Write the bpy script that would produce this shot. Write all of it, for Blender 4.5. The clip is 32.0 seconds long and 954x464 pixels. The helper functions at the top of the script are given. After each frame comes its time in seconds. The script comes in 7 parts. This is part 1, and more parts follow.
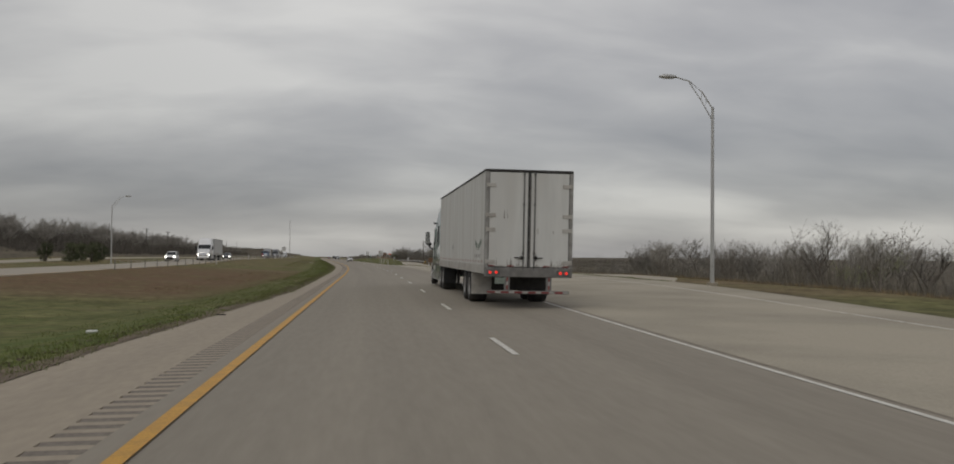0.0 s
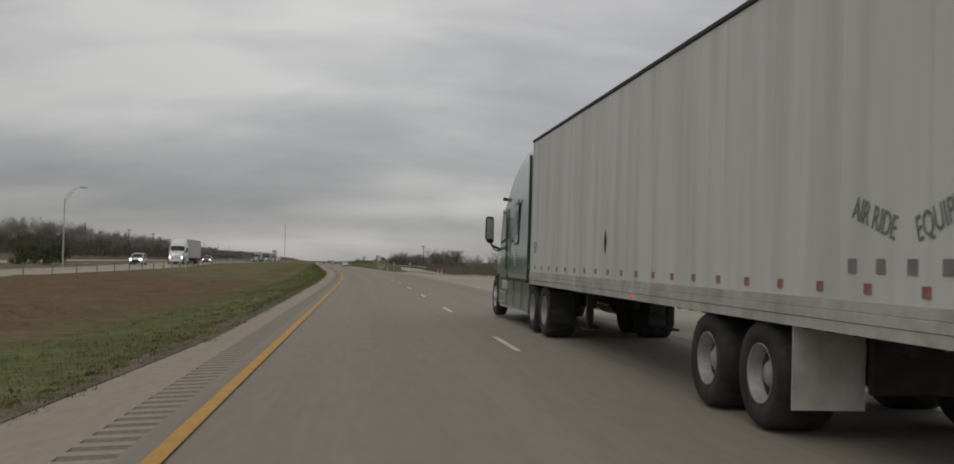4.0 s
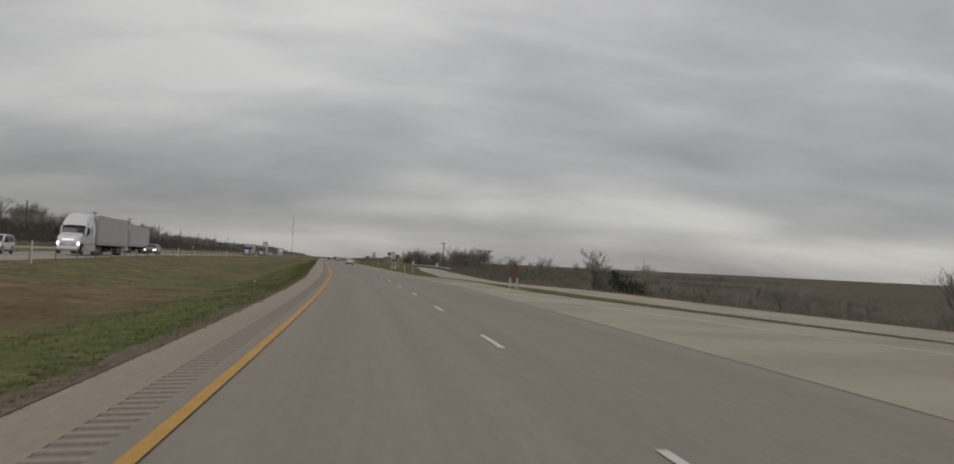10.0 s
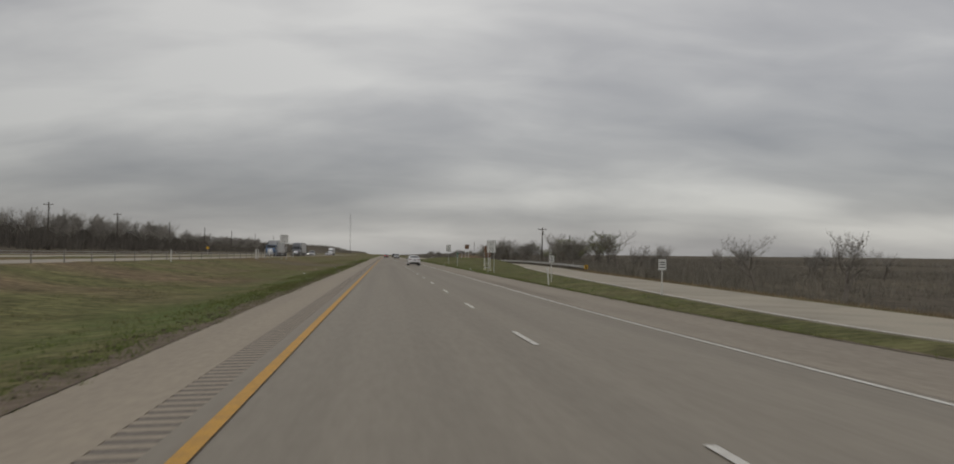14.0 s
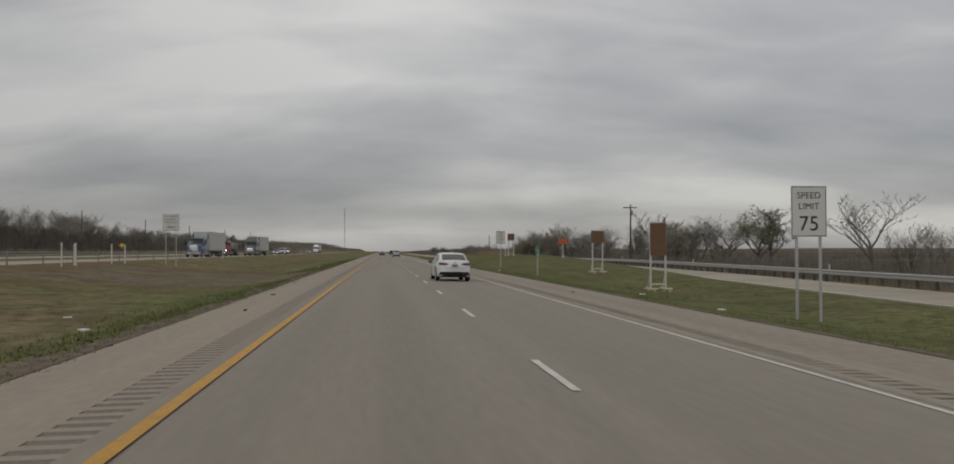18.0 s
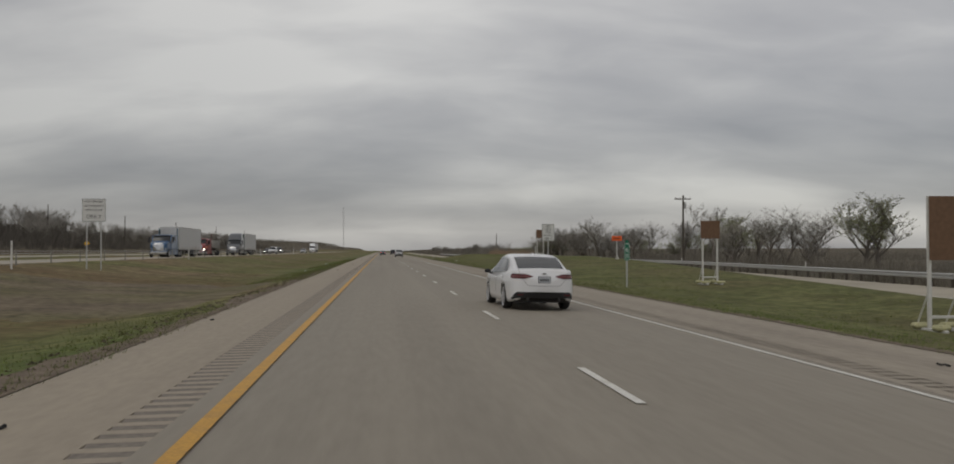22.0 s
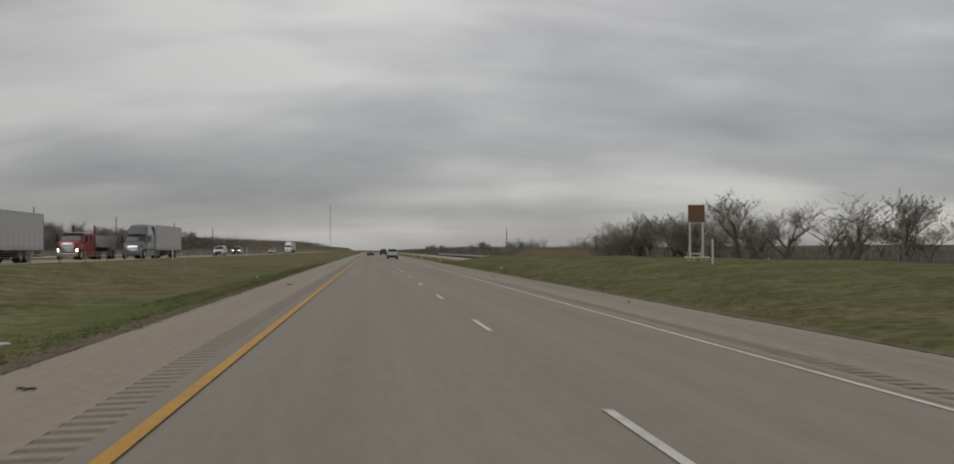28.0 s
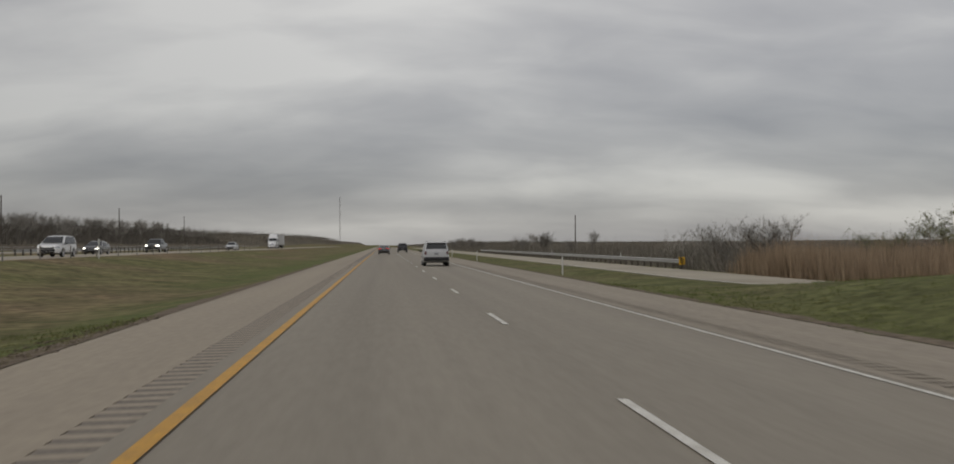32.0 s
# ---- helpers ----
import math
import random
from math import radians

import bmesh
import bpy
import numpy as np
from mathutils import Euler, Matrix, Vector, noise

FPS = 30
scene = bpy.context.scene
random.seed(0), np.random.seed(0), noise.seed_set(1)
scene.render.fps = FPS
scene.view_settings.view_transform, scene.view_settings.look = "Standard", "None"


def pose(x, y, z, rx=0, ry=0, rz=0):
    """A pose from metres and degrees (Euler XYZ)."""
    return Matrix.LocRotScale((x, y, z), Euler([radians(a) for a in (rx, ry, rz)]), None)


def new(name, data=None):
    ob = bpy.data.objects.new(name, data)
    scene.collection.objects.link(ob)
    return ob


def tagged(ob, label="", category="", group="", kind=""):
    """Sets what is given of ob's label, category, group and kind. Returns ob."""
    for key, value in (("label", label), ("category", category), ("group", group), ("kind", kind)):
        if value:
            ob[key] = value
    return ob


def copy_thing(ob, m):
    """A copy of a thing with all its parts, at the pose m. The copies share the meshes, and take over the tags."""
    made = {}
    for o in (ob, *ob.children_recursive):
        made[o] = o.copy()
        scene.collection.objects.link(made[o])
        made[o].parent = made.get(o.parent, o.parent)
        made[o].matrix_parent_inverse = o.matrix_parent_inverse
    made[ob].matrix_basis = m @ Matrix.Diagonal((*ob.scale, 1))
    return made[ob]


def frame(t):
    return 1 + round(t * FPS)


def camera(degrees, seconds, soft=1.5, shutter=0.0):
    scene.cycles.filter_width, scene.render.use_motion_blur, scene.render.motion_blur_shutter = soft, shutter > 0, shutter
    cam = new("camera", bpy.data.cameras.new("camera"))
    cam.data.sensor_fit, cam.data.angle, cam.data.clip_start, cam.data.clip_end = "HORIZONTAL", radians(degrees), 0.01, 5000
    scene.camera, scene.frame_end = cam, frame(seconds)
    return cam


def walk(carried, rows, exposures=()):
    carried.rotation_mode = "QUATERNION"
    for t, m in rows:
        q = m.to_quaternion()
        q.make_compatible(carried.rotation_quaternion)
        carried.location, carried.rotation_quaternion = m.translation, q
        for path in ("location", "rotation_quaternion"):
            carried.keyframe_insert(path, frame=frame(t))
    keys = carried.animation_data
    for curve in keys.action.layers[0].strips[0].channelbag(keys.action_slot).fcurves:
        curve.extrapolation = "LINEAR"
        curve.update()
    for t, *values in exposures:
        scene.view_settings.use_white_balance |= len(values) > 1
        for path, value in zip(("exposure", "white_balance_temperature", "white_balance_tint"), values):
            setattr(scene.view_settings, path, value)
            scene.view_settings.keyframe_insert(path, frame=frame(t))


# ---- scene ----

# ---- the road's line: s metres along it, u metres right of the yellow edge line ----
CURVE_A, CURVE_B, CURVE_R = 60.5, 174.0, 2332.5
FOCAL = 1600.0 / 784.0
EYE_H = 1.5


def bend(s):
    """How far the tangent has turned left at s, in radians."""
    soft = 25.0
    if s <= CURVE_A:
        return 0.0
    a, b = CURVE_A, CURVE_B
    x = min(s, b + soft) - a
    ramp = soft
    if x < ramp:
        return x * x / (2 * ramp) / CURVE_R
    flat = b - a
    if x < flat:
        return (ramp / 2 + x - ramp) / CURVE_R
    y = min(x - flat, ramp)
    return (ramp / 2 + flat - ramp + y - y * y / (2 * ramp)) / CURVE_R


LINE = {}
_x, _y = 0.0, -400.0
for _s in range(-400, 401):
    LINE[_s] = (_x, _y)
    _x -= math.sin(bend(_s + 0.5))
    _y += math.cos(bend(_s + 0.5))


def line_at(s):
    if s >= 400 or s <= -400:
        e = 400 if s > 0 else -400
        th = bend(e)
        return LINE[e][0] - math.sin(th) * (s - e), LINE[e][1] + math.cos(th) * (s - e)
    i = math.floor(s)
    f = s - i
    (ax, ay), (bx, by) = LINE[i], LINE[min(i + 1, 400)]
    return ax + (bx - ax) * f, ay + (by - ay) * f


def smooth(a, b, x):
    x = min(1.0, max(0.0, (x - a) / (b - a)))
    return x * x * (3 - 2 * x)


def interp(table, x):
    if x <= table[0][0]:
        return table[0][1]
    for (ax, ay), (bx, by) in zip(table, table[1:]):
        if x <= bx:
            return ay + (by - ay) * (x - ax) / (bx - ax)
    return table[-1][1]


def bank(s):
    """Superelevation of the carriageway in the curve, as a slope down to the left."""
    return 0.04 * smooth(0, 50, s) * (1 - smooth(150, 215, s))


def front_u(s):
    """Near edge of the frontage road on the right."""
    return interp(((-400, 18.6), (50, 18.6), (75, 20.3), (105, 19.3), (130, 17.4), (170, 15.2), (206, 15.2), (250, 18.0), (300, 21.0), (345, 25.0), (400, 27.0), (440, 25.5), (480, 20.5), (510, 18.2), (4000, 18.2)), s)


def ramp_u(s):
    """White line on the right of the ramp, which runs into the right lane."""
    return interp(((-400, 15.7), (85, 15.6), (105, 12.2), (125, 9.4), (150, 7.57), (4000, 7.57)), s)


def pave_r(s):
    """Outer edge of the pavement on the right."""
    return max(10.8, ramp_u(s) + 2.3)


def pave_l(s):
    """Edge of the inner shoulder on the left."""
    return interp(((-20, -2.5), (15, -2.6), (30, -2.0), (42, -1.5), (60, -1.55), (75, -1.7), (140, -1.9), (200, -2.3), (300, -2.5), (380, -2.8), (450, -3.1), (4000, -3.1)), s)


def height(s, u):
    """Height of the ground at (s, u)."""
    b = bank(s)
    pr = pave_r(s) + 0.2
    near = (b - 0.025) * min(u, pr) if u > 0 else (b + 0.02) * max(u, -3.2)
    if -3.2 <= u <= pr:
        return near
    if u < 0:
        edge = near
        opp = interp(((0, -0.2), (150, 0.15), (215, 0.6), (600, 0.6)), s)
        z = interp(((-60, opp + 0.3), (-46, opp - 0.1), (-38, opp - 0.5), (-34.5, opp), (-20.5, opp + 0.05), (-13, -0.35 + opp * 0.25), (-6.5, edge - 0.4), (-3.2, edge)), u)
        if u < -60:
            z += (-60 - u) * 0.004 + (1.8 + 2.6 * smooth(60, 180, s) * (1 - 0.5 * smooth(470, 640, s)) + 0.006 * min(1200.0, max(0.0, s - 430))) * smooth(-62, -86, u)
        return z
    edge = near
    fu = max(front_u(s), pr + 0.8)
    valley = smooth(-60, 40, s) * (1 - smooth(215, 310, s))
    berm = smooth(318, 405, s) * (1 - smooth(476, 506, s))
    fz = edge - 0.25 * smooth(0, 6, fu - pr) - 0.1 * valley + 0.15 * berm
    z = interp(((pr, edge), (pr + (fu - pr) * 0.5, min(edge, fz) - 0.25 * smooth(0, 6, fu - pr) + 1.25 * berm), (fu - 0.6, fz + 1.2 * berm), (fu, fz), (fu + 7.0, fz - 0.1), (fu + 9.0, fz - 0.3), (fu + 14.0, fz - 0.6 - 1.7 * valley)), u)
    if u > fu + 14:
        far = u - fu - 14
        z -= valley * 0.022 * min(far, 350.0) + (1 - valley) * 0.002 * min(far, 300)
        z += 0.004 * min(1500.0, max(0.0, s - 600)) * smooth(20, 120, far)
    return z


def spot(s, u, lift=0.0):
    x, y = line_at(s)
    th = bend(s)
    return Vector((x + math.cos(th) * u, y + math.sin(th) * u, height(s, u) + lift))


def stand(s, u, turn=0.0, lift=0.0, lean=0.0):
    """The pose of a thing that stands at (s, u) and faces along the road; turn: degrees to the left."""
    p = spot(s, u, lift)
    return Matrix.Translation(p) @ Matrix.Rotation(bend(s) + radians(turn), 4, "Z") @ Matrix.Rotation(radians(lean), 4, "Y")


# ---- camera and walk: seconds, s, distance right of the yellow line in eye heights, where the road's tangent meets the picture, lean to the left ----
cam = camera(2 * math.degrees(math.atan(1 / FOCAL)), 32.0, 1.75, 0.15)
DRIVE = (
    (0.0, -1.6, 1.187, 602.3, 421.9, 0.50), (1.0, 4.4, 0.988, 601.9, 424.2, 0.90), (2.0, 10.7, 1.005, 592.8, 425.7, 0.90), (3.0, 16.5, 1.085, 588.4, 432.3, 0.50),
    (3.5, 19.3, 1.049, 593.3, 429.4, 0.77), (4.5, 24.5, 0.977, 591.1, 430.7, 1.30), (5.5, 29.8, 0.905, 585.0, 430.9, 1.83), (6.0, 32.9, 0.879, 591.0, 431.0, 2.10),
    (7.0, 39.7, 0.967, 577.8, 425.3, 2.20), (7.5, 43.2, 1.050, 582.6, 424.6, 2.40), (8.0, 46.5, 1.163, 588.4, 423.9, 2.60), (8.5, 52.5, 1.228, 595.9, 424.3, 2.70),
    (9.0, 60.0, 1.252, 602.5, 424.7, 2.80), (10.0, 82.0, 1.098, 602.5, 424.9, 2.80), (11.0, 106.4, 1.000, 616.0, 421.4, 2.30), (12.0, 130.8, 1.006, 598.7, 412.4, 1.60),
    (13.0, 155.2, 1.153, 619.7, 415.1, 1.10), (14.0, 179.6, 0.996, 637.9, 417.5, 0.60), (15.0, 205.8, 1.114, 632.7, 416.2, 0.36), (16.0, 233.7, 1.257, 618.4, 414.8, 0.14),
    (17.0, 260.0, 1.330, 623.2, 414.4, -0.10), (18.0, 271.2, 1.347, 628.5, 412.6, -0.20), (19.0, 278.6, 1.232, 627.9, 412.3, -0.25), (20.0, 284.8, 1.145, 623.7, 408.2, -0.25),
    (21.0, 290.6, 1.055, 625.8, 408.7, -0.20), (22.0, 296.5, 1.001, 626.9, 411.4, -0.10), (23.0, 302.3, 0.921, 633.4, 410.3, -0.10), (24.0, 308.0, 0.826, 636.8, 411.9, -0.10),
    (25.0, 314.6, 0.819, 640.9, 410.0, -0.20), (25.5, 317.5, 0.844, 635.9, 409.8, -0.23), (26.0, 321.9, 0.949, 625.9, 410.6, -0.27), (26.5, 329.5, 1.038, 615.9, 410.4, -0.30),
    (27.0, 338.0, 1.128, 609.9, 411.1, -0.33), (28.0, 361.0, 1.262, 608.9, 410.7, -0.40), (29.0, 384.5, 1.405, 608.1, 405.0, -0.40), (30.0, 408.5, 1.427, 626.5, 399.9, -0.40),
    (31.0, 433.6, 1.376, 631.1, 402.4, -0.40), (32.0, 458.2, 1.189, 629.2, 402.0, -0.40),
)


def at_wheel(s, a, vx, vy, lean):
    c, n = math.cos(radians(lean)), math.sin(radians(lean))
    dx, dy = vx - 784.0, vy - 381.0
    dx, dy = dx * c + dy * n, -dx * n + dy * c
    yaw = math.degrees(bend(s) + math.atan(dx / 1600.0))
    pitch = math.degrees(math.atan(dy / 1600.0))
    p = spot(s, a * EYE_H * 0.955, EYE_H)
    return pose(p.x, p.y, p.z, 90 + pitch, -lean, yaw)


walk(cam, [(t, at_wheel(*row)) for t, *row in DRIVE], ((0.0, 0.0, 6780, 8), (32.0, 0.0, 6780, 8)))

# ---- world and light: an overcast winter sky ----
world = bpy.data.worlds.new("overcast_sky")
scene.world = world
world.use_nodes = True
wn, wl = world.node_tree.nodes, world.node_tree.links
wn.clear()


def wnode(kind, **values):
    n = wn.new(kind)
    for k, v in values.items():
        n.inputs[k].default_value = v
    return n


def wmath(op, a, b=None):
    n = wn.new("ShaderNodeMath")
    n.operation = op
    for i, v in enumerate((a, b)):
        if v is None:
            continue
        if isinstance(v, (int, float)):
            n.inputs[i].default_value = v
        else:
            wl.new(v, n.inputs[i])
    return n.outputs[0]


wco = wn.new("ShaderNodeTexCoord")
wsep = wn.new("ShaderNodeSeparateXYZ")
wl.new(wco.outputs["Generated"], wsep.inputs[0])
wz = wmath("MAXIMUM", wsep.outputs[2], 0.0)
wden = wmath("ADD", wz, 0.3)
wcomb = wn.new("ShaderNodeCombineXYZ")
wl.new(wmath("DIVIDE", wsep.outputs[0], wden), wcomb.inputs[0])
wl.new(wmath("DIVIDE", wsep.outputs[1], wden), wcomb.inputs[1])
wmap = wn.new("ShaderNodeMapping")
wmap.inputs["Scale"].default_value = (0.85, 1.5, 1.0)
wmap.inputs["Location"].default_value = (4.3, 2.1, 0.0)
wmap.inputs["Rotation"].default_value = (0, 0, 0.1)
wl.new(wcomb.outputs[0], wmap.inputs[0])
wbig = wnode("ShaderNodeTexNoise", Scale=0.9, Detail=2.5, Roughness=0.42, Distortion=0.2)
wl.new(wmap.outputs[0], wbig.inputs["Vector"])
wfine = wnode("ShaderNodeTexNoise", Scale=3.2, Detail=4.0, Roughness=0.5, Distortion=0.3)
wl.new(wmap.outputs[0], wfine.inputs["Vector"])
wmix = wmath("ADD", wmath("MULTIPLY", wbig.outputs[0], 0.75), wmath("MULTIPLY", wfine.outputs[0], 0.25))
wramp = wn.new("ShaderNodeValToRGB")
wramp.color_ramp.elements[0].position, wramp.color_ramp.elements[0].color = 0.37, (0.27, 0.27, 0.295, 1)
wramp.color_ramp.elements[1].position, wramp.color_ramp.elements[1].color = 0.64, (0.575, 0.57, 0.575, 1)
_e = wramp.color_ramp.elements.new(0.5)
_e.color = (0.385, 0.382, 0.40, 1)
wl.new(wmix, wramp.inputs[0])
# the cloud is thinner on the right
wside = wn.new("ShaderNodeMapRange")
for _i, _v in enumerate((-0.65, -0.05, 0.76, 1.0)):
    wside.inputs[_i + 1].default_value = _v
wl.new(wsep.outputs[0], wside.inputs[0])
wthin = wn.new("ShaderNodeMixRGB")
wthin.blend_type = "MULTIPLY"
wthin.inputs[0].default_value = 1.0
wl.new(wramp.outputs[0], wthin.inputs[1])
wrise = wn.new("ShaderNodeMapRange")
for _i, _v in enumerate((0.0, 0.25, 0.86, 1.12)):
    wrise.inputs[_i + 1].default_value = _v
wl.new(wz, wrise.inputs[0])
wl.new(wmath("MULTIPLY", wside.outputs[0], wrise.outputs[0]), wthin.inputs[2])
wsky = wn.new("ShaderNodeTexSky")
wsky.sky_type, wsky.sun_disc, wsky.sun_elevation, wsky.sun_rotation = "NISHITA", False, radians(50), radians(220)
wsk = wn.new("ShaderNodeMixRGB")
wsk.blend_type = "ADD"
wsk.inputs[0].default_value = 0.012
wl.new(wthin.outputs[0], wsk.inputs[1])
wl.new(wsky.outputs[0], wsk.inputs[2])
wbg = wn.new("ShaderNodeBackground")
wl.new(wsk.outputs[0], wbg.inputs[0])
wbg.inputs[1].default_value = 0.93
wo = wn.new("ShaderNodeOutputWorld")
wl.new(wbg.outputs[0], wo.inputs[0])

sun_lamp = bpy.data.lights.new("sun", "SUN")
sun_lamp.energy, sun_lamp.angle, sun_lamp.color = 0.5, radians(40), (1.0, 0.97, 0.92)
new("sun", sun_lamp).matrix_world = pose(0, 0, 200, 40, 0, -40)

# ---- materials ----
def material(name, colour, rough=0.6, metal=0.0, grain=0.0, scale=8.0, stain=0.0, stain_scale=0.4, stain_colour=None, bump=0.0, bump_scale=30.0, spec=0.5, coat=0.0, stretch=(1, 1, 1), vary=0.0, island=0.0, coord="Object", streak=0.0, mottle=0.0, shift=False):
    """A painted or natural surface: base colour with fine grain, broad stains, relief."""
    m = bpy.data.materials.new(name)
    m.use_nodes = True
    n, l = m.node_tree.nodes, m.node_tree.links
    p = n["Principled BSDF"]
    p.inputs["Roughness"].default_value, p.inputs["Metallic"].default_value = rough, metal
    p.inputs["Specular IOR Level"].default_value = spec
    p.inputs["Coat Weight"].default_value, p.inputs["Coat Roughness"].default_value = coat, 0.08
    co = n.new("ShaderNodeTexCoord")
    mp = n.new("ShaderNodeMapping")
    mp.inputs["Scale"].default_value = stretch
    if shift:
        rnd = n.new("ShaderNodeObjectInfo").outputs["Random"]
        sc = n.new("ShaderNodeVectorMath")
        sc.operation = "SCALE"
        sc.inputs[0].default_value = (31.0, 57.0, 19.0)
        l.new(rnd, sc.inputs["Scale"])
        ad = n.new("ShaderNodeVectorMath")
        ad.operation = "ADD"
        l.new(co.outputs[coord], ad.inputs[0])
        l.new(sc.outputs[0], ad.inputs[1])
        l.new(ad.outputs[0], mp.inputs[0])
    else:
        l.new(co.outputs[coord], mp.inputs[0])

    def tex(sc, detail=4.0):
        t = n.new("ShaderNodeTexNoise")
        t.inputs["Scale"].default_value, t.inputs["Detail"].default_value = sc, detail
        l.new(mp.outputs[0], t.inputs["Vector"])
        return t.outputs[0]

    def mix(fac, a, b, blend="MIX"):
        x = n.new("ShaderNodeMixRGB")
        x.blend_type = blend
        for i, v in enumerate((fac, a, b)):
            if hasattr(v, "is_linked"):
                l.new(v, x.inputs[i])
            elif isinstance(v, (int, float)):
                x.inputs[i].default_value = v
            else:
                x.inputs[i].default_value = (*v, 1)
        return x.outputs[0]

    def span(v, a, b, lo, hi):
        r = n.new("ShaderNodeMapRange")
        for i, w in enumerate((a, b, lo, hi)):
            r.inputs[i + 1].default_value = w
        l.new(v, r.inputs[0])
        return r.outputs[0]

    out = None
    base = colour
    if stain:
        base = mix(span(tex(stain_scale, 5), 0.42, 0.66, 0, stain), base, stain_colour or tuple(c * 0.55 for c in colour))
        out = base
    if streak:
        ms = n.new("ShaderNodeMapping")
        ms.inputs["Scale"].default_value = (1.0, 0.012, 1.0)
        l.new(co.outputs[coord], ms.inputs[0])
        ts = n.new("ShaderNodeTexNoise")
        ts.inputs["Scale"].default_value, ts.inputs["Detail"].default_value = 1.1, 5.0
        l.new(ms.outputs[0], ts.inputs["Vector"])
        base = mix(1.0, base, span(ts.outputs[0], 0.3, 0.7, 1 - streak, 1 + streak), "MULTIPLY")
        out = base
    if mottle:
        base = mix(1.0, base, span(tex(0.42, 6), 0.3, 0.7, 1 - mottle, 1 + mottle), "MULTIPLY")
        out = base
    if grain:
        g = span(tex(scale, 6), 0.3, 0.7, 1 - grain, 1 + grain)
        base = mix(1.0, base, g, "MULTIPLY")
        out = base
    if vary or island:
        src = n.new("ShaderNodeObjectInfo").outputs["Random"] if vary else n.new("ShaderNodeNewGeometry").outputs["Random Per Island"]
        k = vary or island
        base = mix(1.0, base, span(src, 0, 1, 1 - k, 1 + k), "MULTIPLY")
        out = base
    if out is not None:
        l.new(out, p.inputs["Base Color"])
    else:
        p.inputs["Base Color"].default_value = (*colour, 1)
    if bump:
        b = n.new("ShaderNodeBump")
        b.inputs["Strength"].default_value, b.inputs["Distance"].default_value = bump, 0.02
        l.new(tex(bump_scale, 6), b.inputs["Height"])
        l.new(b.outputs[0], p.inputs["Normal"])
    return m


def lamp_material(name, colour, strength):
    m = material(name, colour, 0.3)
    p = m.node_tree.nodes["Principled BSDF"]
    p.inputs["Emission Color"].default_value, p.inputs["Emission Strength"].default_value = (*colour, 1), strength
    return m


ASPHALT = material("worn_asphalt", (0.283, 0.251, 0.202), 0.8, grain=0.06, scale=9, stain=0.45, stain_scale=0.22, stain_colour=(0.258, 0.225, 0.178), bump=0.12, bump_scale=30, stretch=(1, 0.12, 1), coord="UV", streak=0.09)
SHOULDER = material("pale_shoulder_asphalt", (0.345, 0.294, 0.226), 0.85, grain=0.08, scale=9, stain=0.35, stain_scale=0.35, stain_colour=(0.31, 0.262, 0.207), bump=0.15, bump_scale=30, stretch=(1, 0.25, 1), coord="UV", streak=0.08)
PALE_ROAD = material("pale_worn_pavement", (0.375, 0.335, 0.272), 0.85, grain=0.08, scale=7, stain=0.5, stain_scale=0.3, stain_colour=(0.31, 0.275, 0.225), stretch=(1, 0.1, 1), coord="UV", streak=0.12)
SHOULDER_OUTER = material("outer_shoulder_asphalt", (0.322, 0.278, 0.219), 0.85, grain=0.12, scale=7, stain=0.6, stain_scale=0.35, stain_colour=(0.28, 0.24, 0.19), bump=0.15, bump_scale=30, stretch=(1, 0.25, 1), coord="UV", streak=0.1)
CONCRETE = material("pale_concrete", (0.415, 0.37, 0.29), 0.85, grain=0.12, scale=20, stain=0.5, stain_scale=0.2, bump=0.3)
RUMBLE = material("rumble_groove_dirt", (0.205, 0.178, 0.150), 0.9, grain=0.2, scale=20)
RUMBLE_PALE = material("pale_rumble_groove", (0.25, 0.218, 0.18), 0.9, grain=0.2, scale=20)
YELLOW = material("yellow_road_paint", (0.58, 0.30, 0.03), 0.6, grain=0.15, scale=30, stain=0.5, stain_scale=3.0, stain_colour=(0.40, 0.22, 0.05))
WHITE_LINE = material("white_road_paint", (0.72, 0.70, 0.64), 0.6, grain=0.15, scale=30, stain=0.6, stain_scale=3.0, stain_colour=(0.48, 0.45, 0.39))
GRASS = material("winter_grass", (0.148, 0.143, 0.062), 0.95, grain=0.45, scale=2.2, stain=0.95, stain_scale=0.055, stain_colour=(0.198, 0.145, 0.090), bump=0.9, bump_scale=9, spec=0.1, mottle=0.34)


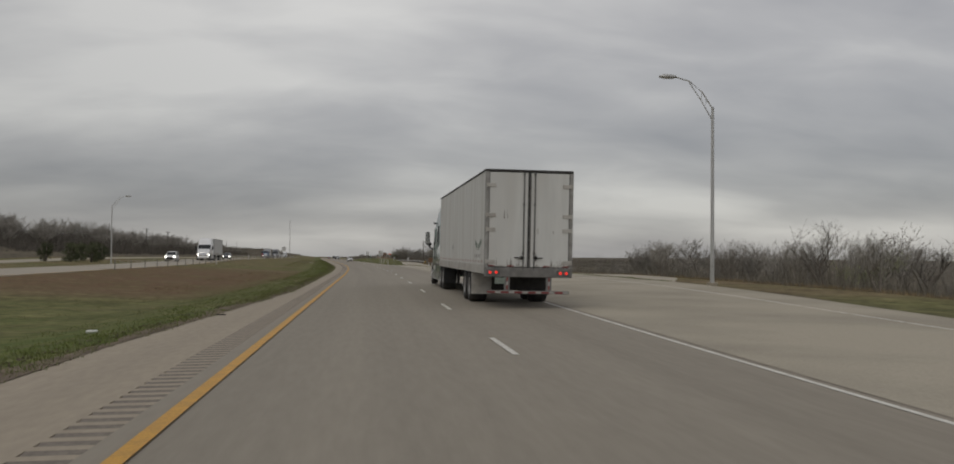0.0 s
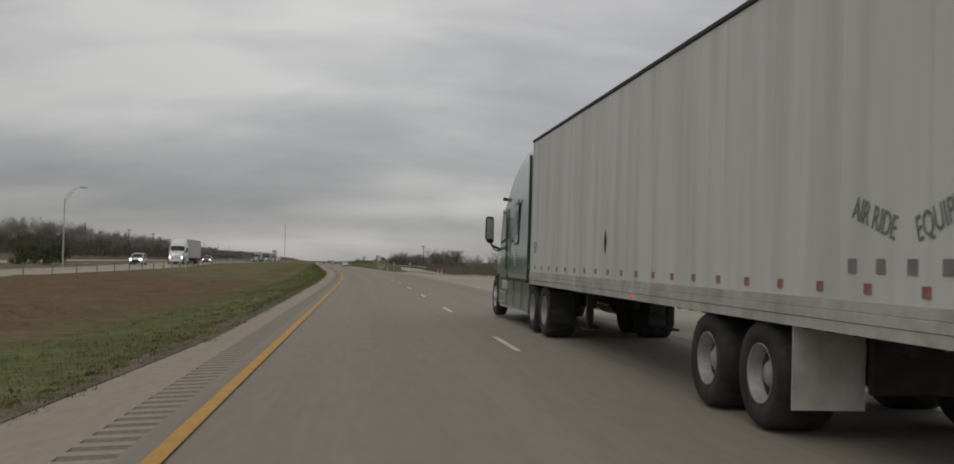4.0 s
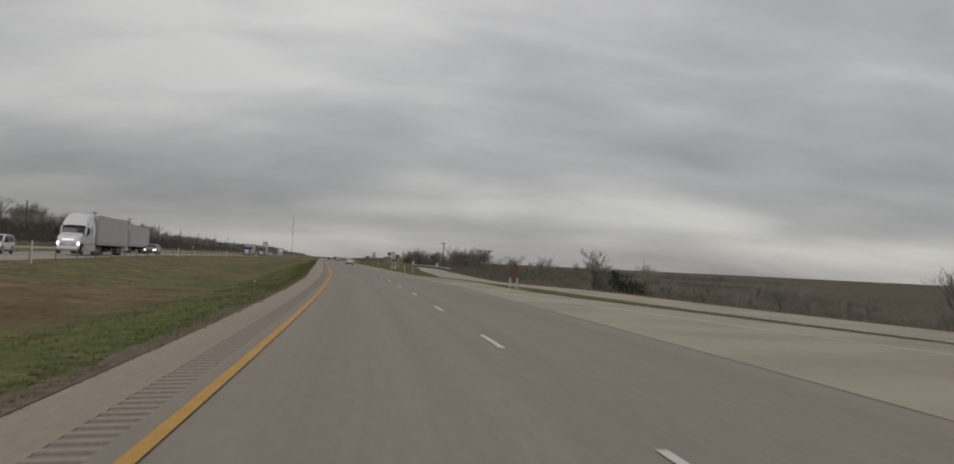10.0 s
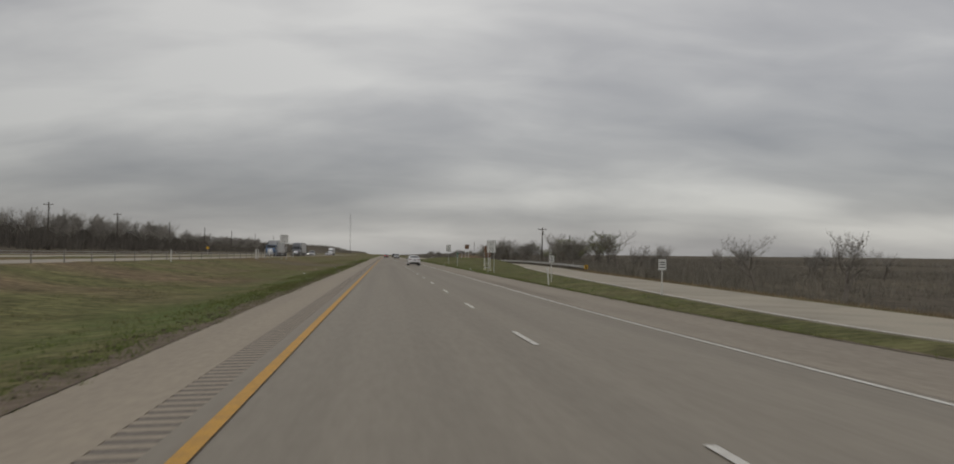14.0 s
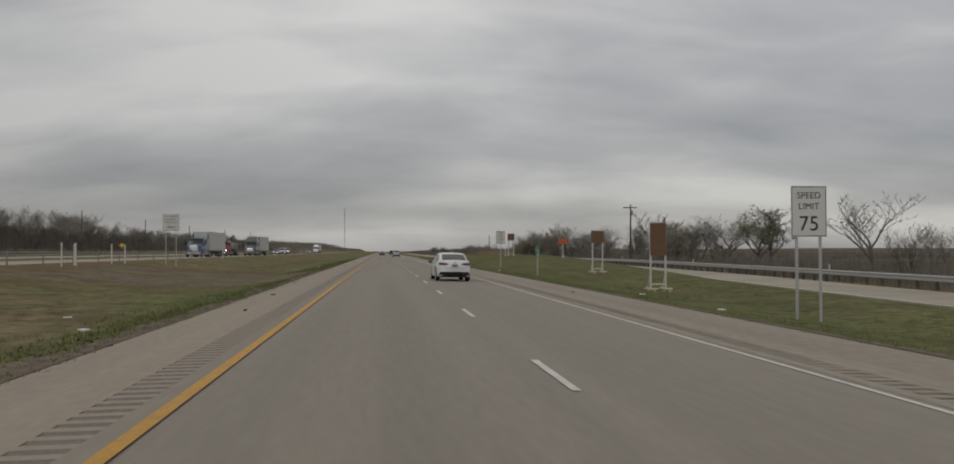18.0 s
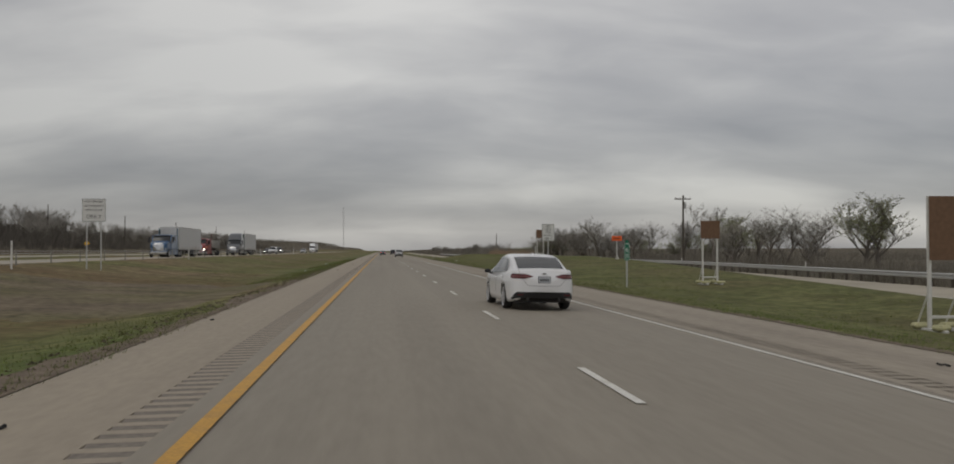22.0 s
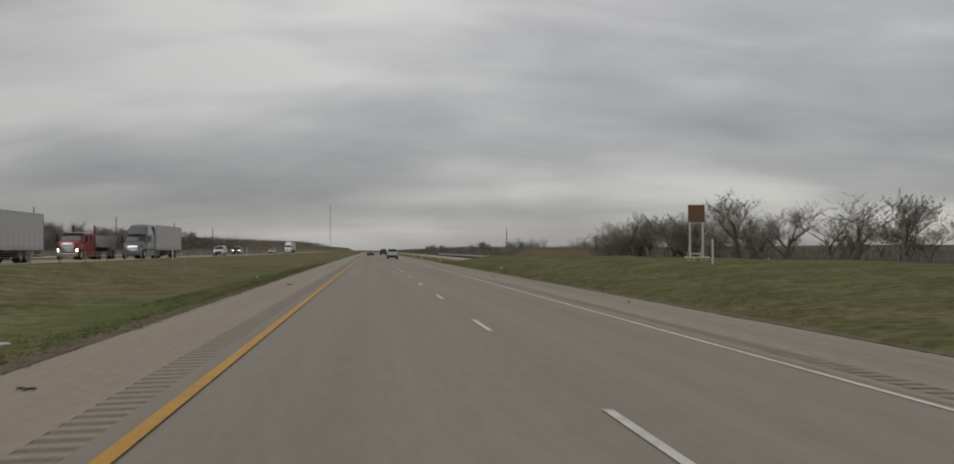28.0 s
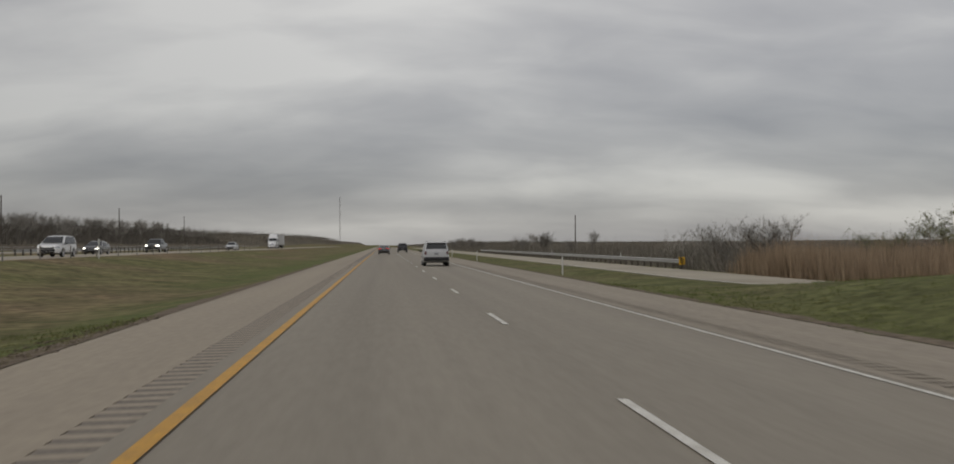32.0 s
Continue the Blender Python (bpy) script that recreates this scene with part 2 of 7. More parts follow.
def mixed_plants(m):
    """Lets dry reddish weeds and fresh green take over where the ground's cover says so."""
    n, l = m.node_tree.nodes, m.node_tree.links
    p = n["Principled BSDF"]
    link = p.inputs["Base Color"].links[0]
    base = link.from_socket
    at = n.new("ShaderNodeVertexColor")
    at.layer_name = "cover"
    sep = n.new("ShaderNodeSeparateColor")
    l.new(at.outputs["Color"], sep.inputs[0])
    co = n.new("ShaderNodeTexCoord")
    for channel, colour, size in (("Red", (0.158, 0.098, 0.060), 0.9), ("Green", (0.098, 0.138, 0.040), 0.7)):
        t = n.new("ShaderNodeTexNoise")
        t.inputs["Scale"].default_value, t.inputs["Detail"].default_value = size, 6.0
        l.new(co.outputs["Object"], t.inputs["Vector"])
        r = n.new("ShaderNodeMapRange")
        for i, w in enumerate((0.32, 0.62, 0.35, 1.0)):
            r.inputs[i + 1].default_value = w
        l.new(t.outputs[0], r.inputs[0])
        f = n.new("ShaderNodeMath")
        f.operation, f.use_clamp = "MULTIPLY", True
        l.new(r.outputs[0], f.inputs[0])
        l.new(sep.outputs[channel], f.inputs[1])
        grain = n.new("ShaderNodeMapRange")
        for i, w in enumerate((0.3, 0.7, 0.65, 1.35)):
            grain.inputs[i + 1].default_value = w
        fine = n.new("ShaderNodeTexNoise")
        fine.inputs["Scale"].default_value, fine.inputs["Detail"].default_value = 3.5, 6.0
        l.new(co.outputs["Object"], fine.inputs["Vector"])
        l.new(fine.outputs[0], grain.inputs[0])
        tint = n.new("ShaderNodeMixRGB")
        tint.blend_type = "MULTIPLY"
        tint.inputs[0].default_value, tint.inputs[1].default_value = 1.0, (*colour, 1)
        l.new(grain.outputs[0], tint.inputs[2])
        mx = n.new("ShaderNodeMixRGB")
        l.new(f.outputs[0], mx.inputs[0])
        l.new(base, mx.inputs[1])
        l.new(tint.outputs[0], mx.inputs[2])
        base = mx.outputs[0]
    l.new(base, p.inputs["Base Color"])


mixed_plants(GRASS)
GRASS_GREEN = material("green_verge_grass", (0.128, 0.133, 0.054), 0.95, grain=0.4, scale=2.5, stain=0.7, stain_scale=0.09, stain_colour=(0.15, 0.128, 0.066), bump=0.9, bump_scale=9, spec=0.1, mottle=0.26)
BLADES = material("grass_blades", (0.155, 0.178, 0.066), 0.9, island=0.45, spec=0.1, stain=0.8, stain_scale=0.09, stain_colour=(0.18, 0.14, 0.078))
SCRUB = material("scrub_ground", (0.115, 0.098, 0.074), 0.95, grain=0.4, scale=0.6, stain=0.8, stain_scale=0.03, stain_colour=(0.15, 0.128, 0.09), bump=0.9, bump_scale=2, spec=0.1)
BLADES_RED = material("dry_reddish_weeds", (0.172, 0.110, 0.068), 0.9, island=0.4, spec=0.1, stain=0.5, stain_scale=0.2, stain_colour=(0.15, 0.13, 0.07))
CLOD = material("crumbled_dirt", (0.155, 0.128, 0.100), 0.95, grain=0.3, scale=6, island=0.35, spec=0.1)
BLADES_GREEN = material("green_grass_blades", (0.15, 0.19, 0.06), 0.9, island=0.45, spec=0.1, stain=0.7, stain_scale=0.1, stain_colour=(0.14, 0.12, 0.055))
DIRT = material("bare_dirt", (0.18, 0.145, 0.11), 0.95, grain=0.3, scale=3, bump=0.6, bump_scale=8, spec=0.1)
WORN_MEDIAN = material("worn_dirt_and_thin_grass", (0.168, 0.136, 0.096), 0.95, grain=0.35, scale=3, stain=0.8, stain_scale=0.16, stain_colour=(0.15, 0.138, 0.07), bump=0.7, bump_scale=7, spec=0.1, mottle=0.25)
BARK = material("grey_bark", (0.19, 0.168, 0.145), 0.9, grain=0.3, scale=6, spec=0.15, vary=0.25)
TWIG = material("bare_twigs", (0.27, 0.252, 0.225), 0.9, spec=0.1, vary=0.25, grain=0.25, scale=0.8)
BRUSH = material("grey_brush", (0.195, 0.178, 0.148), 0.95, spec=0.1, island=0.35, grain=0.3, scale=0.5)
BRUSH_DARK = material("dark_grey_brush", (0.135, 0.122, 0.106), 0.95, spec=0.1, island=0.35, grain=0.3, scale=0.5)
NEW_LEAF = material("spring_leaves", (0.23, 0.245, 0.12), 0.8, spec=0.2, vary=0.3, grain=0.3, scale=1.0)
REED = material("dry_reeds", (0.37, 0.28, 0.195), 0.9, spec=0.1, island=0.35)
STEEL = material("galvanised_steel", (0.50, 0.50, 0.49), 0.5, 0.3, grain=0.12, scale=12)
POST_WEATHERED = material("weathered_barrier_post", (0.25, 0.235, 0.21), 0.7, 0.1, grain=0.2, scale=12)
POLE_WOOD = material("weathered_pole_wood", (0.10, 0.085, 0.07), 0.9, grain=0.3, scale=10, bump=0.3)
WHITE_POST = material("white_post_paint", (0.62, 0.61, 0.58), 0.6, grain=0.08, scale=9)
SIGN_BACK = material("bare_aluminium_sign_back", (0.27, 0.26, 0.25), 0.5, 0.5, grain=0.1, scale=6)
SIGN_WHITE = material("white_sign_sheeting", (0.70, 0.70, 0.68), 0.45)
SIGN_GREEN = material("green_sign_sheeting", (0.02, 0.17, 0.10), 0.45)
SIGN_BROWN = material("brown_plywood_sign", (0.17, 0.095, 0.055), 0.7, grain=0.15, scale=8)
SIGN_ORANGE = material("orange_sign_sheeting", (0.85, 0.13, 0.025), 0.5)
SIGN_YELLOW = material("yellow_sign_sheeting", (0.75, 0.42, 0.02), 0.5)
BLACK = material("black_print", (0.012, 0.012, 0.012), 0.5)
RUBBER = material("tyre_rubber", (0.022, 0.022, 0.022), 0.85, grain=0.3, scale=8, stain=0.6, stain_scale=3, stain_colour=(0.06, 0.055, 0.05))
ALLOY = material("alloy_wheel", (0.62, 0.62, 0.63), 0.35, 0.5, grain=0.08)
BLACK_TRIM = material("black_plastic_trim", (0.018, 0.018, 0.02), 0.55)
GLASS_DARK = material("tinted_car_glass", (0.012, 0.014, 0.016), 0.06, spec=0.7)
WHITE_PAINT = material("white_car_paint", (0.80, 0.80, 0.81), 0.28, coat=0.7, stain=0.15, stain_scale=2.0, stain_colour=(0.70, 0.69, 0.67))
SILVER_PAINT = material("silver_car_paint", (0.55, 0.56, 0.57), 0.35, 0.2, coat=0.5)
GREY_PAINT = material("grey_car_paint", (0.11, 0.115, 0.125), 0.3, 0.3, coat=0.6)
BLACK_PAINT = material("black_car_paint", (0.02, 0.02, 0.024), 0.3, coat=0.6)
BLUE_PAINT = material("blue_truck_paint", (0.035, 0.10, 0.21), 0.35, coat=0.5)
RED_PAINT = material("red_truck_paint", (0.28, 0.02, 0.02), 0.35, coat=0.5)
# the stain here is paler: sky sheen and haze painted into the green
GREEN_PAINT = material("dark_green_truck_paint", (0.016, 0.098, 0.068), 0.28, coat=0.8, spec=0.6, stain=0.5, stain_scale=1.2, stain_colour=(0.05, 0.125, 0.098))
TRAILER_WHITE = material("dirty_white_trailer_panel", (0.635, 0.64, 0.62), 0.5, grain=0.06, scale=6, stain=0.7, stain_scale=1.5, stain_colour=(0.49, 0.475, 0.44), stretch=(1, 1.6, 0.14), shift=True)
TRAILER_ALU = material("aluminium_trailer_rail", (0.50, 0.485, 0.455), 0.5, 0.15, grain=0.15, scale=5, stain=0.6, stain_scale=1.5, stain_colour=(0.32, 0.285, 0.245))
FRAME_DARK = material("grimy_black_chassis", (0.03, 0.028, 0.026), 0.7, grain=0.3, scale=6)
SATIN = material("satin_silver_trim", (0.62, 0.62, 0.62), 0.4, 0.2)
CHROME = material("chrome", (0.6, 0.6, 0.6), 0.18, 1.0)
RED_LENS = material("red_lamp_lens", (0.10, 0.011, 0.013), 0.2, coat=0.5)
RED_LIT = lamp_material("lit_red_lamp", (0.85, 0.04, 0.03), 0.6)
AMBER_LIT = lamp_material("lit_amber_lamp", (1.0, 0.35, 0.04), 1.0)
HEAD_LIT = lamp_material("lit_headlamp", (1.0, 0.97, 0.9), 5.0)
REFLECT_RED = material("red_reflector_tape", (0.22, 0.045, 0.042), 0.45, grain=0.3, scale=9)
TAPE_FADED = material("faded_red_tape", (0.30, 0.13, 0.11), 0.5, grain=0.3, scale=9)
TAPE_PALE = material("dirty_white_tape", (0.40, 0.385, 0.36), 0.5, grain=0.2, scale=10)
RAIL_DARK = material("dark_trailer_frame", (0.13, 0.125, 0.12), 0.55, 0.2, grain=0.2, scale=6)
PLATE_GREEN = material("grimy_greenish_plate", (0.22, 0.27, 0.235), 0.5, grain=0.2, scale=20)
GRIME = material("dark_road_grime", (0.20, 0.185, 0.16), 0.9, grain=0.2, scale=12)
LENS_PALE = material("clear_red_lens", (0.20, 0.06, 0.06), 0.2, coat=0.5)
DRY_GRASS = material("dry_tan_grass", (0.25, 0.198, 0.125), 0.95, spec=0.1, island=0.35, grain=0.3, scale=0.4)
EVERGREEN = material("dark_live_oak_leaves", (0.085, 0.094, 0.052), 0.8, spec=0.2, vary=0.2, grain=0.35, scale=1.2)
PLATE = material("pale_number_plate", (0.45, 0.47, 0.50), 0.5)

# ---- building helpers ----
def link_mesh(name, bm, mat, parent=None, label="", smooth_it=False):
    me = bpy.data.meshes.new(name)
    bm.to_mesh(me)
    bm.free()
    for m in (mat if isinstance(mat, (list, tuple)) else (mat,)):
        me.materials.append(m)
    if smooth_it:
        for p in me.polygons:
            p.use_smooth = True
    ob = new(name, me)
    if parent is not None:
        ob.parent = parent
    if label:
        ob["label"] = label
    return ob


def part(name, bm, mat, parent, label="", smooth_it=False):
    return link_mesh(name, bm, mat, parent, label, smooth_it)


def same_part(name, ob, parent, m, label=""):
    """One more part on the mesh of ob, at m under its parent."""
    o = new(name, ob.data)
    o.parent = parent
    o.matrix_basis = m
    if label:
        o["label"] = label
    return o


def thing(name, label, category, group="", kind=""):
    return tagged(new(name), label, category, group, kind)


def box(bm, x0, x1, y0, y1, z0, z1, bevel=0.0, m=None):
    r = bmesh.ops.create_cube(bm, size=1.0)
    vs = r["verts"]
    for v in vs:
        v.co = Vector(((x0 + x1) / 2 + v.co.x * (x1 - x0), (y0 + y1) / 2 + v.co.y * (y1 - y0), (z0 + z1) / 2 + v.co.z * (z1 - z0)))
        if m is not None:
            v.co = m @ v.co
    if bevel:
        es = {e for v in vs for e in v.link_edges}
        bmesh.ops.bevel(bm, geom=list(es), offset=bevel, segments=1, affect="EDGES")
    return bm


def boxed(*a, **k):
    return box(bmesh.new(), *a, **k)


def tube(bm, pts, radii, sides=6, cap=True):
    rings = []
    n = len(pts)
    for i, p in enumerate(pts):
        d = (Vector(pts[min(i + 1, n - 1)]) - Vector(pts[max(i - 1, 0)])).normalized()
        a = d.orthogonal().normalized()
        b = d.cross(a)
        r = radii[i] if isinstance(radii, (list, tuple)) else radii
        rings.append([bm.verts.new(Vector(p) + (a * math.cos(k * math.tau / sides) + b * math.sin(k * math.tau / sides)) * r) for k in range(sides)])
    for r0, r1 in zip(rings, rings[1:]):
        for k in range(sides):
            bm.faces.new((r0[k], r0[(k + 1) % sides], r1[(k + 1) % sides], r1[k]))
    if cap:
        bm.faces.new(rings[0][::-1])
        bm.faces.new(rings[-1])
    return bm


def lathe(bm, profile, sides=24, axis="X"):
    """A turned solid: profile of (along, radius)."""
    rings = []
    for a, r in profile:
        ring = []
        for k in range(sides):
            c, s = math.cos(k * math.tau / sides) * r, math.sin(k * math.tau / sides) * r
            ring.append(bm.verts.new((a, c, s) if axis == "X" else (c, s, a)))
        rings.append(ring)
    for r0, r1 in zip(rings, rings[1:]):
        for k in range(sides):
            bm.faces.new((r0[k], r1[k], r1[(k + 1) % sides], r0[(k + 1) % sides]))
    bm.faces.new(rings[0])
    bm.faces.new(rings[-1][::-1])
    bmesh.ops.recalc_face_normals(bm, faces=bm.faces)
    return bm


def extrude_outline(bm, outline, x0, x1):
    """A side outline of (y, z), drawn out from x0 to x1."""
    a = [bm.verts.new((x0, y, z)) for y, z in outline]
    b = [bm.verts.new((x1, y, z)) for y, z in outline]
    n = len(a)
    fs = [bm.faces.new(a), bm.faces.new(b[::-1])]
    for i in range(n):
        fs.append(bm.faces.new((a[i], b[i], b[(i + 1) % n], a[(i + 1) % n])))
    bmesh.ops.recalc_face_normals(bm, faces=fs)
    return fs


def strip(name, s0, s1, u0, u1, lift, mat, parent=None, step=2.0, skirt=0.0, label="", kind=""):
    """A ribbon along the road between u0 and u1 (numbers or functions of s), with thin edges."""
    bm = bmesh.new()
    n = max(1, math.ceil((s1 - s0) / step))
    prev = None
    where = {}
    for i in range(n + 1):
        s = s0 + (s1 - s0) * i / n
        a = u0(s) if callable(u0) else u0
        b = u1(s) if callable(u1) else u1
        row = [bm.verts.new(spot(s, a, lift - skirt)), bm.verts.new(spot(s, a, lift)), bm.verts.new(spot(s, b, lift)), bm.verts.new(spot(s, b, lift - skirt))]
        for v, u in zip(row, (a, a, b, b)):
            where[v] = (u, s)
        if prev:
            for k in range(3):
                bm.faces.new((prev[k], prev[k + 1], row[k + 1], row[k]))
        prev = row
    bmesh.ops.recalc_face_normals(bm, faces=bm.faces)
    uv = bm.loops.layers.uv.new("along")
    for f in bm.faces:
        for lp in f.loops:
            lp[uv].uv = where[lp.vert]
    ob = link_mesh(name, bm, mat, parent, label)
    if kind:
        ob["kind"] = kind
    return ob


# ---- ground and carriageways ----
def plant_cover(s, u):
    """How much reddish dry weed and how much fresh green grows at (s, u)."""
    off = pave_l(s) - u
    if off < 0 or u < -22:
        return 0.0, 0.0
    red = smooth(36, 56, s) * (1 - smooth(100, 140, s)) * smooth(2.2, 5.0, off)
    bare = smooth(312, 324, s) * (1 - smooth(350, 366, s))
    green = (1 - smooth(2.0, 6.5, off)) * (1 - bare) * (0.65 + 0.7 * noise.noise((s * 0.06, u * 0.2, 4.0)))
    green = max(green, (1 - smooth(28, 46, s)) * (0.5 + 0.6 * noise.noise((s * 0.08, u * 0.2, 7.0))))
    return max(red, 0.75 * bare * smooth(1.5, 4.0, off)), max(0.0, green)


def ground_sheet():
    us = [-4000, -2500, -1500, -900, -500, -300, -200, -140, -100, -80, -60, -55.2, -52, -48.8, -46, -42, -38, -34.5, -30, -25, -20.5, -16, -13, -10, -8, -6, -4.5, -3.8, -3.2, -2.6, -2.0, -1.5, -1, 3, 7, 11.0]
    ss = [-300, -200, -120, -80, -50] + list(range(-40, 560, 5)) + [570, 590, 620, 660, 700, 760, 850, 1000, 1300, 1700, 2300, 3000, 4000]
    rights = [0.15, 0.3, 0.5, 0.7, 0.85, 0.97]
    fars = [0, 3.5, 7, 9, 14, 20, 30, 45, 65, 90, 130, 200, 300, 450, 700, 1200, 2000, 3200]
    bm = bmesh.new()
    rows = []
    plants = {}
    for s in ss:
        fu = front_u(s)
        k = 0.13 + 0.87 * smooth(150, 700, s)
        line = [(-120 - (-u - 120) * k) if u < -120 else u for u in us]
        pr = pave_r(s) + 0.2
        line[-1] = pr
        line += [pr + (fu - pr) * r for r in rights] + [fu + f for f in fars]
        row = []
        for u in line:
            p = spot(s, u)
            under = -0.05 if (pave_l(s) + 0.03 < u < pr - 0.1 or -34.4 < u < -20.6 or (-55 < u < -49 and 40 < s < 700) or fu - 0.01 < u < fu + 7.01) else 0.0
            rough = 0.0
            if u < -4 or (pr + 0.3 < u < fu - 1) or u > fu + 8:
                rough = (noise.noise((p.x * 0.13, p.y * 0.13, 0.0)) * 0.12) * min(1, abs(u) / 20)
            if abs(u) > 120 or s > 700:
                rough += noise.noise((p.x * 0.004, p.y * 0.004, 5.0)) * 2.5 * smooth(120, 500, max(abs(u), s - 600))
            v = bm.verts.new((p.x, p.y, p.z + under + rough))
            plants[v] = plant_cover(s, u)
            row.append(v)
        rows.append(row)
    for a, b in zip(rows, rows[1:]):
        for k in range(len(a) - 1):
            f = bm.faces.new((a[k], a[k + 1], b[k + 1], b[k]))
            f.smooth = True
            if k >= len(us) + len(rights) + 4 or k < 10:
                f.material_index = 1
            elif len(us) - 1 <= k < len(us) + len(rights):
                f.material_index = 2
    cover = bm.loops.layers.float_color.new("cover")
    for f in bm.faces:
        for lp in f.loops:
            red, green = plants[lp.vert]
            lp[cover] = (red, green, 0.0, 1.0)
    return tagged(link_mesh("ground", bm, [GRASS, SCRUB, GRASS_GREEN]), "rough winter grass verges and open fields, brown and green", "ground", kind="structure")


ground = ground_sheet()
FAR = 1600
road = tagged(strip("road", -120, 560, -0.35, 7.75, 0.006, ASPHALT, skirt=0.06), "two-lane worn grey asphalt motorway carriageway", "road", kind="structure")
tagged(strip("road_far", 560, FAR, -0.35, 7.75, 0.006, ASPHALT, step=40, skirt=0.06), "far stretch of grey asphalt motorway", "road", kind="structure")
tagged(strip("shoulder_left", -120, FAR, pave_l, -0.82, 0.002, SHOULDER, skirt=0.06, step=5), "pale narrow inner shoulder beside the yellow line", "shoulder", kind="structure")
tagged(strip("shoulder_right", -120, FAR, 7.75, 10.8, 0.002, SHOULDER_OUTER, skirt=0.06, step=5), "pale wide outer shoulder", "shoulder", kind="structure")
tagged(strip("road_opposite", -120, FAR, -33.0, -22.0, 0.01, PALE_ROAD, skirt=0.06, step=5), "opposite asphalt carriageway beyond the grass median", "road", kind="structure")
tagged(strip("frontage_road", 48, FAR, front_u, lambda s: front_u(s) + 6.5 * smooth(46, 80, s), 0.01, CONCRETE, skirt=0.06, step=5), "pale frontage road running beside the motorway", "road", kind="structure")
tagged(strip("frontage_road_left", 40, 700, -55.0, -49.0, 0.03, CONCRETE, skirt=0.06, step=5), "pale narrow frontage road beyond the opposite carriageway", "road", kind="structure")
tagged(strip("yellow_edge_line", -100, FAR, -0.12, 0.035, 0.011, YELLOW, step=3), "solid yellow edge line, slightly worn", "road marking", kind="structure")
tagged(strip("white_edge_line", -100, 37, 7.51, 7.615, 0.011, WHITE_LINE, step=3), "solid white edge line", "road marking", kind="structure")


def rumble(name, s0, s1, u0, u1, gap, depth, mat, label):
    """A band of milled grooves: flat lands with shallow hollows between."""
    verts, faces, mats = [], [], []
    n = int((s1 - s0) / gap)
    prof = [(0.0, 0.0), (0.42, 0.0), (0.52, -0.6), (0.68, -1.0), (0.86, -0.6), (0.96, 0.0)]
    for i in range(n):
        for f, d in prof:
            s = s0 + (i + f) * gap
            verts += [spot(s, u0, 0.002 + d * depth), spot(s, u1, 0.002 + d * depth)]
    m = len(verts) // 2
    for k in range(m - 1):
        faces.append((2 * k, 2 * k + 1, 2 * k + 3, 2 * k + 2))
        mats.append(1 if k % 6 in (1, 2, 3, 4) else 0)
    me = bpy.data.meshes.new(name)
    me.from_pydata([tuple(v) for v in verts], [], faces)
    me.materials.append(SHOULDER if u0 < 0 else SHOULDER_OUTER)
    me.materials.append(mat)
    me.polygons.foreach_set("material_index", mats)
    uv = me.uv_layers.new(name="along")
    for lp in me.loops:
        k = lp.vertex_index
        uv.data[lp.index].uv = ((u0, u1)[k % 2], s0 + (k // 12 + prof[(k // 2) % 6][0]) * gap)
    me.update()
    return tagged(new(name, me), label, "rumble strip", kind="structure")


rumble("rumble_strip_left", -18, 545, -0.82, -0.352, 0.37, 0.016, RUMBLE, "milled rumble strip grooves in the inner shoulder")
rumble("rumble_strip_right", 180, 545, 8.0, 8.45, 0.37, 0.010, RUMBLE_PALE, "faint milled rumble strip in the outer shoulder")
tagged(strip("shoulder_left_far", 545, FAR, -0.82, -0.352, 0.002, RUMBLE, step=20), "far rumble strip seen as one dark band", "rumble strip", kind="structure")
tagged(strip("shoulder_left_behind", -120, -18, -0.82, -0.352, 0.002, SHOULDER, step=10), "pale inner shoulder beside the yellow line", "shoulder", kind="structure")


def ragged(side, base, reach, seed, line):
    return lambda s: line(s) + base + side * (reach * (0.55 + 0.9 * noise.noise((s * 0.16, seed, 0.0)) + 0.35 * noise.noise((s * 0.9, seed, 3.0))))


tagged(strip("dirt_edge_left", -60, 560, ragged(-1, -0.08, 0.55, 2.0, pave_l), lambda s: pave_l(s) + 0.06, 0.014, DIRT, step=0.6), "bare dirt and grit along the pavement edge", "dirt", kind="structure")
tagged(strip("dirt_edge_right", -60, 560, lambda s: pave_r(s) - 0.04, ragged(1, 0.15, 0.35, 7.0, pave_r), 0.014, DIRT, step=0.6), "bare dirt and grit along the outer pavement edge", "dirt", kind="structure")


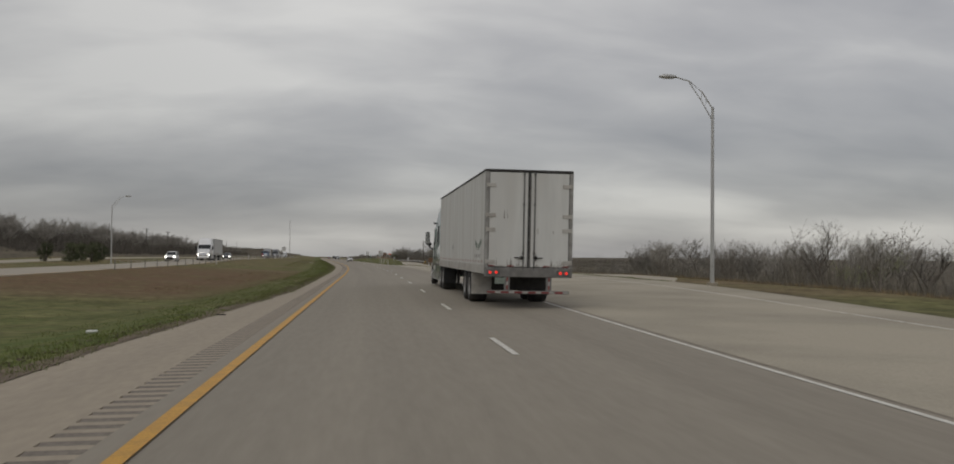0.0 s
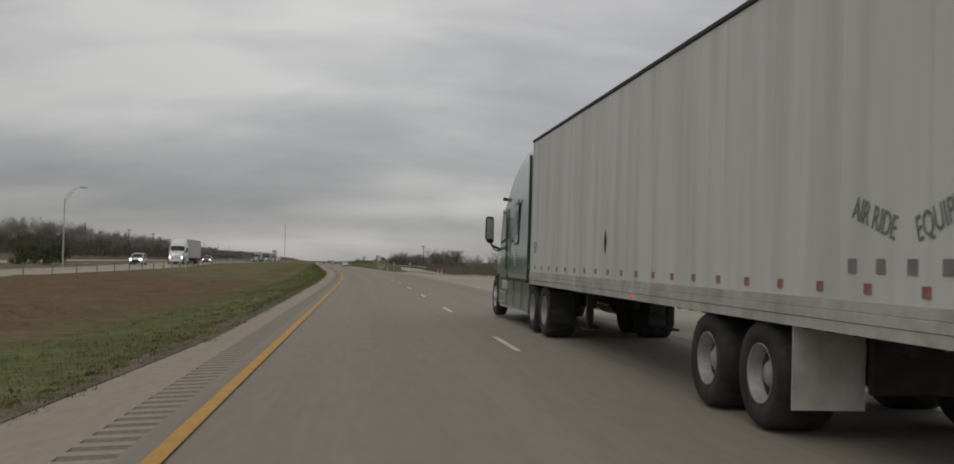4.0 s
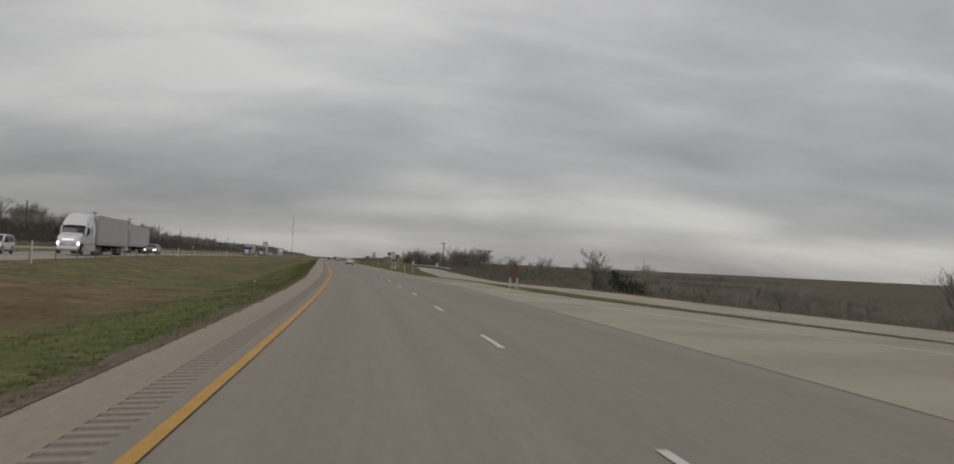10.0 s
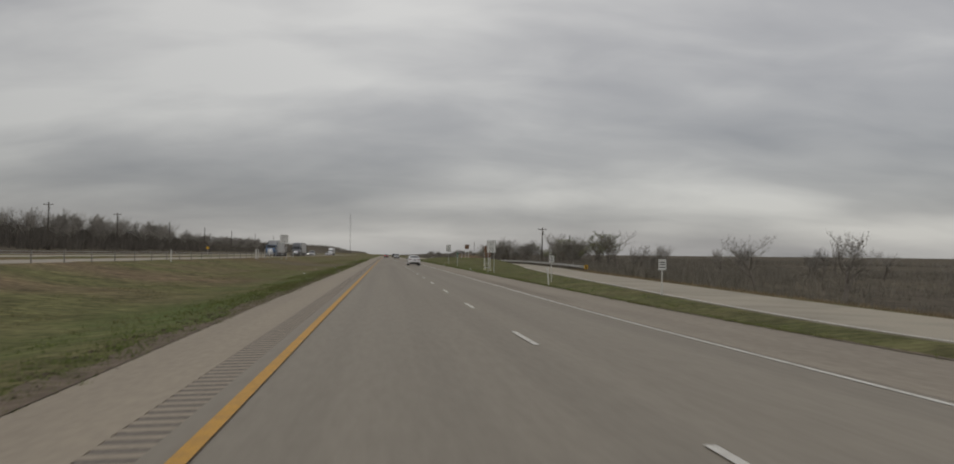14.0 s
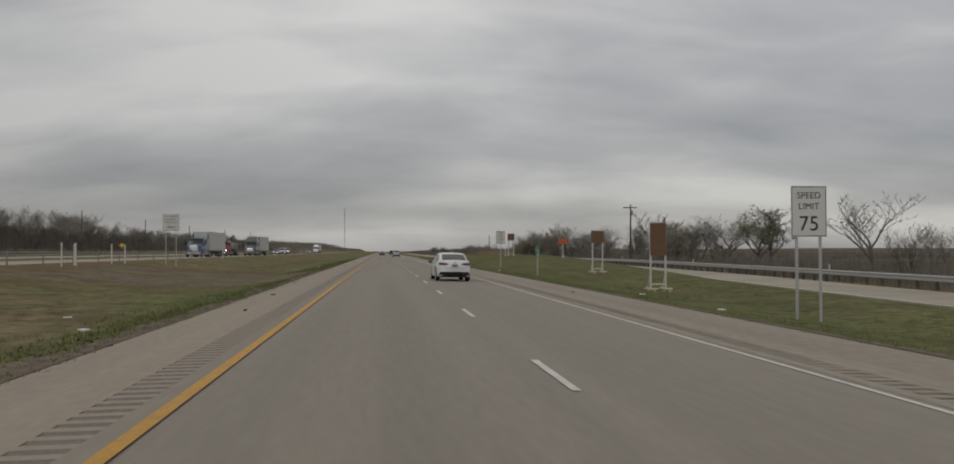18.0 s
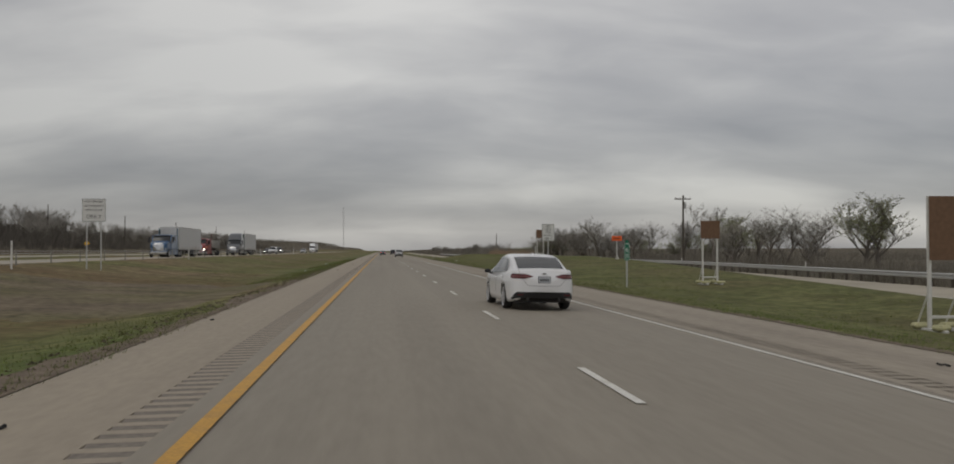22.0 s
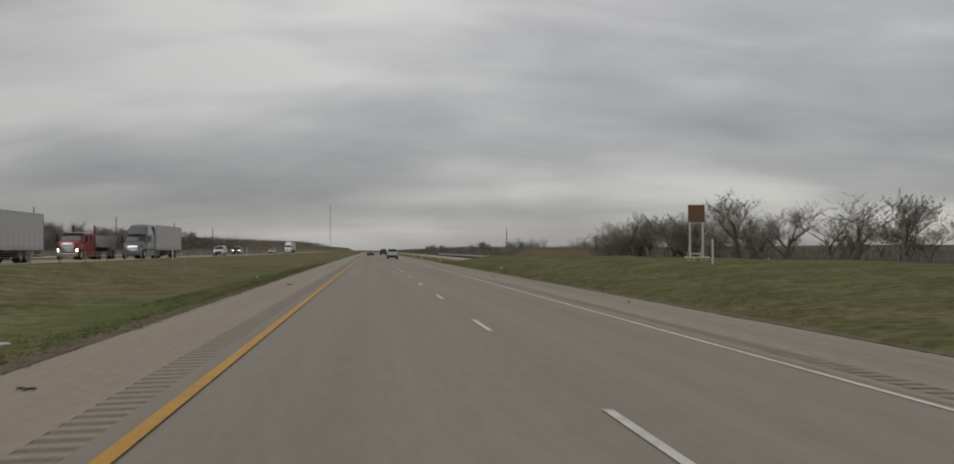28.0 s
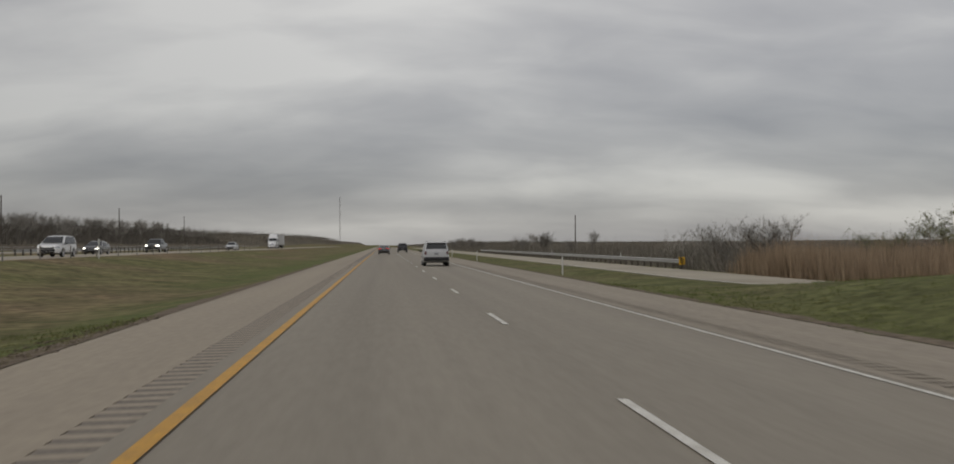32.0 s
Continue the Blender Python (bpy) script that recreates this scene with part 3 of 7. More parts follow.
def patch(name, s0, s1, u0, u1, lift, mat, seed):
    """A ragged sheet of bare ground that follows the verge."""
    bm = bmesh.new()
    rows = []
    for i in range(37):
        row = []
        for j in range(37):
            a, b = i / 18 - 1, j / 18 - 1
            r = 1 + 0.3 * noise.noise((a * 2, b * 2.6, seed)) + 0.1 * noise.noise((a * 7, b * 9, seed))
            s, u = (s0 + s1) / 2 + a * r * (s1 - s0) / 2, (u0 + u1) / 2 + b * (u1 - u0) / 2
            row.append(bm.verts.new(spot(s, u, lift + 0.14 * smooth(1.0, 0.7, max(abs(a), abs(b))) - 0.12)))
        rows.append(row)
    for a, b in zip(rows, rows[1:]):
        for k in range(36):
            bm.faces.new((a[k], a[k + 1], b[k + 1], b[k])).smooth = True
    bmesh.ops.recalc_face_normals(bm, faces=bm.faces)
    return link_mesh(name, bm, mat)


tagged(patch("dirt_crossover", 322, 352, -19.0, -2.9, 0.05, WORN_MEDIAN, 3.0), "worn dirt crossover through the grass median", "dirt", kind="structure")
tagged(strip("frontage_edge_line", 85, 560, lambda s: front_u(s) + 0.1, lambda s: front_u(s) + 0.28, 0.022, WHITE_LINE, step=5), "pale edge of the frontage road", "road marking", kind="structure")
tagged(strip("ramp_line", -60, FAR, lambda s: ramp_u(s) - 0.05, lambda s: ramp_u(s) + 0.05, 0.013, WHITE_LINE, step=3), "solid white outer edge line that follows the ramp", "road marking", kind="structure")
tagged(strip("ramp_pavement", -100, 152, 7.8, lambda s: pave_r(s) + 0.05, 0.007, CONCRETE, step=3), "pale tan concrete ramp pavement beside the carriageway", "road", kind="structure")
tagged(strip("opposite_edge_line", -100, 900, -22.25, -22.1, 0.02, YELLOW, step=10), "yellow edge line of the opposite carriageway", "road marking", kind="structure")

# long tar-dark joint by the outer shoulder
TAR = material("dark_joint_tar", (0.248, 0.217, 0.173), 0.8, grain=0.3, scale=6)


def joint(name, s0, s1, u, w, sway, seed, label):
    mid = lambda s: u + sway * noise.noise((s * 0.35, seed, 0.0)) + 0.3 * sway * noise.noise((s * 2.1, seed, 2.0))
    half = lambda s: w * (0.55 + 0.9 * max(0.0, 0.5 + noise.noise((s * 0.8, seed, 5.0))))
    return tagged(strip(name, s0, s1, lambda s: mid(s) - half(s) / 2, lambda s: mid(s) + half(s) / 2, 0.009, TAR, step=0.5), label, "road marking", kind="structure")


joint("shoulder_joint", -20, 560, 7.76, 0.03, 0.02, 6.0, "dark joint between lane and outer shoulder")

# lane dashes: 3.05 m painted, 9.14 m open
dashes = thing("lane_dashes", "broken white lane line, worn paint", "road marking", kind="structure")
for i in range(60):
    s = -59.5 + i * 12.19
    strip("dash", s, s + 3.05, 4.01, 4.12, 0.011, WHITE_LINE, dashes, step=1.1)



# ---- vehicles ----
def loft_parts(rows, classify):
    """Splits a lofted skin into named pieces. rows: rings of points, all of one length."""
    out = {}
    seen = {}
    for i in range(len(rows) - 1):
        n = len(rows[i])
        for j in range(n - 1):
            q = (rows[i][j], rows[i + 1][j], rows[i + 1][j + 1], rows[i][j + 1])
            c = (q[0] + q[1] + q[2] + q[3]) / 4
            name = classify(c, i, j)
            if not name:
                continue
            bm = out.setdefault(name, bmesh.new())
            vs = []
            for a, b in ((i, j), (i + 1, j), (i + 1, j + 1), (i, j + 1)):
                key = (name, a, b)
                if key not in seen:
                    seen[key] = bm.verts.new(rows[a][b])
                vs.append(seen[key])
            if len(set(vs)) >= 3:
                f = bm.faces.new(vs)
                f.smooth = True
    for bm in out.values():
        bmesh.ops.remove_doubles(bm, verts=bm.verts, dist=0.0006)
        bmesh.ops.recalc_face_normals(bm, faces=bm.faces)
    return out


def skin(parts, mats, root, labels=None):
    made = {}
    for name, bm in parts.items():
        mat = mats.get(name) or mats.get(name.rstrip("0123456789"), BLACK_TRIM)
        made[name] = part(name.rstrip("0123456789"), bm, mat, root, (labels or {}).get(name, ""))
    return made


def wheel_parts(radius, width, spokes=5, rim=ALLOY, rim_r=0.72):
    """Tyre and rim meshes with the axle along x; outer face towards +x."""
    bm = bmesh.new()
    r, w = radius, width / 2
    dish = 0.3 if width > 0.4 else 0.75
    lathe(bm, [(-w, r * 0.62), (-w, r * 0.9), (-w * 0.8, r * 0.985), (-w * 0.3, r), (w * 0.3, r), (w * 0.8, r * 0.985), (w, r * 0.9), (w * 0.96, r * rim_r), (w * 0.5, r * (rim_r - 0.03))], 28)
    for f in bm.faces:
        f.smooth = True
    b2 = bmesh.new()
    if spokes:
        lathe(b2, [(w * 0.35, r * (rim_r - 0.10)), (w * 0.9, r * (rim_r - 0.07)), (w * 1.0, r * rim_r), (w * 0.55, r * (rim_r + 0.005))], 28)
        b2.faces.ensure_lookup_table()
        for f in [f for f in b2.faces if len(f.verts) > 4]:
            b2.faces.remove(f)
        for k in range(spokes):
            a = k * math.tau / spokes
            for da in (-0.16, 0.16):
                m = Matrix.Rotation(a + da, 4, "X")
                box(b2, w * 0.62, w * 0.92, -r * 0.05, r * 0.05, r * 0.08, r * (rim_r - 0.05), 0.0, m)
        lathe(b2, [(w * 0.5, r * 0.15), (w * 0.92, r * 0.13), (w * 0.94, 0.001)], 12)
        b3 = lathe(bmesh.new(), [(w * 0.15, r * (rim_r - 0.02)), (w * 0.3, r * (rim_r - 0.02)), (w * 0.3, 0.001)], 20)
    else:
        lathe(b2, [(w * 0.2, r * rim_r), (w * 0.98, r * (rim_r - 0.01)), (w * 0.95, r * (rim_r - 0.04)), (w * dish, r * 0.45), (w * dish, r * 0.27), (w * (dish + 0.3), r * 0.25), (w * (dish + 0.42), r * 0.17), (w * (dish + 0.45), 0.001)], 24)
        for f in b2.faces:
            f.smooth = True
        b3 = None
    return bm, b2, b3


def add_wheels(root, spots, radius, width, spokes=5, rim=ALLOY, rim_r=0.72):
    """spots: (x, y), the outer side away from the middle."""
    first = None
    for x, y in spots:
        turn = Matrix.Rotation(0 if x > 0 else math.pi, 4, "Z")
        m = Matrix.Translation((x, y, radius)) @ turn
        if first is None:
            bm, b2, b3 = wheel_parts(radius, width, spokes, rim, rim_r)
            t = part("wheel", bm, RUBBER, root, "black tyre on a metal rim")
            t.matrix_basis = m
            kids = [part("rim", b2, rim, t, "metal rim")]
            if b3:
                kids.append(part("brake_disc", b3, FRAME_DARK, t))
            first = (t, kids)
        else:
            t = same_part("wheel", first[0], root, m, "black tyre on a metal rim")
            for k in first[1]:
                same_part(k.name.split(".")[0], k, t, Matrix(), k["label"] if "label" in k else "")


def car(name, label, category, paint, p, facing_lit=False, rear_lit=False, group=""):
    """A passenger car, rear bumper at y = 0, nose to +y. p: its measures."""
    root = thing(name, label, category, group)
    L, W, wr = p["L"], p["W"] / 2, p["wheel"]
    ax = (p["rear_axle"], p["front_axle"])
    arch = wr + 0.055

    def floor_z(y):
        z = interp(p["floor"], y)
        for a in ax:
            if abs(y - a) < arch:
                z = max(z, wr + math.sqrt(arch * arch - (y - a) ** 2))
        return z

    sidew = ((0.15, 0.91), (0.3, 0.975), (0.55, 1.0), (0.75, 0.985), (0.92, 0.955), (1.1, 0.91), (1.3, 0.9))
    k = p.get("zscale", 1.0)

    def ring(y, scale=1.0, yy=None):
        w, zb, zt = W * interp(p["plan"], y), floor_z(y), interp(p["deck"], y)
        pts = [(w * 0.3, zb), (w * 0.8, zb)]
        for i in range(13):
            z = zb + (zt - 0.03 - zb) * i / 12
            pts.append((w * interp(sidew, z / k), z))
        xe = w * interp(sidew, zt / k)
        pts += [(xe * 0.96, zt), (xe * 0.75, zt + 0.018), (xe * 0.4, zt + 0.03)]
        full = [(0, zb)] + [(-x, z) for x, z in pts] + [(0, zt + 0.035)] + [(x, z) for x, z in reversed(pts)] + [(0, zb)]
        cz = (zb + zt) / 2
        return [Vector((x * scale, y if yy is None else yy, cz + (z - cz) * scale)) for x, z in full]

    ys = sorted(set([round(i * L / 110, 3) for i in range(111)] + [0.02, 0.06, 0.1, 0.16, L - 0.03, L - 0.08, L - 0.15] + [round(a + s * arch * f, 3) for a in ax for s in (-1, 1) for f in (0.3, 0.6, 0.8, 0.92, 0.99, 1.01)]))
    bulge = p.get("bulge", 0.05)
    rows = [ring(0, f, -bulge * (1 - f * f)) for f in (0.02, 0.15, 0.3, 0.45, 0.6, 0.72, 0.84, 0.93)] + [ring(y) for y in ys] + [ring(L, f, L + bulge * (1 - f * f)) for f in (0.93, 0.8, 0.6, 0.35, 0.02)]
    lampz0, lampz1, lampx = p["rear_lamp"]
    low = p.get("skirt", 0.42)
    g0, g1 = p["cabin"][0], p["cabin"][1]
    d0, d1, d2 = p["doors"]

    def which(c, i, j):
        x, y, z = c
        if y > L - 0.35 and p["head_lamp"][0] < z < p["head_lamp"][1] and abs(x) > p["head_lamp"][2]:
            return "headlamp1" if x < 0 else "headlamp2"
        if y > L - 0.12 and 0.3 < z < p["head_lamp"][0] + 0.08 and abs(x) < W * 0.62:
            return "grille"
        if abs(x) > W * 0.9 and low - 0.1 < z and d0 < y < d2:
            return ("rear_door" if y < d1 else "front_door") + ("1" if x < 0 else "2")
        if z < 0.35 and y < 0.7 and p["W"] < 1.9 and abs(x) < W * 0.72:
            return "rear_valance"
        if z < low - 0.16 and 0.5 < y < L - 0.4:
            return "sill"
        if abs(x) < W * 0.86 and y < g0 + 0.1 and y > 0.02 and z > 0.8:
            return "boot_lid"
        if y > g1 - 0.1 and z > 0.62 and abs(x) < W * 0.8:
            return "bonnet"
        return "body"

    mats = {"body": paint, "tail_lamp": RED_LIT if rear_lit else RED_LENS, "rear_valance": BLACK_TRIM, "headlamp": HEAD_LIT if facing_lit else CHROME, "grille": BLACK_TRIM, "rear_door": paint, "front_door": paint, "sill": p.get("sill_mat", paint), "boot_lid": paint, "bonnet": paint}
    skin(loft_parts(rows, which), mats, root, {"tail_lamp1": "red tail lamp lens", "tail_lamp2": "red tail lamp lens", "rear_valance": "black lower bumper"})
    # cabin
    belt, roof, tuck = p["belt"], p["roof"], p["tuck"]

    def cab_half(y):
        return W * interp(p["plan"], y) * interp(p.get("cab_wide", ((0, 0.948), (1, 0.948))), y)

    def cab_ring(y):
        zb, zr = interp(belt, y), interp(roof, y)
        w = cab_half(y)
        zr = max(zr, zb + 0.004)
        tail = 1 - smooth(1.05, 1.35, y)
        pts = [(w * (1.007 - 0.02 * tail) + 0.003, zb - 0.038 + 0.02 * tail)]
        top = w - tuck * (zr - zb)
        for i in range(9):
            f = i / 8
            pts.append((w - (w - top) * f ** 1.25, zb + (zr - 0.045 * min(1, (zr - zb) * 4) - zb) * f))
        pts += [(top - 0.03, zr - 0.015 * min(1, (zr - zb) * 4)), (top - 0.09, zr), (top * 0.7, zr + 0.012), (top * 0.4, zr + 0.02)]
        full = [(-x, z) for x, z in pts] + [(0, zr + 0.022)] + [(x, z) for x, z in reversed(pts)]
        return [Vector((x, y, z)) for x, z in full]

    n = 84
    cys = [g0 + (g1 - g0) * i / n for i in range(n + 1)]
    r0, r1, f0, f1 = p["glass_ends"]
    side0, side1 = p["side_glass"]

    def which_cab(c, i, j):
        return "roof"

    skin(loft_parts([cab_ring(y) for y in cys], which_cab), {"roof": p.get("roof_mat", paint)}, root)

    def cab_side(sx, y, z, off):
        zb = interp(belt, y)
        zr = max(interp(roof, y), zb + 0.004)
        w = cab_half(y)
        f = min(1.0, max(0.0, (z - zb) / max(0.01, zr - 0.045 - zb)))
        return Vector((sx * (w - tuck * (zr - zb) * f ** 1.25 + off), y, z))

    def cab_top(x, y, off):
        zb = interp(belt, y)
        zr = max(interp(roof, y), zb + 0.004)
        e = 0.02
        slope = (interp(roof, y + e) - interp(roof, y - e)) / (2 * e)
        n = Vector((0, -slope, 1)).normalized()
        top = cab_half(y) - tuck * (zr - zb)
        f = min(1.0, abs(x) / top)
        z = zr + 0.022 * (1 - f * f) - 0.012 * smooth(0.86, 1.0, f)
        return Vector((x, y, z)) + n * off

    def sheet(name, fn, nu, nv, mat, lab="", thick=None):
        bm = bmesh.new()
        rows = [[bm.verts.new(fn(i / nu, j / nv)) for j in range(nv + 1)] for i in range(nu + 1)]
        for ra, rb in zip(rows, rows[1:]):
            for j in range(nv):
                if len({v.co.to_tuple(5) for v in (ra[j], ra[j + 1], rb[j + 1], rb[j])}) >= 3:
                    bm.faces.new((ra[j], ra[j + 1], rb[j + 1], rb[j])).smooth = True
        bmesh.ops.recalc_face_normals(bm, faces=bm.faces)
        part(name, bm, mat, root, lab)

    def line_of(y):
        """Lower and upper edge of the side glass at y."""
        zb, zr = interp(belt, y), interp(roof, y)
        z0 = zb + 0.035
        z1 = zr - 0.085
        back = min(1.0, max(0.0, (y - side0) / p.get("round_rear", 0.001)))
        z1 = min(z0 + (z1 - z0) * math.sqrt(1 - (1 - back) ** 2), z0 + max(0.0, (y - side0)) * p.get("rise", 1.1), z0 + max(0.0, (side1 - y)) * p.get("front_rise", 0.62))
        return z0, max(z0, z1)

    spans = p["glass_spans"]
    for sx in (-1, 1):
        sheet("window_trim", lambda a, b: cab_side(sx, side0 - 0.015 + (side1 - side0 + 0.06) * a, (lambda e: e[0] - 0.022 + (e[1] - e[0] + 0.048) * b)(line_of(side0 - 0.015 + (side1 - side0 + 0.06) * a)), 0.013), 60, 6, p.get("trim", SATIN), "bright window surround")
        for ya, yb in spans:
            sheet("side_window", lambda a, b: cab_side(sx, ya + (yb - ya) * a, (lambda e: e[0] + (e[1] - e[0]) * b)(line_of(ya + (yb - ya) * a)), 0.019), 40, 6, GLASS_DARK, "tinted side window")
        for (_, ya), (yb, _) in zip(spans, spans[1:]):
            sheet("pillar", lambda a, b: cab_side(sx, ya + (yb - ya) * a, (lambda e: e[0] + (e[1] - e[0]) * b)(line_of(ya + (yb - ya) * a)), 0.017), 3, 6, BLACK_TRIM)

    def end_glass(name, ya, yb, inset, lab):
        def fn(a, b):
            y = ya + (yb - ya) * a
            zb = interp(belt, y)
            top = cab_half(y) - tuck * max(0, interp(roof, y) - zb)
            return cab_top((top - inset) * (2 * b - 1), y, 0.012)
        sheet(name, fn, 24, 16, GLASS_DARK, lab)

    end_glass("rear_window", r0, r1, p.get("rear_inset", 0.075), "dark tinted rear window")
    end_glass("windscreen", f0, f1, 0.09, "dark windscreen")

    # rear face: lamps and valance laid on the skin
    path = [(W * interp(p["plan"], 0) * i / 10, None) for i in range(11)] + [(None, 0.02 * i + 0.02) for i in range(26)]

    def rear_at(sx, s, z, off):
        """s: metres from the middle of the rear, along the skin."""
        zb, zt = floor_z(0), interp(p["deck"], 0)
        cz, hz = (zb + zt) / 2, (zt - zb) / 2
        half = W * interp(p["plan"], 0) * interp(sidew, z / k)
        if s <= half:
            f = min(1.0, max(s / half, abs(z - cz) / hz))
            return Vector((sx * s, -bulge * (1 - f * f) - off, z))
        y = 0.0
        left = s - half
        x = half
        while left > 0 and y < 1.0:
            nx = W * interp(p["plan"], y + 0.01) * interp(sidew, z / k)
            left -= math.hypot(nx - x, 0.01)
            x, y = nx, y + 0.01
        blend = min(1.0, y / 0.08)
        return Vector((sx * (x + off * blend), y - off * (1 - blend), z))

    for sx in (-1, 1):
        s0, s1 = p["lamp_span"]
        taper = p.get("lamp_taper", 0.16)
        sheet("tail_lamp", lambda a, b: rear_at(sx, s0 + (s1 - s0) * a, (lambda h: (lampz0 + lampz1) / 2 + (lampz1 - lampz0) * 0.02 + (lampz1 - lampz0) * (b - 0.5) * h)(min(1.0, 0.12 + a / taper) * min(1.0, 0.5 + (1 - a) / 0.3)), 0.010), 34, 5, RED_LIT if rear_lit else RED_LENS, "red tail lamp lens")
        sheet("tail_lamp_insert", lambda a, b: rear_at(sx, s0 + 0.05 + (s1 - s0 - 0.12) * a, (lampz0 + lampz1) / 2 - 0.002 + (lampz1 - lampz0) * 0.3 * (b - 0.5) * min(1.0, 0.3 + 2 * a), 0.014), 24, 2, REFLECT_RED if rear_lit else LENS_PALE)
        v0 = floor_z(0.0) - 0.02
        vh = p.get("valance_top", 0.46)
        half0 = W * interp(p["plan"], 0)
        reach = half0 + p.get("valance_reach", 0.3)
        sheet("rear_valance", lambda a, b: rear_at(sx, reach * a, v0 - 0.06 * smooth(0.6, 1.0, a) + (vh - 0.16 * smooth(0.72, 1.0, a) - v0 + 0.06 * smooth(0.6, 1.0, a)) * b, 0.008), 40, 4, BLACK_TRIM, "black lower bumper")
    add_wheels(root, [(x * (W - p.get("inset", 0.13)), a) for a in ax for x in (-1, 1)], wr, p.get("tyre", 0.225), p.get("spokes", 5), rim_r=0.77)
    part("underbody", boxed(-W * 0.8, W * 0.8, 0.25, L - 0.25, interp(p["floor"], L / 2) + 0.01, interp(p["floor"], L / 2) + 0.3), FRAME_DARK, root)
    for sx in (-1, 1):
        for a in ax:
            part("wheel_well", boxed(sx * W * 0.55 - 0.2, sx * W * 0.55 + 0.2, a - arch, a + arch, wr * 0.9, wr + arch + 0.02), FRAME_DARK, root)
        my = p["mirror"]
        bm = bmesh.new()
        mz = interp(belt, my)
        box(bm, sx * (W + 0.1) - 0.09, sx * (W + 0.1) + 0.09, my - 0.04, my + 0.07, mz + 0.0, mz + 0.11, 0.035)
        box(bm, sx * (W - 0.02) - 0.06, sx * (W - 0.02) + 0.06, my - 0.02, my + 0.05, mz - 0.03, mz + 0.03, 0.01)
        part("wing_mirror", bm, p.get("mirror_mat", BLACK_TRIM), root, "black wing mirror")
        for hy in p.get("handles", ()):
            part("door_handle", boxed(sx * W * 0.985 - 0.02, sx * W * 0.985 + 0.02, hy - 0.1, hy + 0.1, interp(belt, hy) - 0.14, interp(belt, hy) - 0.11, 0.008), p.get("handle_mat", paint), root)
        for gy in (d0, d1, d2):
            bm = bmesh.new()
            pts = []
            for i in range(9):
                z = low - 0.1 + (interp(belt, gy) - 0.03 - low + 0.1) * i / 8
                pts.append((sx * (W * interp(p["plan"], gy) * interp(sidew, z / k) + 0.001), gy, z))
            tube(bm, pts, 0.004, 4)
            part("door_seam", bm, BLACK_TRIM, root)
    pz = p["plate_z"]
    pl = part("number_plate", boxed(-0.155, 0.155, -bulge - 0.012, -bulge + 0.01, pz - 0.078, pz + 0.078, 0.004), PLATE, root, "pale rear number plate with unreadable marks")
    for i in range(7):
        part("plate_mark", boxed(-0.12 + i * 0.035, -0.098 + i * 0.035, -bulge - 0.016, -bulge - 0.011, pz - 0.04, pz + 0.03), BLACK, pl)
    part("plate_surround", boxed(-0.165, 0.165, -bulge - 0.006, -bulge + 0.02, pz - 0.088, pz + 0.088, 0.004), BLACK_TRIM, root)
    return root


SEDAN = dict(L=4.93, W=1.85, wheel=0.335, rear_axle=1.08, front_axle=3.91, bulge=0.09, rear_inset=0.09, valance_top=0.49,
             floor=((0, 0.36), (0.15, 0.27), (0.6, 0.2), (4.3, 0.19), (4.93, 0.3)),
             plan=((0, 0.70), (0.05, 0.79), (0.13, 0.86), (0.3, 0.925), (0.6, 0.965), (0.95, 0.99), (1.6, 1.0), (3.6, 1.0), (4.3, 0.965), (4.65, 0.89), (4.85, 0.78), (4.93, 0.68)),
             deck=((0, 0.965), (0.03, 1.04), (0.08, 1.078), (0.3, 1.078), (0.7, 1.045), (1.0, 1.0), (1.5, 0.955), (3.0, 0.91), (3.55, 0.95), (4.2, 0.9), (4.6, 0.8), (4.85, 0.66), (4.93, 0.55)),
             cab_wide=((0.3, 0.83), (0.8, 0.875), (1.3, 0.932), (1.6, 0.948)),
             belt=((0.3, 1.043), (0.7, 1.015), (1.0, 0.98), (1.5, 0.957), (3.0, 0.915), (3.8, 0.94)),
             roof=((0.3, 1.062), (0.42, 1.086), (0.75, 1.212), (1.1, 1.338), (1.45, 1.425), (1.9, 1.472), (2.35, 1.476), (2.7, 1.438), (3.0, 1.32), (3.4, 1.12), (3.75, 0.965), (3.8, 0.945)),
             cabin=(0.3, 3.8), tuck=0.42, rear_lamp=(0.835, 0.965, 0.40), lamp_wrap=0.36, head_lamp=(0.58, 0.72, 0.5), skirt=0.47, doors=(1.28, 2.32, 3.45),
             pillar=(2.28, 1.36), glass_ends=(0.44, 1.28, 2.78, 3.72), side_glass=(0.98, 3.42), round_rear=0.5, glass_spans=((0.99, 1.32), (1.35, 2.24), (2.31, 3.38)), lamp_taper=0.34, lamp_span=(0.30, 1.02), rise=4.0, front_rise=0.55, mirror=3.22, handles=(1.5, 2.5), plate_z=0.815)
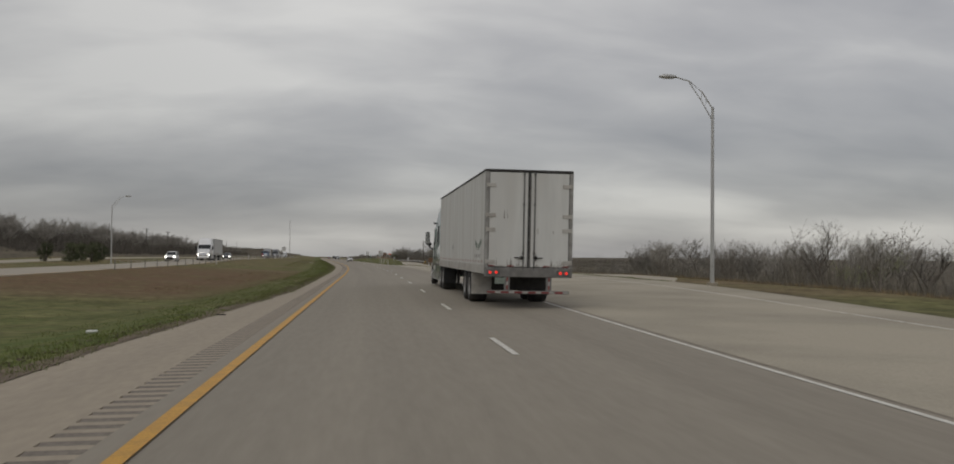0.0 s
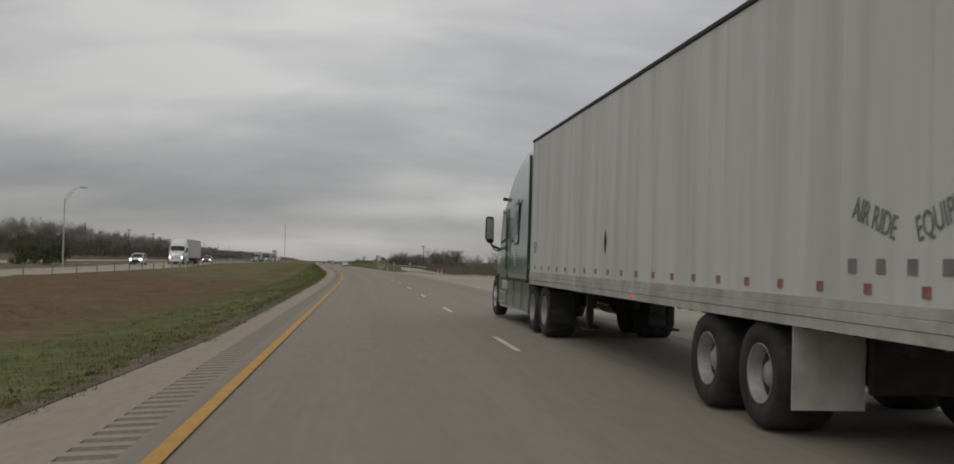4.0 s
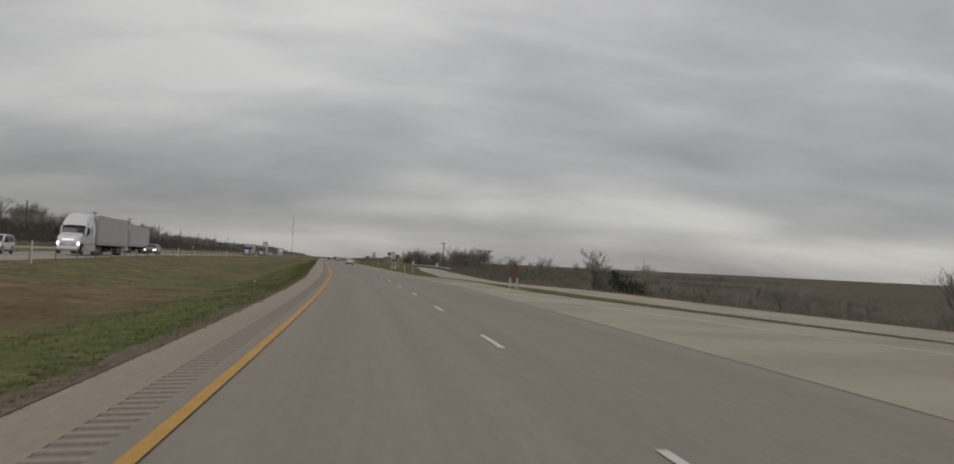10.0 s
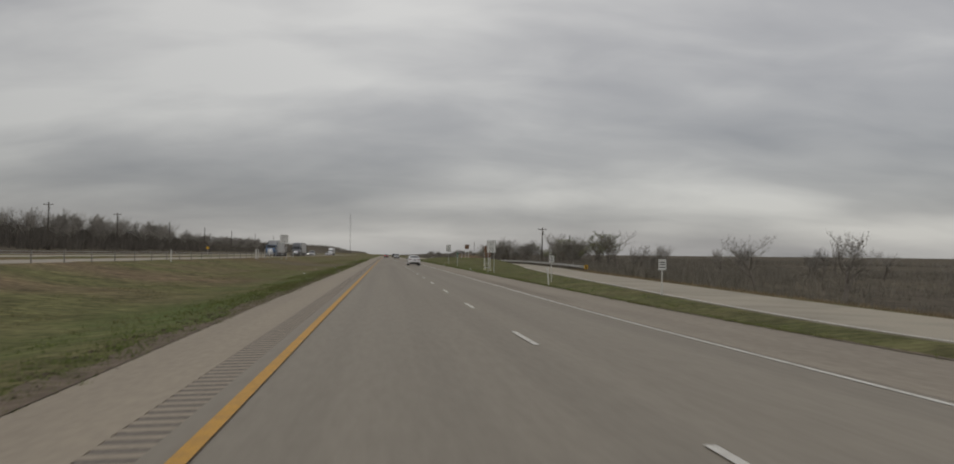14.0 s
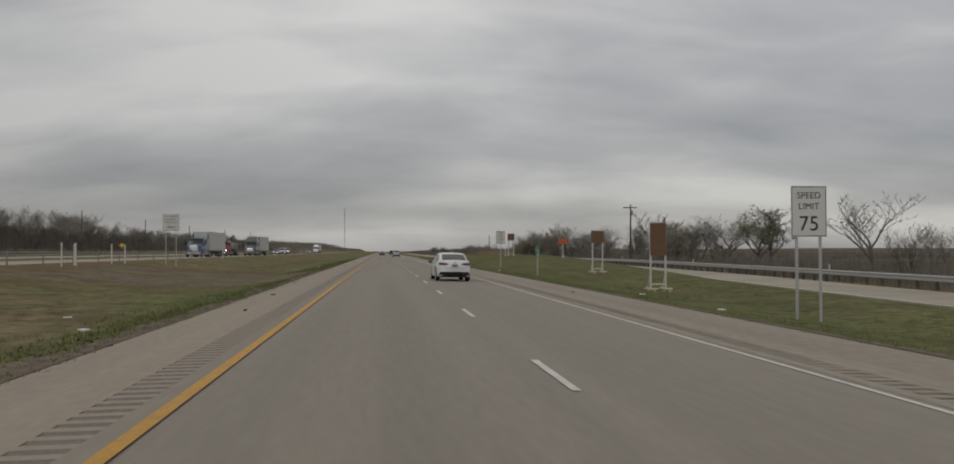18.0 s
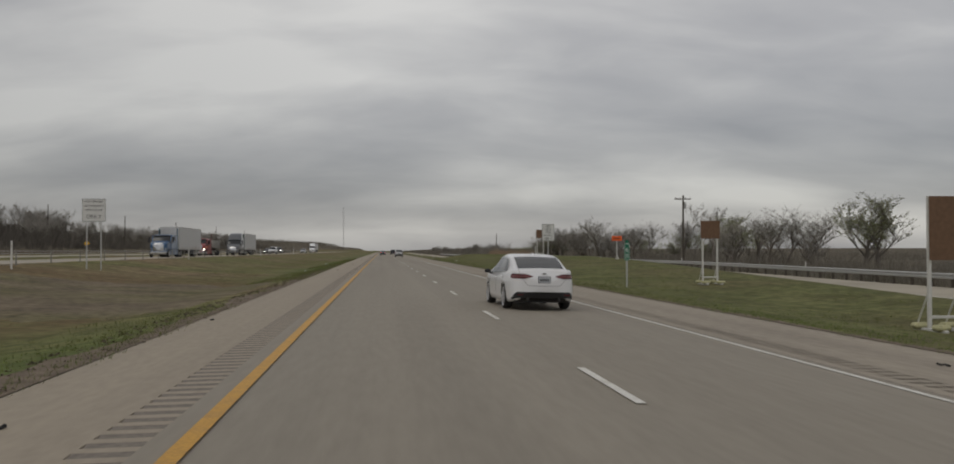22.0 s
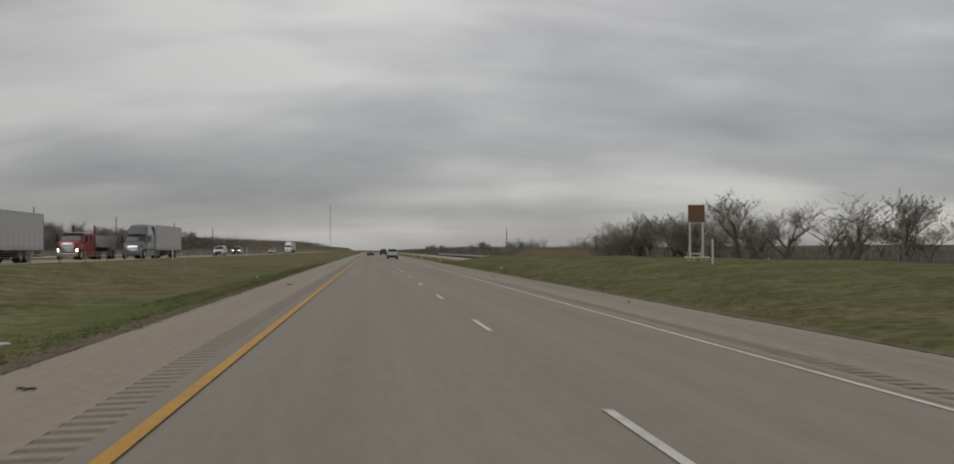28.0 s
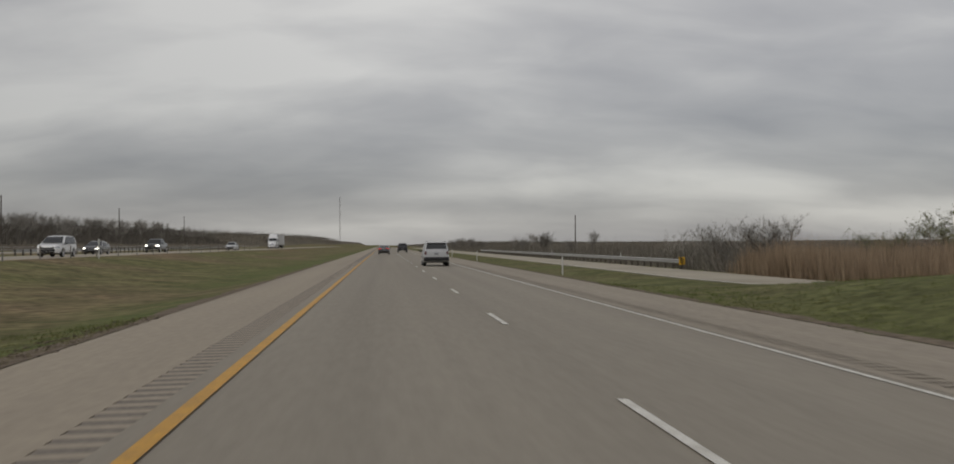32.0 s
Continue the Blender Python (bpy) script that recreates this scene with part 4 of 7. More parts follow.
SUV = dict(L=4.85, W=1.92, wheel=0.37, rear_axle=1.0, front_axle=3.78, bulge=0.03,
           floor=((0, 0.42), (0.2, 0.34), (0.6, 0.26), (4.2, 0.26), (4.85, 0.38)),
           plan=((0, 0.90), (0.05, 0.94), (0.2, 0.97), (0.6, 1.0), (4.0, 1.0), (4.5, 0.95), (4.85, 0.8)),
           deck=((0, 1.08), (0.05, 1.12), (0.5, 1.12), (3.0, 1.05), (3.6, 1.1), (4.4, 1.02), (4.75, 0.9), (4.85, 0.75)),
           belt=((0.02, 1.11), (0.5, 1.11), (3.0, 1.05), (3.8, 1.1)),
           roof=((0.02, 1.12), (0.05, 1.25), (0.18, 1.62), (0.28, 1.71), (0.6, 1.755), (2.2, 1.77), (2.7, 1.7), (3.1, 1.5), (3.65, 1.14), (3.8, 1.105)),
           cabin=(0.02, 3.8), tuck=0.24, rear_lamp=(0.86, 1.09, 0.68), lamp_wrap=0.2, head_lamp=(0.72, 0.92, 0.55), skirt=0.56, doors=(1.2, 2.2, 3.3), sill_mat=BLACK_TRIM,
           pillar=(2.18, 1.3), glass_ends=(0.05, 0.24, 2.75, 3.7), side_glass=(0.38, 3.36), glass_spans=((0.42, 1.15), (1.22, 2.14), (2.22, 3.3)), lamp_span=(0.72, 0.98), lamp_taper=0.01, valance_top=0.6, rise=3.0, front_rise=0.75, mirror=3.15, handles=(1.4, 2.4), plate_z=0.92, tyre=0.25, trim=BLACK_TRIM)
PICKUP = dict(SUV, L=5.7, W=2.0, wheel=0.39, rear_axle=1.25, front_axle=4.7,
              floor=((0, 0.55), (0.4, 0.42), (5.2, 0.42), (5.7, 0.5)),
              plan=((0, 0.95), (0.1, 1.0), (5.0, 1.0), (5.5, 0.95), (5.7, 0.85)),
              deck=((0, 1.25), (1.9, 1.25), (1.95, 1.2), (4.2, 1.2), (5.3, 1.16), (5.6, 1.05), (5.7, 0.95)),
              belt=((1.9, 1.22), (4.4, 1.2)), roof=((1.9, 1.24), (2.0, 1.6), (2.15, 1.84), (2.6, 1.89), (3.4, 1.87), (3.75, 1.75), (4.35, 1.24), (4.4, 1.21)),
              cabin=(1.9, 4.4), rear_lamp=(0.9, 1.2, 0.84), head_lamp=(0.85, 1.02, 0.55), doors=(2.05, 3.0, 4.0), pillar=(2.95, 2.2), glass_ends=(1.95, 2.08, 3.65, 4.33), side_glass=(2.12, 4.2), glass_spans=((2.14, 2.9), (2.98, 4.1)), lamp_span=(0.86, 1.0), valance_top=0.62, mirror=3.95, handles=(2.3, 3.2), plate_z=0.7)

sedan = car("sedan", "clean white four-door saloon with tinted windows driving in the lane", "car", WHITE_PAINT, SEDAN)
bow = bmesh.new()
box(bow, -0.07, 0.07, -0.062, -0.045, 0.965, 0.985, 0.004)
box(bow, -0.03, 0.03, -0.064, -0.045, 0.955, 0.995, 0.004)
part("badge", bow, CHROME, sedan, "small plain chrome badge")
fin = bmesh.new()
extrude_outline(fin, [(1.55, 1.425), (1.62, 1.52), (1.66, 1.525), (1.78, 1.45)], -0.02, 0.02)
part("brake_light", boxed(-0.3, 0.3, 1.18, 1.24, 1.38, 1.396, 0.004), BLACK_TRIM, sedan, "dark high brake light")
part("roof_aerial", fin, WHITE_PAINT, sedan, "white shark-fin aerial")
for sx in (-1, 1):
    part("exhaust_tip", lathe(bmesh.new(), [(0, 0.04), (0.12, 0.04), (0.12, 0.03), (0.02, 0.028)], 12, "Z"), FRAME_DARK, sedan).matrix_basis = Matrix.Translation((sx * 0.42, -0.02, 0.3)) @ Matrix.Rotation(radians(-90), 4, "X")
    part("rear_reflector", boxed(sx * 0.62 - 0.09, sx * 0.62 + 0.09, -0.03, 0.06, 0.40, 0.43, 0.004), RED_LENS, sedan)
for sx in (-1, 1):
    part("boot_seam", tube(bmesh.new(), [(sx * 0.66, 0.6, 1.064), (sx * 0.68, 0.25, 1.085), (sx * 0.66, 0.06, 1.06), (sx * 0.62, -0.03, 0.9), (sx * 0.5, -0.075, 0.74), (sx * 0.42, -0.085, 0.66), (0, -0.092, 0.645)], 0.005, 4), BLACK_TRIM, sedan)
sedan.matrix_basis = stand(321.9, 5.68, 2.1, 0.01, 1.2)

suv = car("suv", "silver-grey boxy sport utility car with dark lower bumper", "car", SILVER_PAINT, SUV)
part("rear_spoiler", boxed(-0.7, 0.7, 0.06, 0.34, 1.70, 1.745, 0.015), SILVER_PAINT, suv)
for sx in (-1, 1):
    bm = bmesh.new()
    tube(bm, [(sx * 0.68, 0.5, 1.76), (sx * 0.68, 0.6, 1.82), (sx * 0.68, 2.2, 1.83), (sx * 0.68, 2.35, 1.77)], 0.018, 6)
    part("roof_rail", bm, BLACK_TRIM, suv)
part("rear_bumper", boxed(-0.9, 0.9, -0.08, 0.12, 0.46, 0.68, 0.03), BLACK_TRIM, suv, "black plastic rear bumper")
suv.matrix_basis = stand(529, 5.6)


def lane_car(s, u, root, turn=0):
    root.matrix_basis = stand(s, u, turn)


lane_car(610, 1.9, car("sedan", "dark grey saloon far ahead in the lane", "car", GREY_PAINT, SEDAN, group="cars far ahead", rear_lit=True))
lane_car(655, 5.7, car("pickup", "dark pickup far ahead on the road", "pickup", BLACK_PAINT, PICKUP, group="cars far ahead"))
lane_car(178, -30.0, car("suv", "white sport utility car coming on the opposite carriageway", "car", WHITE_PAINT, SUV, facing_lit=True, group="oncoming cars"), 180)
lane_car(232, -25.5, car("sedan", "dark saloon coming on the opposite carriageway with lights on", "car", GREY_PAINT, SEDAN, facing_lit=True, group="oncoming cars"), 180)
lane_car(572, -29.8, car("sedan", "dark saloon with lit headlamps on the opposite carriageway", "car", BLACK_PAINT, SEDAN, facing_lit=True, group="oncoming cars"), 180)
lane_car(545, -25.4, car("suv", "white sport utility car on the opposite carriageway", "car", WHITE_PAINT, SUV, group="oncoming cars"), 180)
lane_car(600, -29.6, car("pickup", "black pickup truck on the opposite carriageway", "pickup", BLACK_PAINT, PICKUP, facing_lit=True, group="oncoming cars"), 180)
lane_car(640, -25.4, car("sedan", "grey saloon on the far opposite carriageway", "car", SILVER_PAINT, SEDAN, group="oncoming cars"), 180)


def lettering(text, size, mat, parent, m, name="lettering"):
    cu = bpy.data.curves.new("text", "FONT")
    cu.body, cu.size, cu.align_x, cu.align_y, cu.extrude = text, size, "CENTER", "CENTER", 0.002
    ob = bpy.data.objects.new("text", cu)
    me = bpy.data.meshes.new_from_object(ob)
    bpy.data.objects.remove(ob)
    me.materials.clear()
    me.materials.append(mat)
    o = new(name, me)
    o.parent = parent
    o.matrix_basis = m
    return o


LEFT_FACE = Matrix(((0, 0, -1, 0), (-1, 0, 0, 0), (0, 1, 0, 0), (0, 0, 0, 1)))   # text that faces -x
BACK_FACE = Matrix(((1, 0, 0, 0), (0, 0, -1, 0), (0, 1, 0, 0), (0, 0, 0, 1)))    # text that faces -y


def box_trailer(root, skin_mat, writing=False, lit=False):
    """A 16.15 m box trailer, tail at y = 0."""
    Lt, hw, z0, z1 = 15.85, 1.295, 1.25, 4.06
    part("body", boxed(-hw + 0.02, hw - 0.02, 0.06, Lt - 0.02, z0 - 0.1, z1 - 0.03), FRAME_DARK, root)
    n = 13
    w = (Lt - 0.24) / n
    pm = boxed(-0.011, 0.011, 0.003, w - 0.003, z0, z1 - 0.05, 0.004)
    first = part("side_panel", pm, skin_mat, root)
    first.matrix_basis = Matrix.Translation((-hw + 0.011, 0.12, 0))
    for sx in (-1, 1):
        for i in range(n):
            if sx == -1 and i == 0:
                continue
            same_part("side_panel", first, root, Matrix.Translation((sx * (hw - 0.011), 0.12 + i * w, 0)))
        bm = boxed(sx * hw - 0.022, sx * hw + 0.022, 0.02, Lt, z1 - 0.045, z1 + 0.005, 0.006)
        part("top_rail", bm, FRAME_DARK if writing else TRAILER_ALU, root)
        bm = bmesh.new()
        side = [(0.0, 1.0), (0.012, 1.0), (0.012, 1.085), (0.006, 1.09), (0.02, 1.095), (0.02, 1.165), (0.006, 1.17), (0.012, 1.178), (0.012, 1.255), (0.0, 1.255)]
        ends = [[bm.verts.new((sx * (hw + dx), y, z)) for dx, z in side] for y in (0.02, Lt)]
        for k in range(len(side) - 1):
            bm.faces.new((ends[0][k], ends[0][k + 1], ends[1][k + 1], ends[1][k]))
        for e in ends:
            bm.faces.new(e)
        bmesh.ops.recalc_face_normals(bm, faces=bm.faces)
        part("bottom_rail", bm, TRAILER_ALU, root, "grimy aluminium bottom rail")
        part("corner_post", boxed(sx * (hw - 0.045) - 0.05, sx * (hw - 0.045) + 0.06, -0.03, 0.12, 0.98, z1, 0.012), POST_GREY, root)
        bm = boxed(-0.004, 0.004, -0.05, 0.05, -0.04, 0.04)
        tape = part("reflector", bm, TAPE_FADED if writing else REFLECT_RED, root)
        tape.matrix_basis = Matrix.Translation((sx * (hw + 0.004), 0.6, z0 + 0.1))
        for i in range(1, 22):
            same_part("reflector", tape, root, Matrix.Translation((sx * (hw + 0.004), 0.6 + i * 0.735, z0 + 0.1)))
    part("roof", boxed(-hw, hw, 0.0, Lt, z1 - 0.02, z1 + 0.012, 0.008), TRAILER_ALU, root)
    part("front_wall", boxed(-hw, hw, Lt - 0.02, Lt + 0.02, z0 - 0.2, z1, 0.01), skin_mat, root)
    # tail end
    part("rear_header", boxed(-hw, hw, -0.035, 0.1, z1 - 0.07, z1 + 0.01, 0.01), FRAME_DARK, root)
    part("rear_sill", boxed(-hw, hw, -0.06, 0.12, 0.92, 1.2, 0.012), CORNER_GREY, root, "scuffed metal rear sill")
    for sx in (-1, 1):
        d = part("rear_door", boxed(min(sx * 0.018, sx * (hw - 0.1)), max(sx * 0.018, sx * (hw - 0.1)), -0.025, 0.03, 1.22, z1 - 0.08, 0.008), skin_mat, root, "white trailer door with dirty lower edge")
        for rx in (0.16,):
            bm = bmesh.new()
            tube(bm, [(sx * rx, -0.05, 1.12), (sx * rx, -0.05, z1 - 0.05)], 0.018, 6)
            for z in (1.2, 1.62, 3.05, z1 - 0.12):
                box(bm, sx * rx - 0.03, sx * rx + 0.03, -0.062, -0.02, z - 0.035, z + 0.035, 0.005)
            part("lock_rod", bm, RAIL_DARK, d)
        bm = bmesh.new()
        box(bm, min(sx * 0.12, sx * 0.42), max(sx * 0.12, sx * 0.42), -0.075, -0.05, 1.47, 1.505, 0.008)
        box(bm, sx * 0.22 - 0.03, sx * 0.22 + 0.03, -0.08, -0.02, 1.44, 1.54, 0.008)
        part("door_handle", bm, FRAME_DARK, d, "black lever handle")
        for z in (1.36, 2.3, 2.72, 3.6):
            bm = bmesh.new()
            box(bm, min(sx * (hw - 0.3), sx * (hw - 0.02)), max(sx * (hw - 0.3), sx * (hw - 0.02)), -0.05, -0.02, z - 0.055, z + 0.055, 0.008)
            tube(bm, [(sx * (hw - 0.03), -0.05, z - 0.07), (sx * (hw - 0.03), -0.05, z + 0.07)], 0.02, 6)
            part("hinge", bm, TRAILER_ALU, d)
        rnd = random.Random(40 + sx)
        for k in range(13):
            gx, gw = rnd.uniform(0.08, hw - 0.15), rnd.uniform(0.006, 0.022)
            gz = 1.23 if k < 10 else rnd.choice((2.2, 2.62, 1.4))
            gh = rnd.uniform(0.06, 0.3)
            bm = bmesh.new()
            bm.faces.new([bm.verts.new((sx * gx + dx, -0.0275, z)) for dx, z in ((-gw, gz), (gw * 0.8, gz), (gw * 0.5, gz + gh * 0.6), (0.0, gz + gh), (-gw * 0.6, gz + gh * 0.5))])
            part("grime_streak", bm, GRIME, d)
        for k in range(4):
            gx = 0.14 + k * 0.29
            part("reflector_tape", boxed(min(sx * gx, sx * (gx + 0.2)), max(sx * gx, sx * (gx + 0.2)), -0.029, -0.025, 1.225, 1.262), REFLECT_RED if k % 2 else TAPE_PALE, d)
        part("door_seal", boxed(min(sx * 0.018, sx * 0.05), max(sx * 0.018, sx * 0.05), -0.034, -0.026, 1.22, z1 - 0.08), RAIL_DARK, d)
        part("door_edge", boxed(min(sx * (hw - 0.115), sx * (hw - 0.098)), max(sx * (hw - 0.115), sx * (hw - 0.098)), -0.034, -0.02, 1.22, z1 - 0.08), RAIL_DARK, d)
        lampbox = part("lamp_box", boxed(sx * 1.04 - 0.2, sx * 1.04 + 0.2, -0.07, -0.05, 0.965, 1.135, 0.008), RAIL_DARK, root)
        for dx in (-0.09, 0.09):
            b = part("tail_lamp", lathe(bmesh.new(), [(0.0, 0.044), (0.015, 0.042), (0.022, 0.028), (0.024, 0.001)], 14, "Z"), RED_LIT if lit else RED_LENS, lampbox, "lit round red tail lamp" if lit else "")
            b.matrix_basis = Matrix.Translation((sx * 1.04 + dx, -0.07, 1.05)) @ Matrix.Rotation(radians(90), 4, "X")
        part("mud_flap", boxed(sx * 0.95 - (0.33 if sx < 0 else 0.7), sx * 0.95 + 0.33, 3.3, 3.315, 0.28, 1.0), TRAILER_ALU if sx < 0 else FRAME_DARK, root, "hanging rubber mud flap")
        bm = boxed(sx * 0.62 - 0.08, sx * 0.62 + 0.08, -0.04, 0.04, 0.5, 0.95, 0.008)
        u = part("underrun_post", bm, CORNER_GREY, root)
        for i, z in enumerate((0.62, 0.74, 0.86)):
            part("reflector_tape", boxed(sx * 0.62 - 0.02, sx * 0.62 + 0.02, -0.046, -0.04, z - 0.06, z + 0.055), REFLECT_RED if i % 2 == 0 else TAPE_PALE, u)
    bar = part("underrun_bar", boxed(-1.22, 1.22, -0.06, 0.04, 0.435, 0.525, 0.008), CORNER_GREY, root)
    for i in range(12):
        x = -1.2 + i * 0.2
        part("reflector_tape", boxed(x + (0.0 if i % 2 == 0 else 0.035), x + (0.225 if i % 2 == 0 else 0.19), -0.066, -0.06, 0.45, 0.505), REFLECT_RED if i % 2 == 0 else TAPE_PALE, bar)
    pl = part("number_plate", boxed(-0.98, -0.66, -0.04, -0.03, 0.72, 0.9, 0.004), PLATE_GREEN, root, "pale rear number plate with unreadable marks")
    for i in range(6):
        part("plate_mark", boxed(-0.94 + i * 0.043, -0.922 + i * 0.043, -0.045, -0.04, 0.76, 0.82), GRIME, pl)
    for x in (-0.35, 0, 0.35):
        part("marker_lamp", boxed(x - 0.04, x + 0.04, -0.05, -0.03, 1.06, 1.1, 0.005), RED_LENS, root)
    # running gear
    part("crossmember", boxed(-0.62, 0.62, 3.2, 3.28, 0.42, 1.0, 0.02), FRAME_DARK, root)
    bm = bmesh.new()
    for sx in (-1, 1):
        box(bm, sx * 0.5 - 0.06, sx * 0.5 + 0.06, 2.6, 6.9, 0.82, 1.02, 0.01)
    for y in (2.7, 3.3, 4.65, 6.0, 6.8):
        box(bm, -0.55, 0.55, y - 0.06, y + 0.06, 0.8, 0.98)
    part("bogie_frame", bm, FRAME_DARK, root)
    beam = part("floor_beam", boxed(-1.25, 1.25, 0.35, 0.4, 0.98, 1.08), FRAME_DARK, root)
    for i in range(1, 39):
        same_part("floor_beam", beam, root, Matrix.Translation((0, i * 0.4, 0)))
    for y in (4.0, 5.35):
        part("axle", tube(bmesh.new(), [(-1.0, y, 0.5), (1.0, y, 0.5)], 0.09, 8), FRAME_DARK, root)
    add_wheels(root, [(sx * 1.0, y) for y in (4.0, 5.35) for sx in (-1, 1)], 0.51, 0.56, 0, WHEEL_GREY, 0.56)
    for sx in (-1, 1):
        bm = bmesh.new()
        box(bm, sx * 0.75 - 0.06, sx * 0.75 + 0.06, 12.6, 12.75, 0.45, 1.0, 0.01)
        box(bm, sx * 0.75 - 0.05, sx * 0.75 + 0.05, 12.62, 12.73, 0.33, 0.5)
        box(bm, sx * 0.75 - 0.13, sx * 0.75 + 0.13, 12.5, 12.85, 0.29, 0.33, 0.01)
        part("landing_leg", bm, FRAME_DARK, root)
    part("marker_lamp", boxed(-1.31, -1.285, 8.05, 8.13, 1.02, 1.07), RED_LIT if lit else RED_LENS, root)
    if writing:
        g = WRITING_GREEN
        for word, y, z, turn in (("AIR RIDE", 2.0, 1.86, -17), ("EQUIPPED", 1.12, 1.86, 17)):
            lettering(word, 0.22, g, root, Matrix.Translation((-hw - 0.006, y, z)) @ LEFT_FACE @ Matrix.Rotation(radians(turn), 4, "Z") @ Matrix.Diagonal((0.72, 1.15, 1, 1)))
        lettering("53'", 0.32, SIGN_BACK, root, Matrix.Translation((-hw - 0.006, 15.3, 1.75)) @ LEFT_FACE @ Matrix.Diagonal((0.8, 1, 1, 1)))
        b = bmesh.new()
        extrude_outline(b, [(9.6, 1.62), (9.68, 1.8), (9.6, 1.98), (9.52, 1.8)], -hw - 0.008, -hw - 0.003)
        part("hazard_placard", b, BLACK_TRIM, root, "dark diamond placard holder")
        for y in (1.1, 1.5, 1.9, 2.3):
            part("sticker", boxed(-hw - 0.007, -hw - 0.003, y - 0.06, y + 0.06, 1.46, 1.57), SIGN_BACK, root)


def tractor(root, paint, y0=16.65, lit=False, low=False):
    """A sleeper tractor, its back wall at y0, bumper 5.8 m ahead."""
    y1 = y0 + 0.7
    roof = ((-0.7, 4.06), (0.0, 4.09), (0.9, 4.07), (1.5, 3.95), (2.0, 3.72), (2.45, 3.35), (2.75, 2.97), (2.85, 2.86), (3.1, 2.55), (3.45, 2.08), (3.55, 1.98), (4.3, 1.86), (4.8, 1.68), (5.0, 1.45), (5.1, 1.2))
    if low:
        roof = ((-0.7, 2.9), (0, 2.9), (2.2, 2.95), (2.75, 2.9), (2.85, 2.84), (3.1, 2.55), (3.45, 2.08), (3.55, 2.0), (4.6, 1.95), (4.95, 1.85), (5.1, 1.7))
    wide = ((0, 1.22), (3.0, 1.22), (3.3, 1.2), (3.5, 1.16), (3.9, 1.14), (4.5, 1.12), (4.9, 1.02), (5.1, 0.85))
    floorz = ((0, 1.0), (3.3, 1.0), (3.55, 1.12), (4.75, 1.12), (4.8, 0.6), (5.1, 0.6))
    top_in = ((1.0, 1.0), (2.0, 1.0), (2.8, 0.985), (3.3, 0.93), (3.95, 0.84))

    def ring(y):
        w, zb, zt = interp(wide, y), interp(floorz, y), interp(roof, y)
        if 3.6 < y < 4.75:
            zb = max(1.12 if abs(y - 4.17) > 0.56 else 0.5 + math.sqrt(max(0.0, 0.6 ** 2 - (y - 4.17) ** 2)), 0.62)
        pts = [(w * interp(top_in, zb + (zt - 0.12 - zb) * i / 14), zb + (zt - 0.12 - zb) * i / 14) for i in range(15)]
        e = w * interp(top_in, zt)
        pts += [(e - 0.03, zt - 0.05), (e - 0.1, zt - 0.01), (e * 0.6, zt + 0.03), (e * 0.3, zt + 0.04)]
        full = [(0, zb)] + [(-x, z) for x, z in pts] + [(0, zt + 0.045)] + [(x, z) for x, z in reversed(pts)] + [(0, zb)]
        return [Vector((x, y1 + y, z)) for x, z in full]

    ys = [-0.7 + i * 0.05 for i in range(117)]
    rows = [[Vector((v.x * f, y0 - 0.001, 2.4 + (v.z - 2.4) * f)) for v in ring(-0.7)] for f in (0.02, 0.5)] + [ring(y) for y in ys] + [[Vector((v.x * f, y1 + 5.1 + 0.06 * (1 - f), 0.9 + (v.z - 0.9) * f)) for v in ring(5.1)] for f in (0.8, 0.4, 0.02)]

    def which(c, i, j):
        y = c.y - y1
        if 2.86 < y < 3.44 and c.z > interp(roof, y) - 0.1 and abs(c.x) < 1.05:
            return "windscreen"
        if y > 4.95 and c.z > 0.85 and abs(c.x) < 0.62:
            return "grille"
        if y > 3.5:
            return "bonnet"
        if c.z > 2.95:
            return "roof_fairing"
        if i < 2:
            return "rear_wall"
        return "cab"

    skin(loft_parts(rows, which), {"windscreen": GLASS_DARK, "grille": CHROME, "bonnet": paint, "roof_fairing": paint, "cab": paint, "rear_wall": paint}, root)
    part("bumper", boxed(-1.06, 1.06, y1 + 4.8, y1 + 5.2, 0.38, 0.8, 0.14), CHROME if low else paint, root)
    part("sun_visor", boxed(-1.02, 1.02, y1 + 2.78, y1 + 3.02, 2.74, 2.86, 0.03), BLACK_TRIM, root)
    for sx in (-1, 1):
        x = sx * 1.225

        def flat(name, pts, mat, o0, o1, lab=""):
            b = bmesh.new()
            extrude_outline(b, [(y1 + a, z) for a, z in pts], min(x + sx * o0, x + sx * o1), max(x + sx * o0, x + sx * o1))
            return part(name, b, mat, root, lab)

        d = flat("door", [(2.12, 1.02), (3.22, 1.02), (3.28, 2.0), (2.96, 2.78), (2.2, 2.78), (2.12, 2.65)], paint, -0.03, 0.008)
        flat("door_window_frame", [(2.25, 1.98), (3.16, 1.90), (3.2, 2.02), (2.9, 2.72), (2.28, 2.72)], BLACK_TRIM, 0.0, 0.014)
        flat("door_window", [(2.32, 2.04), (3.08, 1.97), (3.12, 2.04), (2.86, 2.67), (2.34, 2.67)], GLASS_DARK, 0.0, 0.020, "dark cab window")
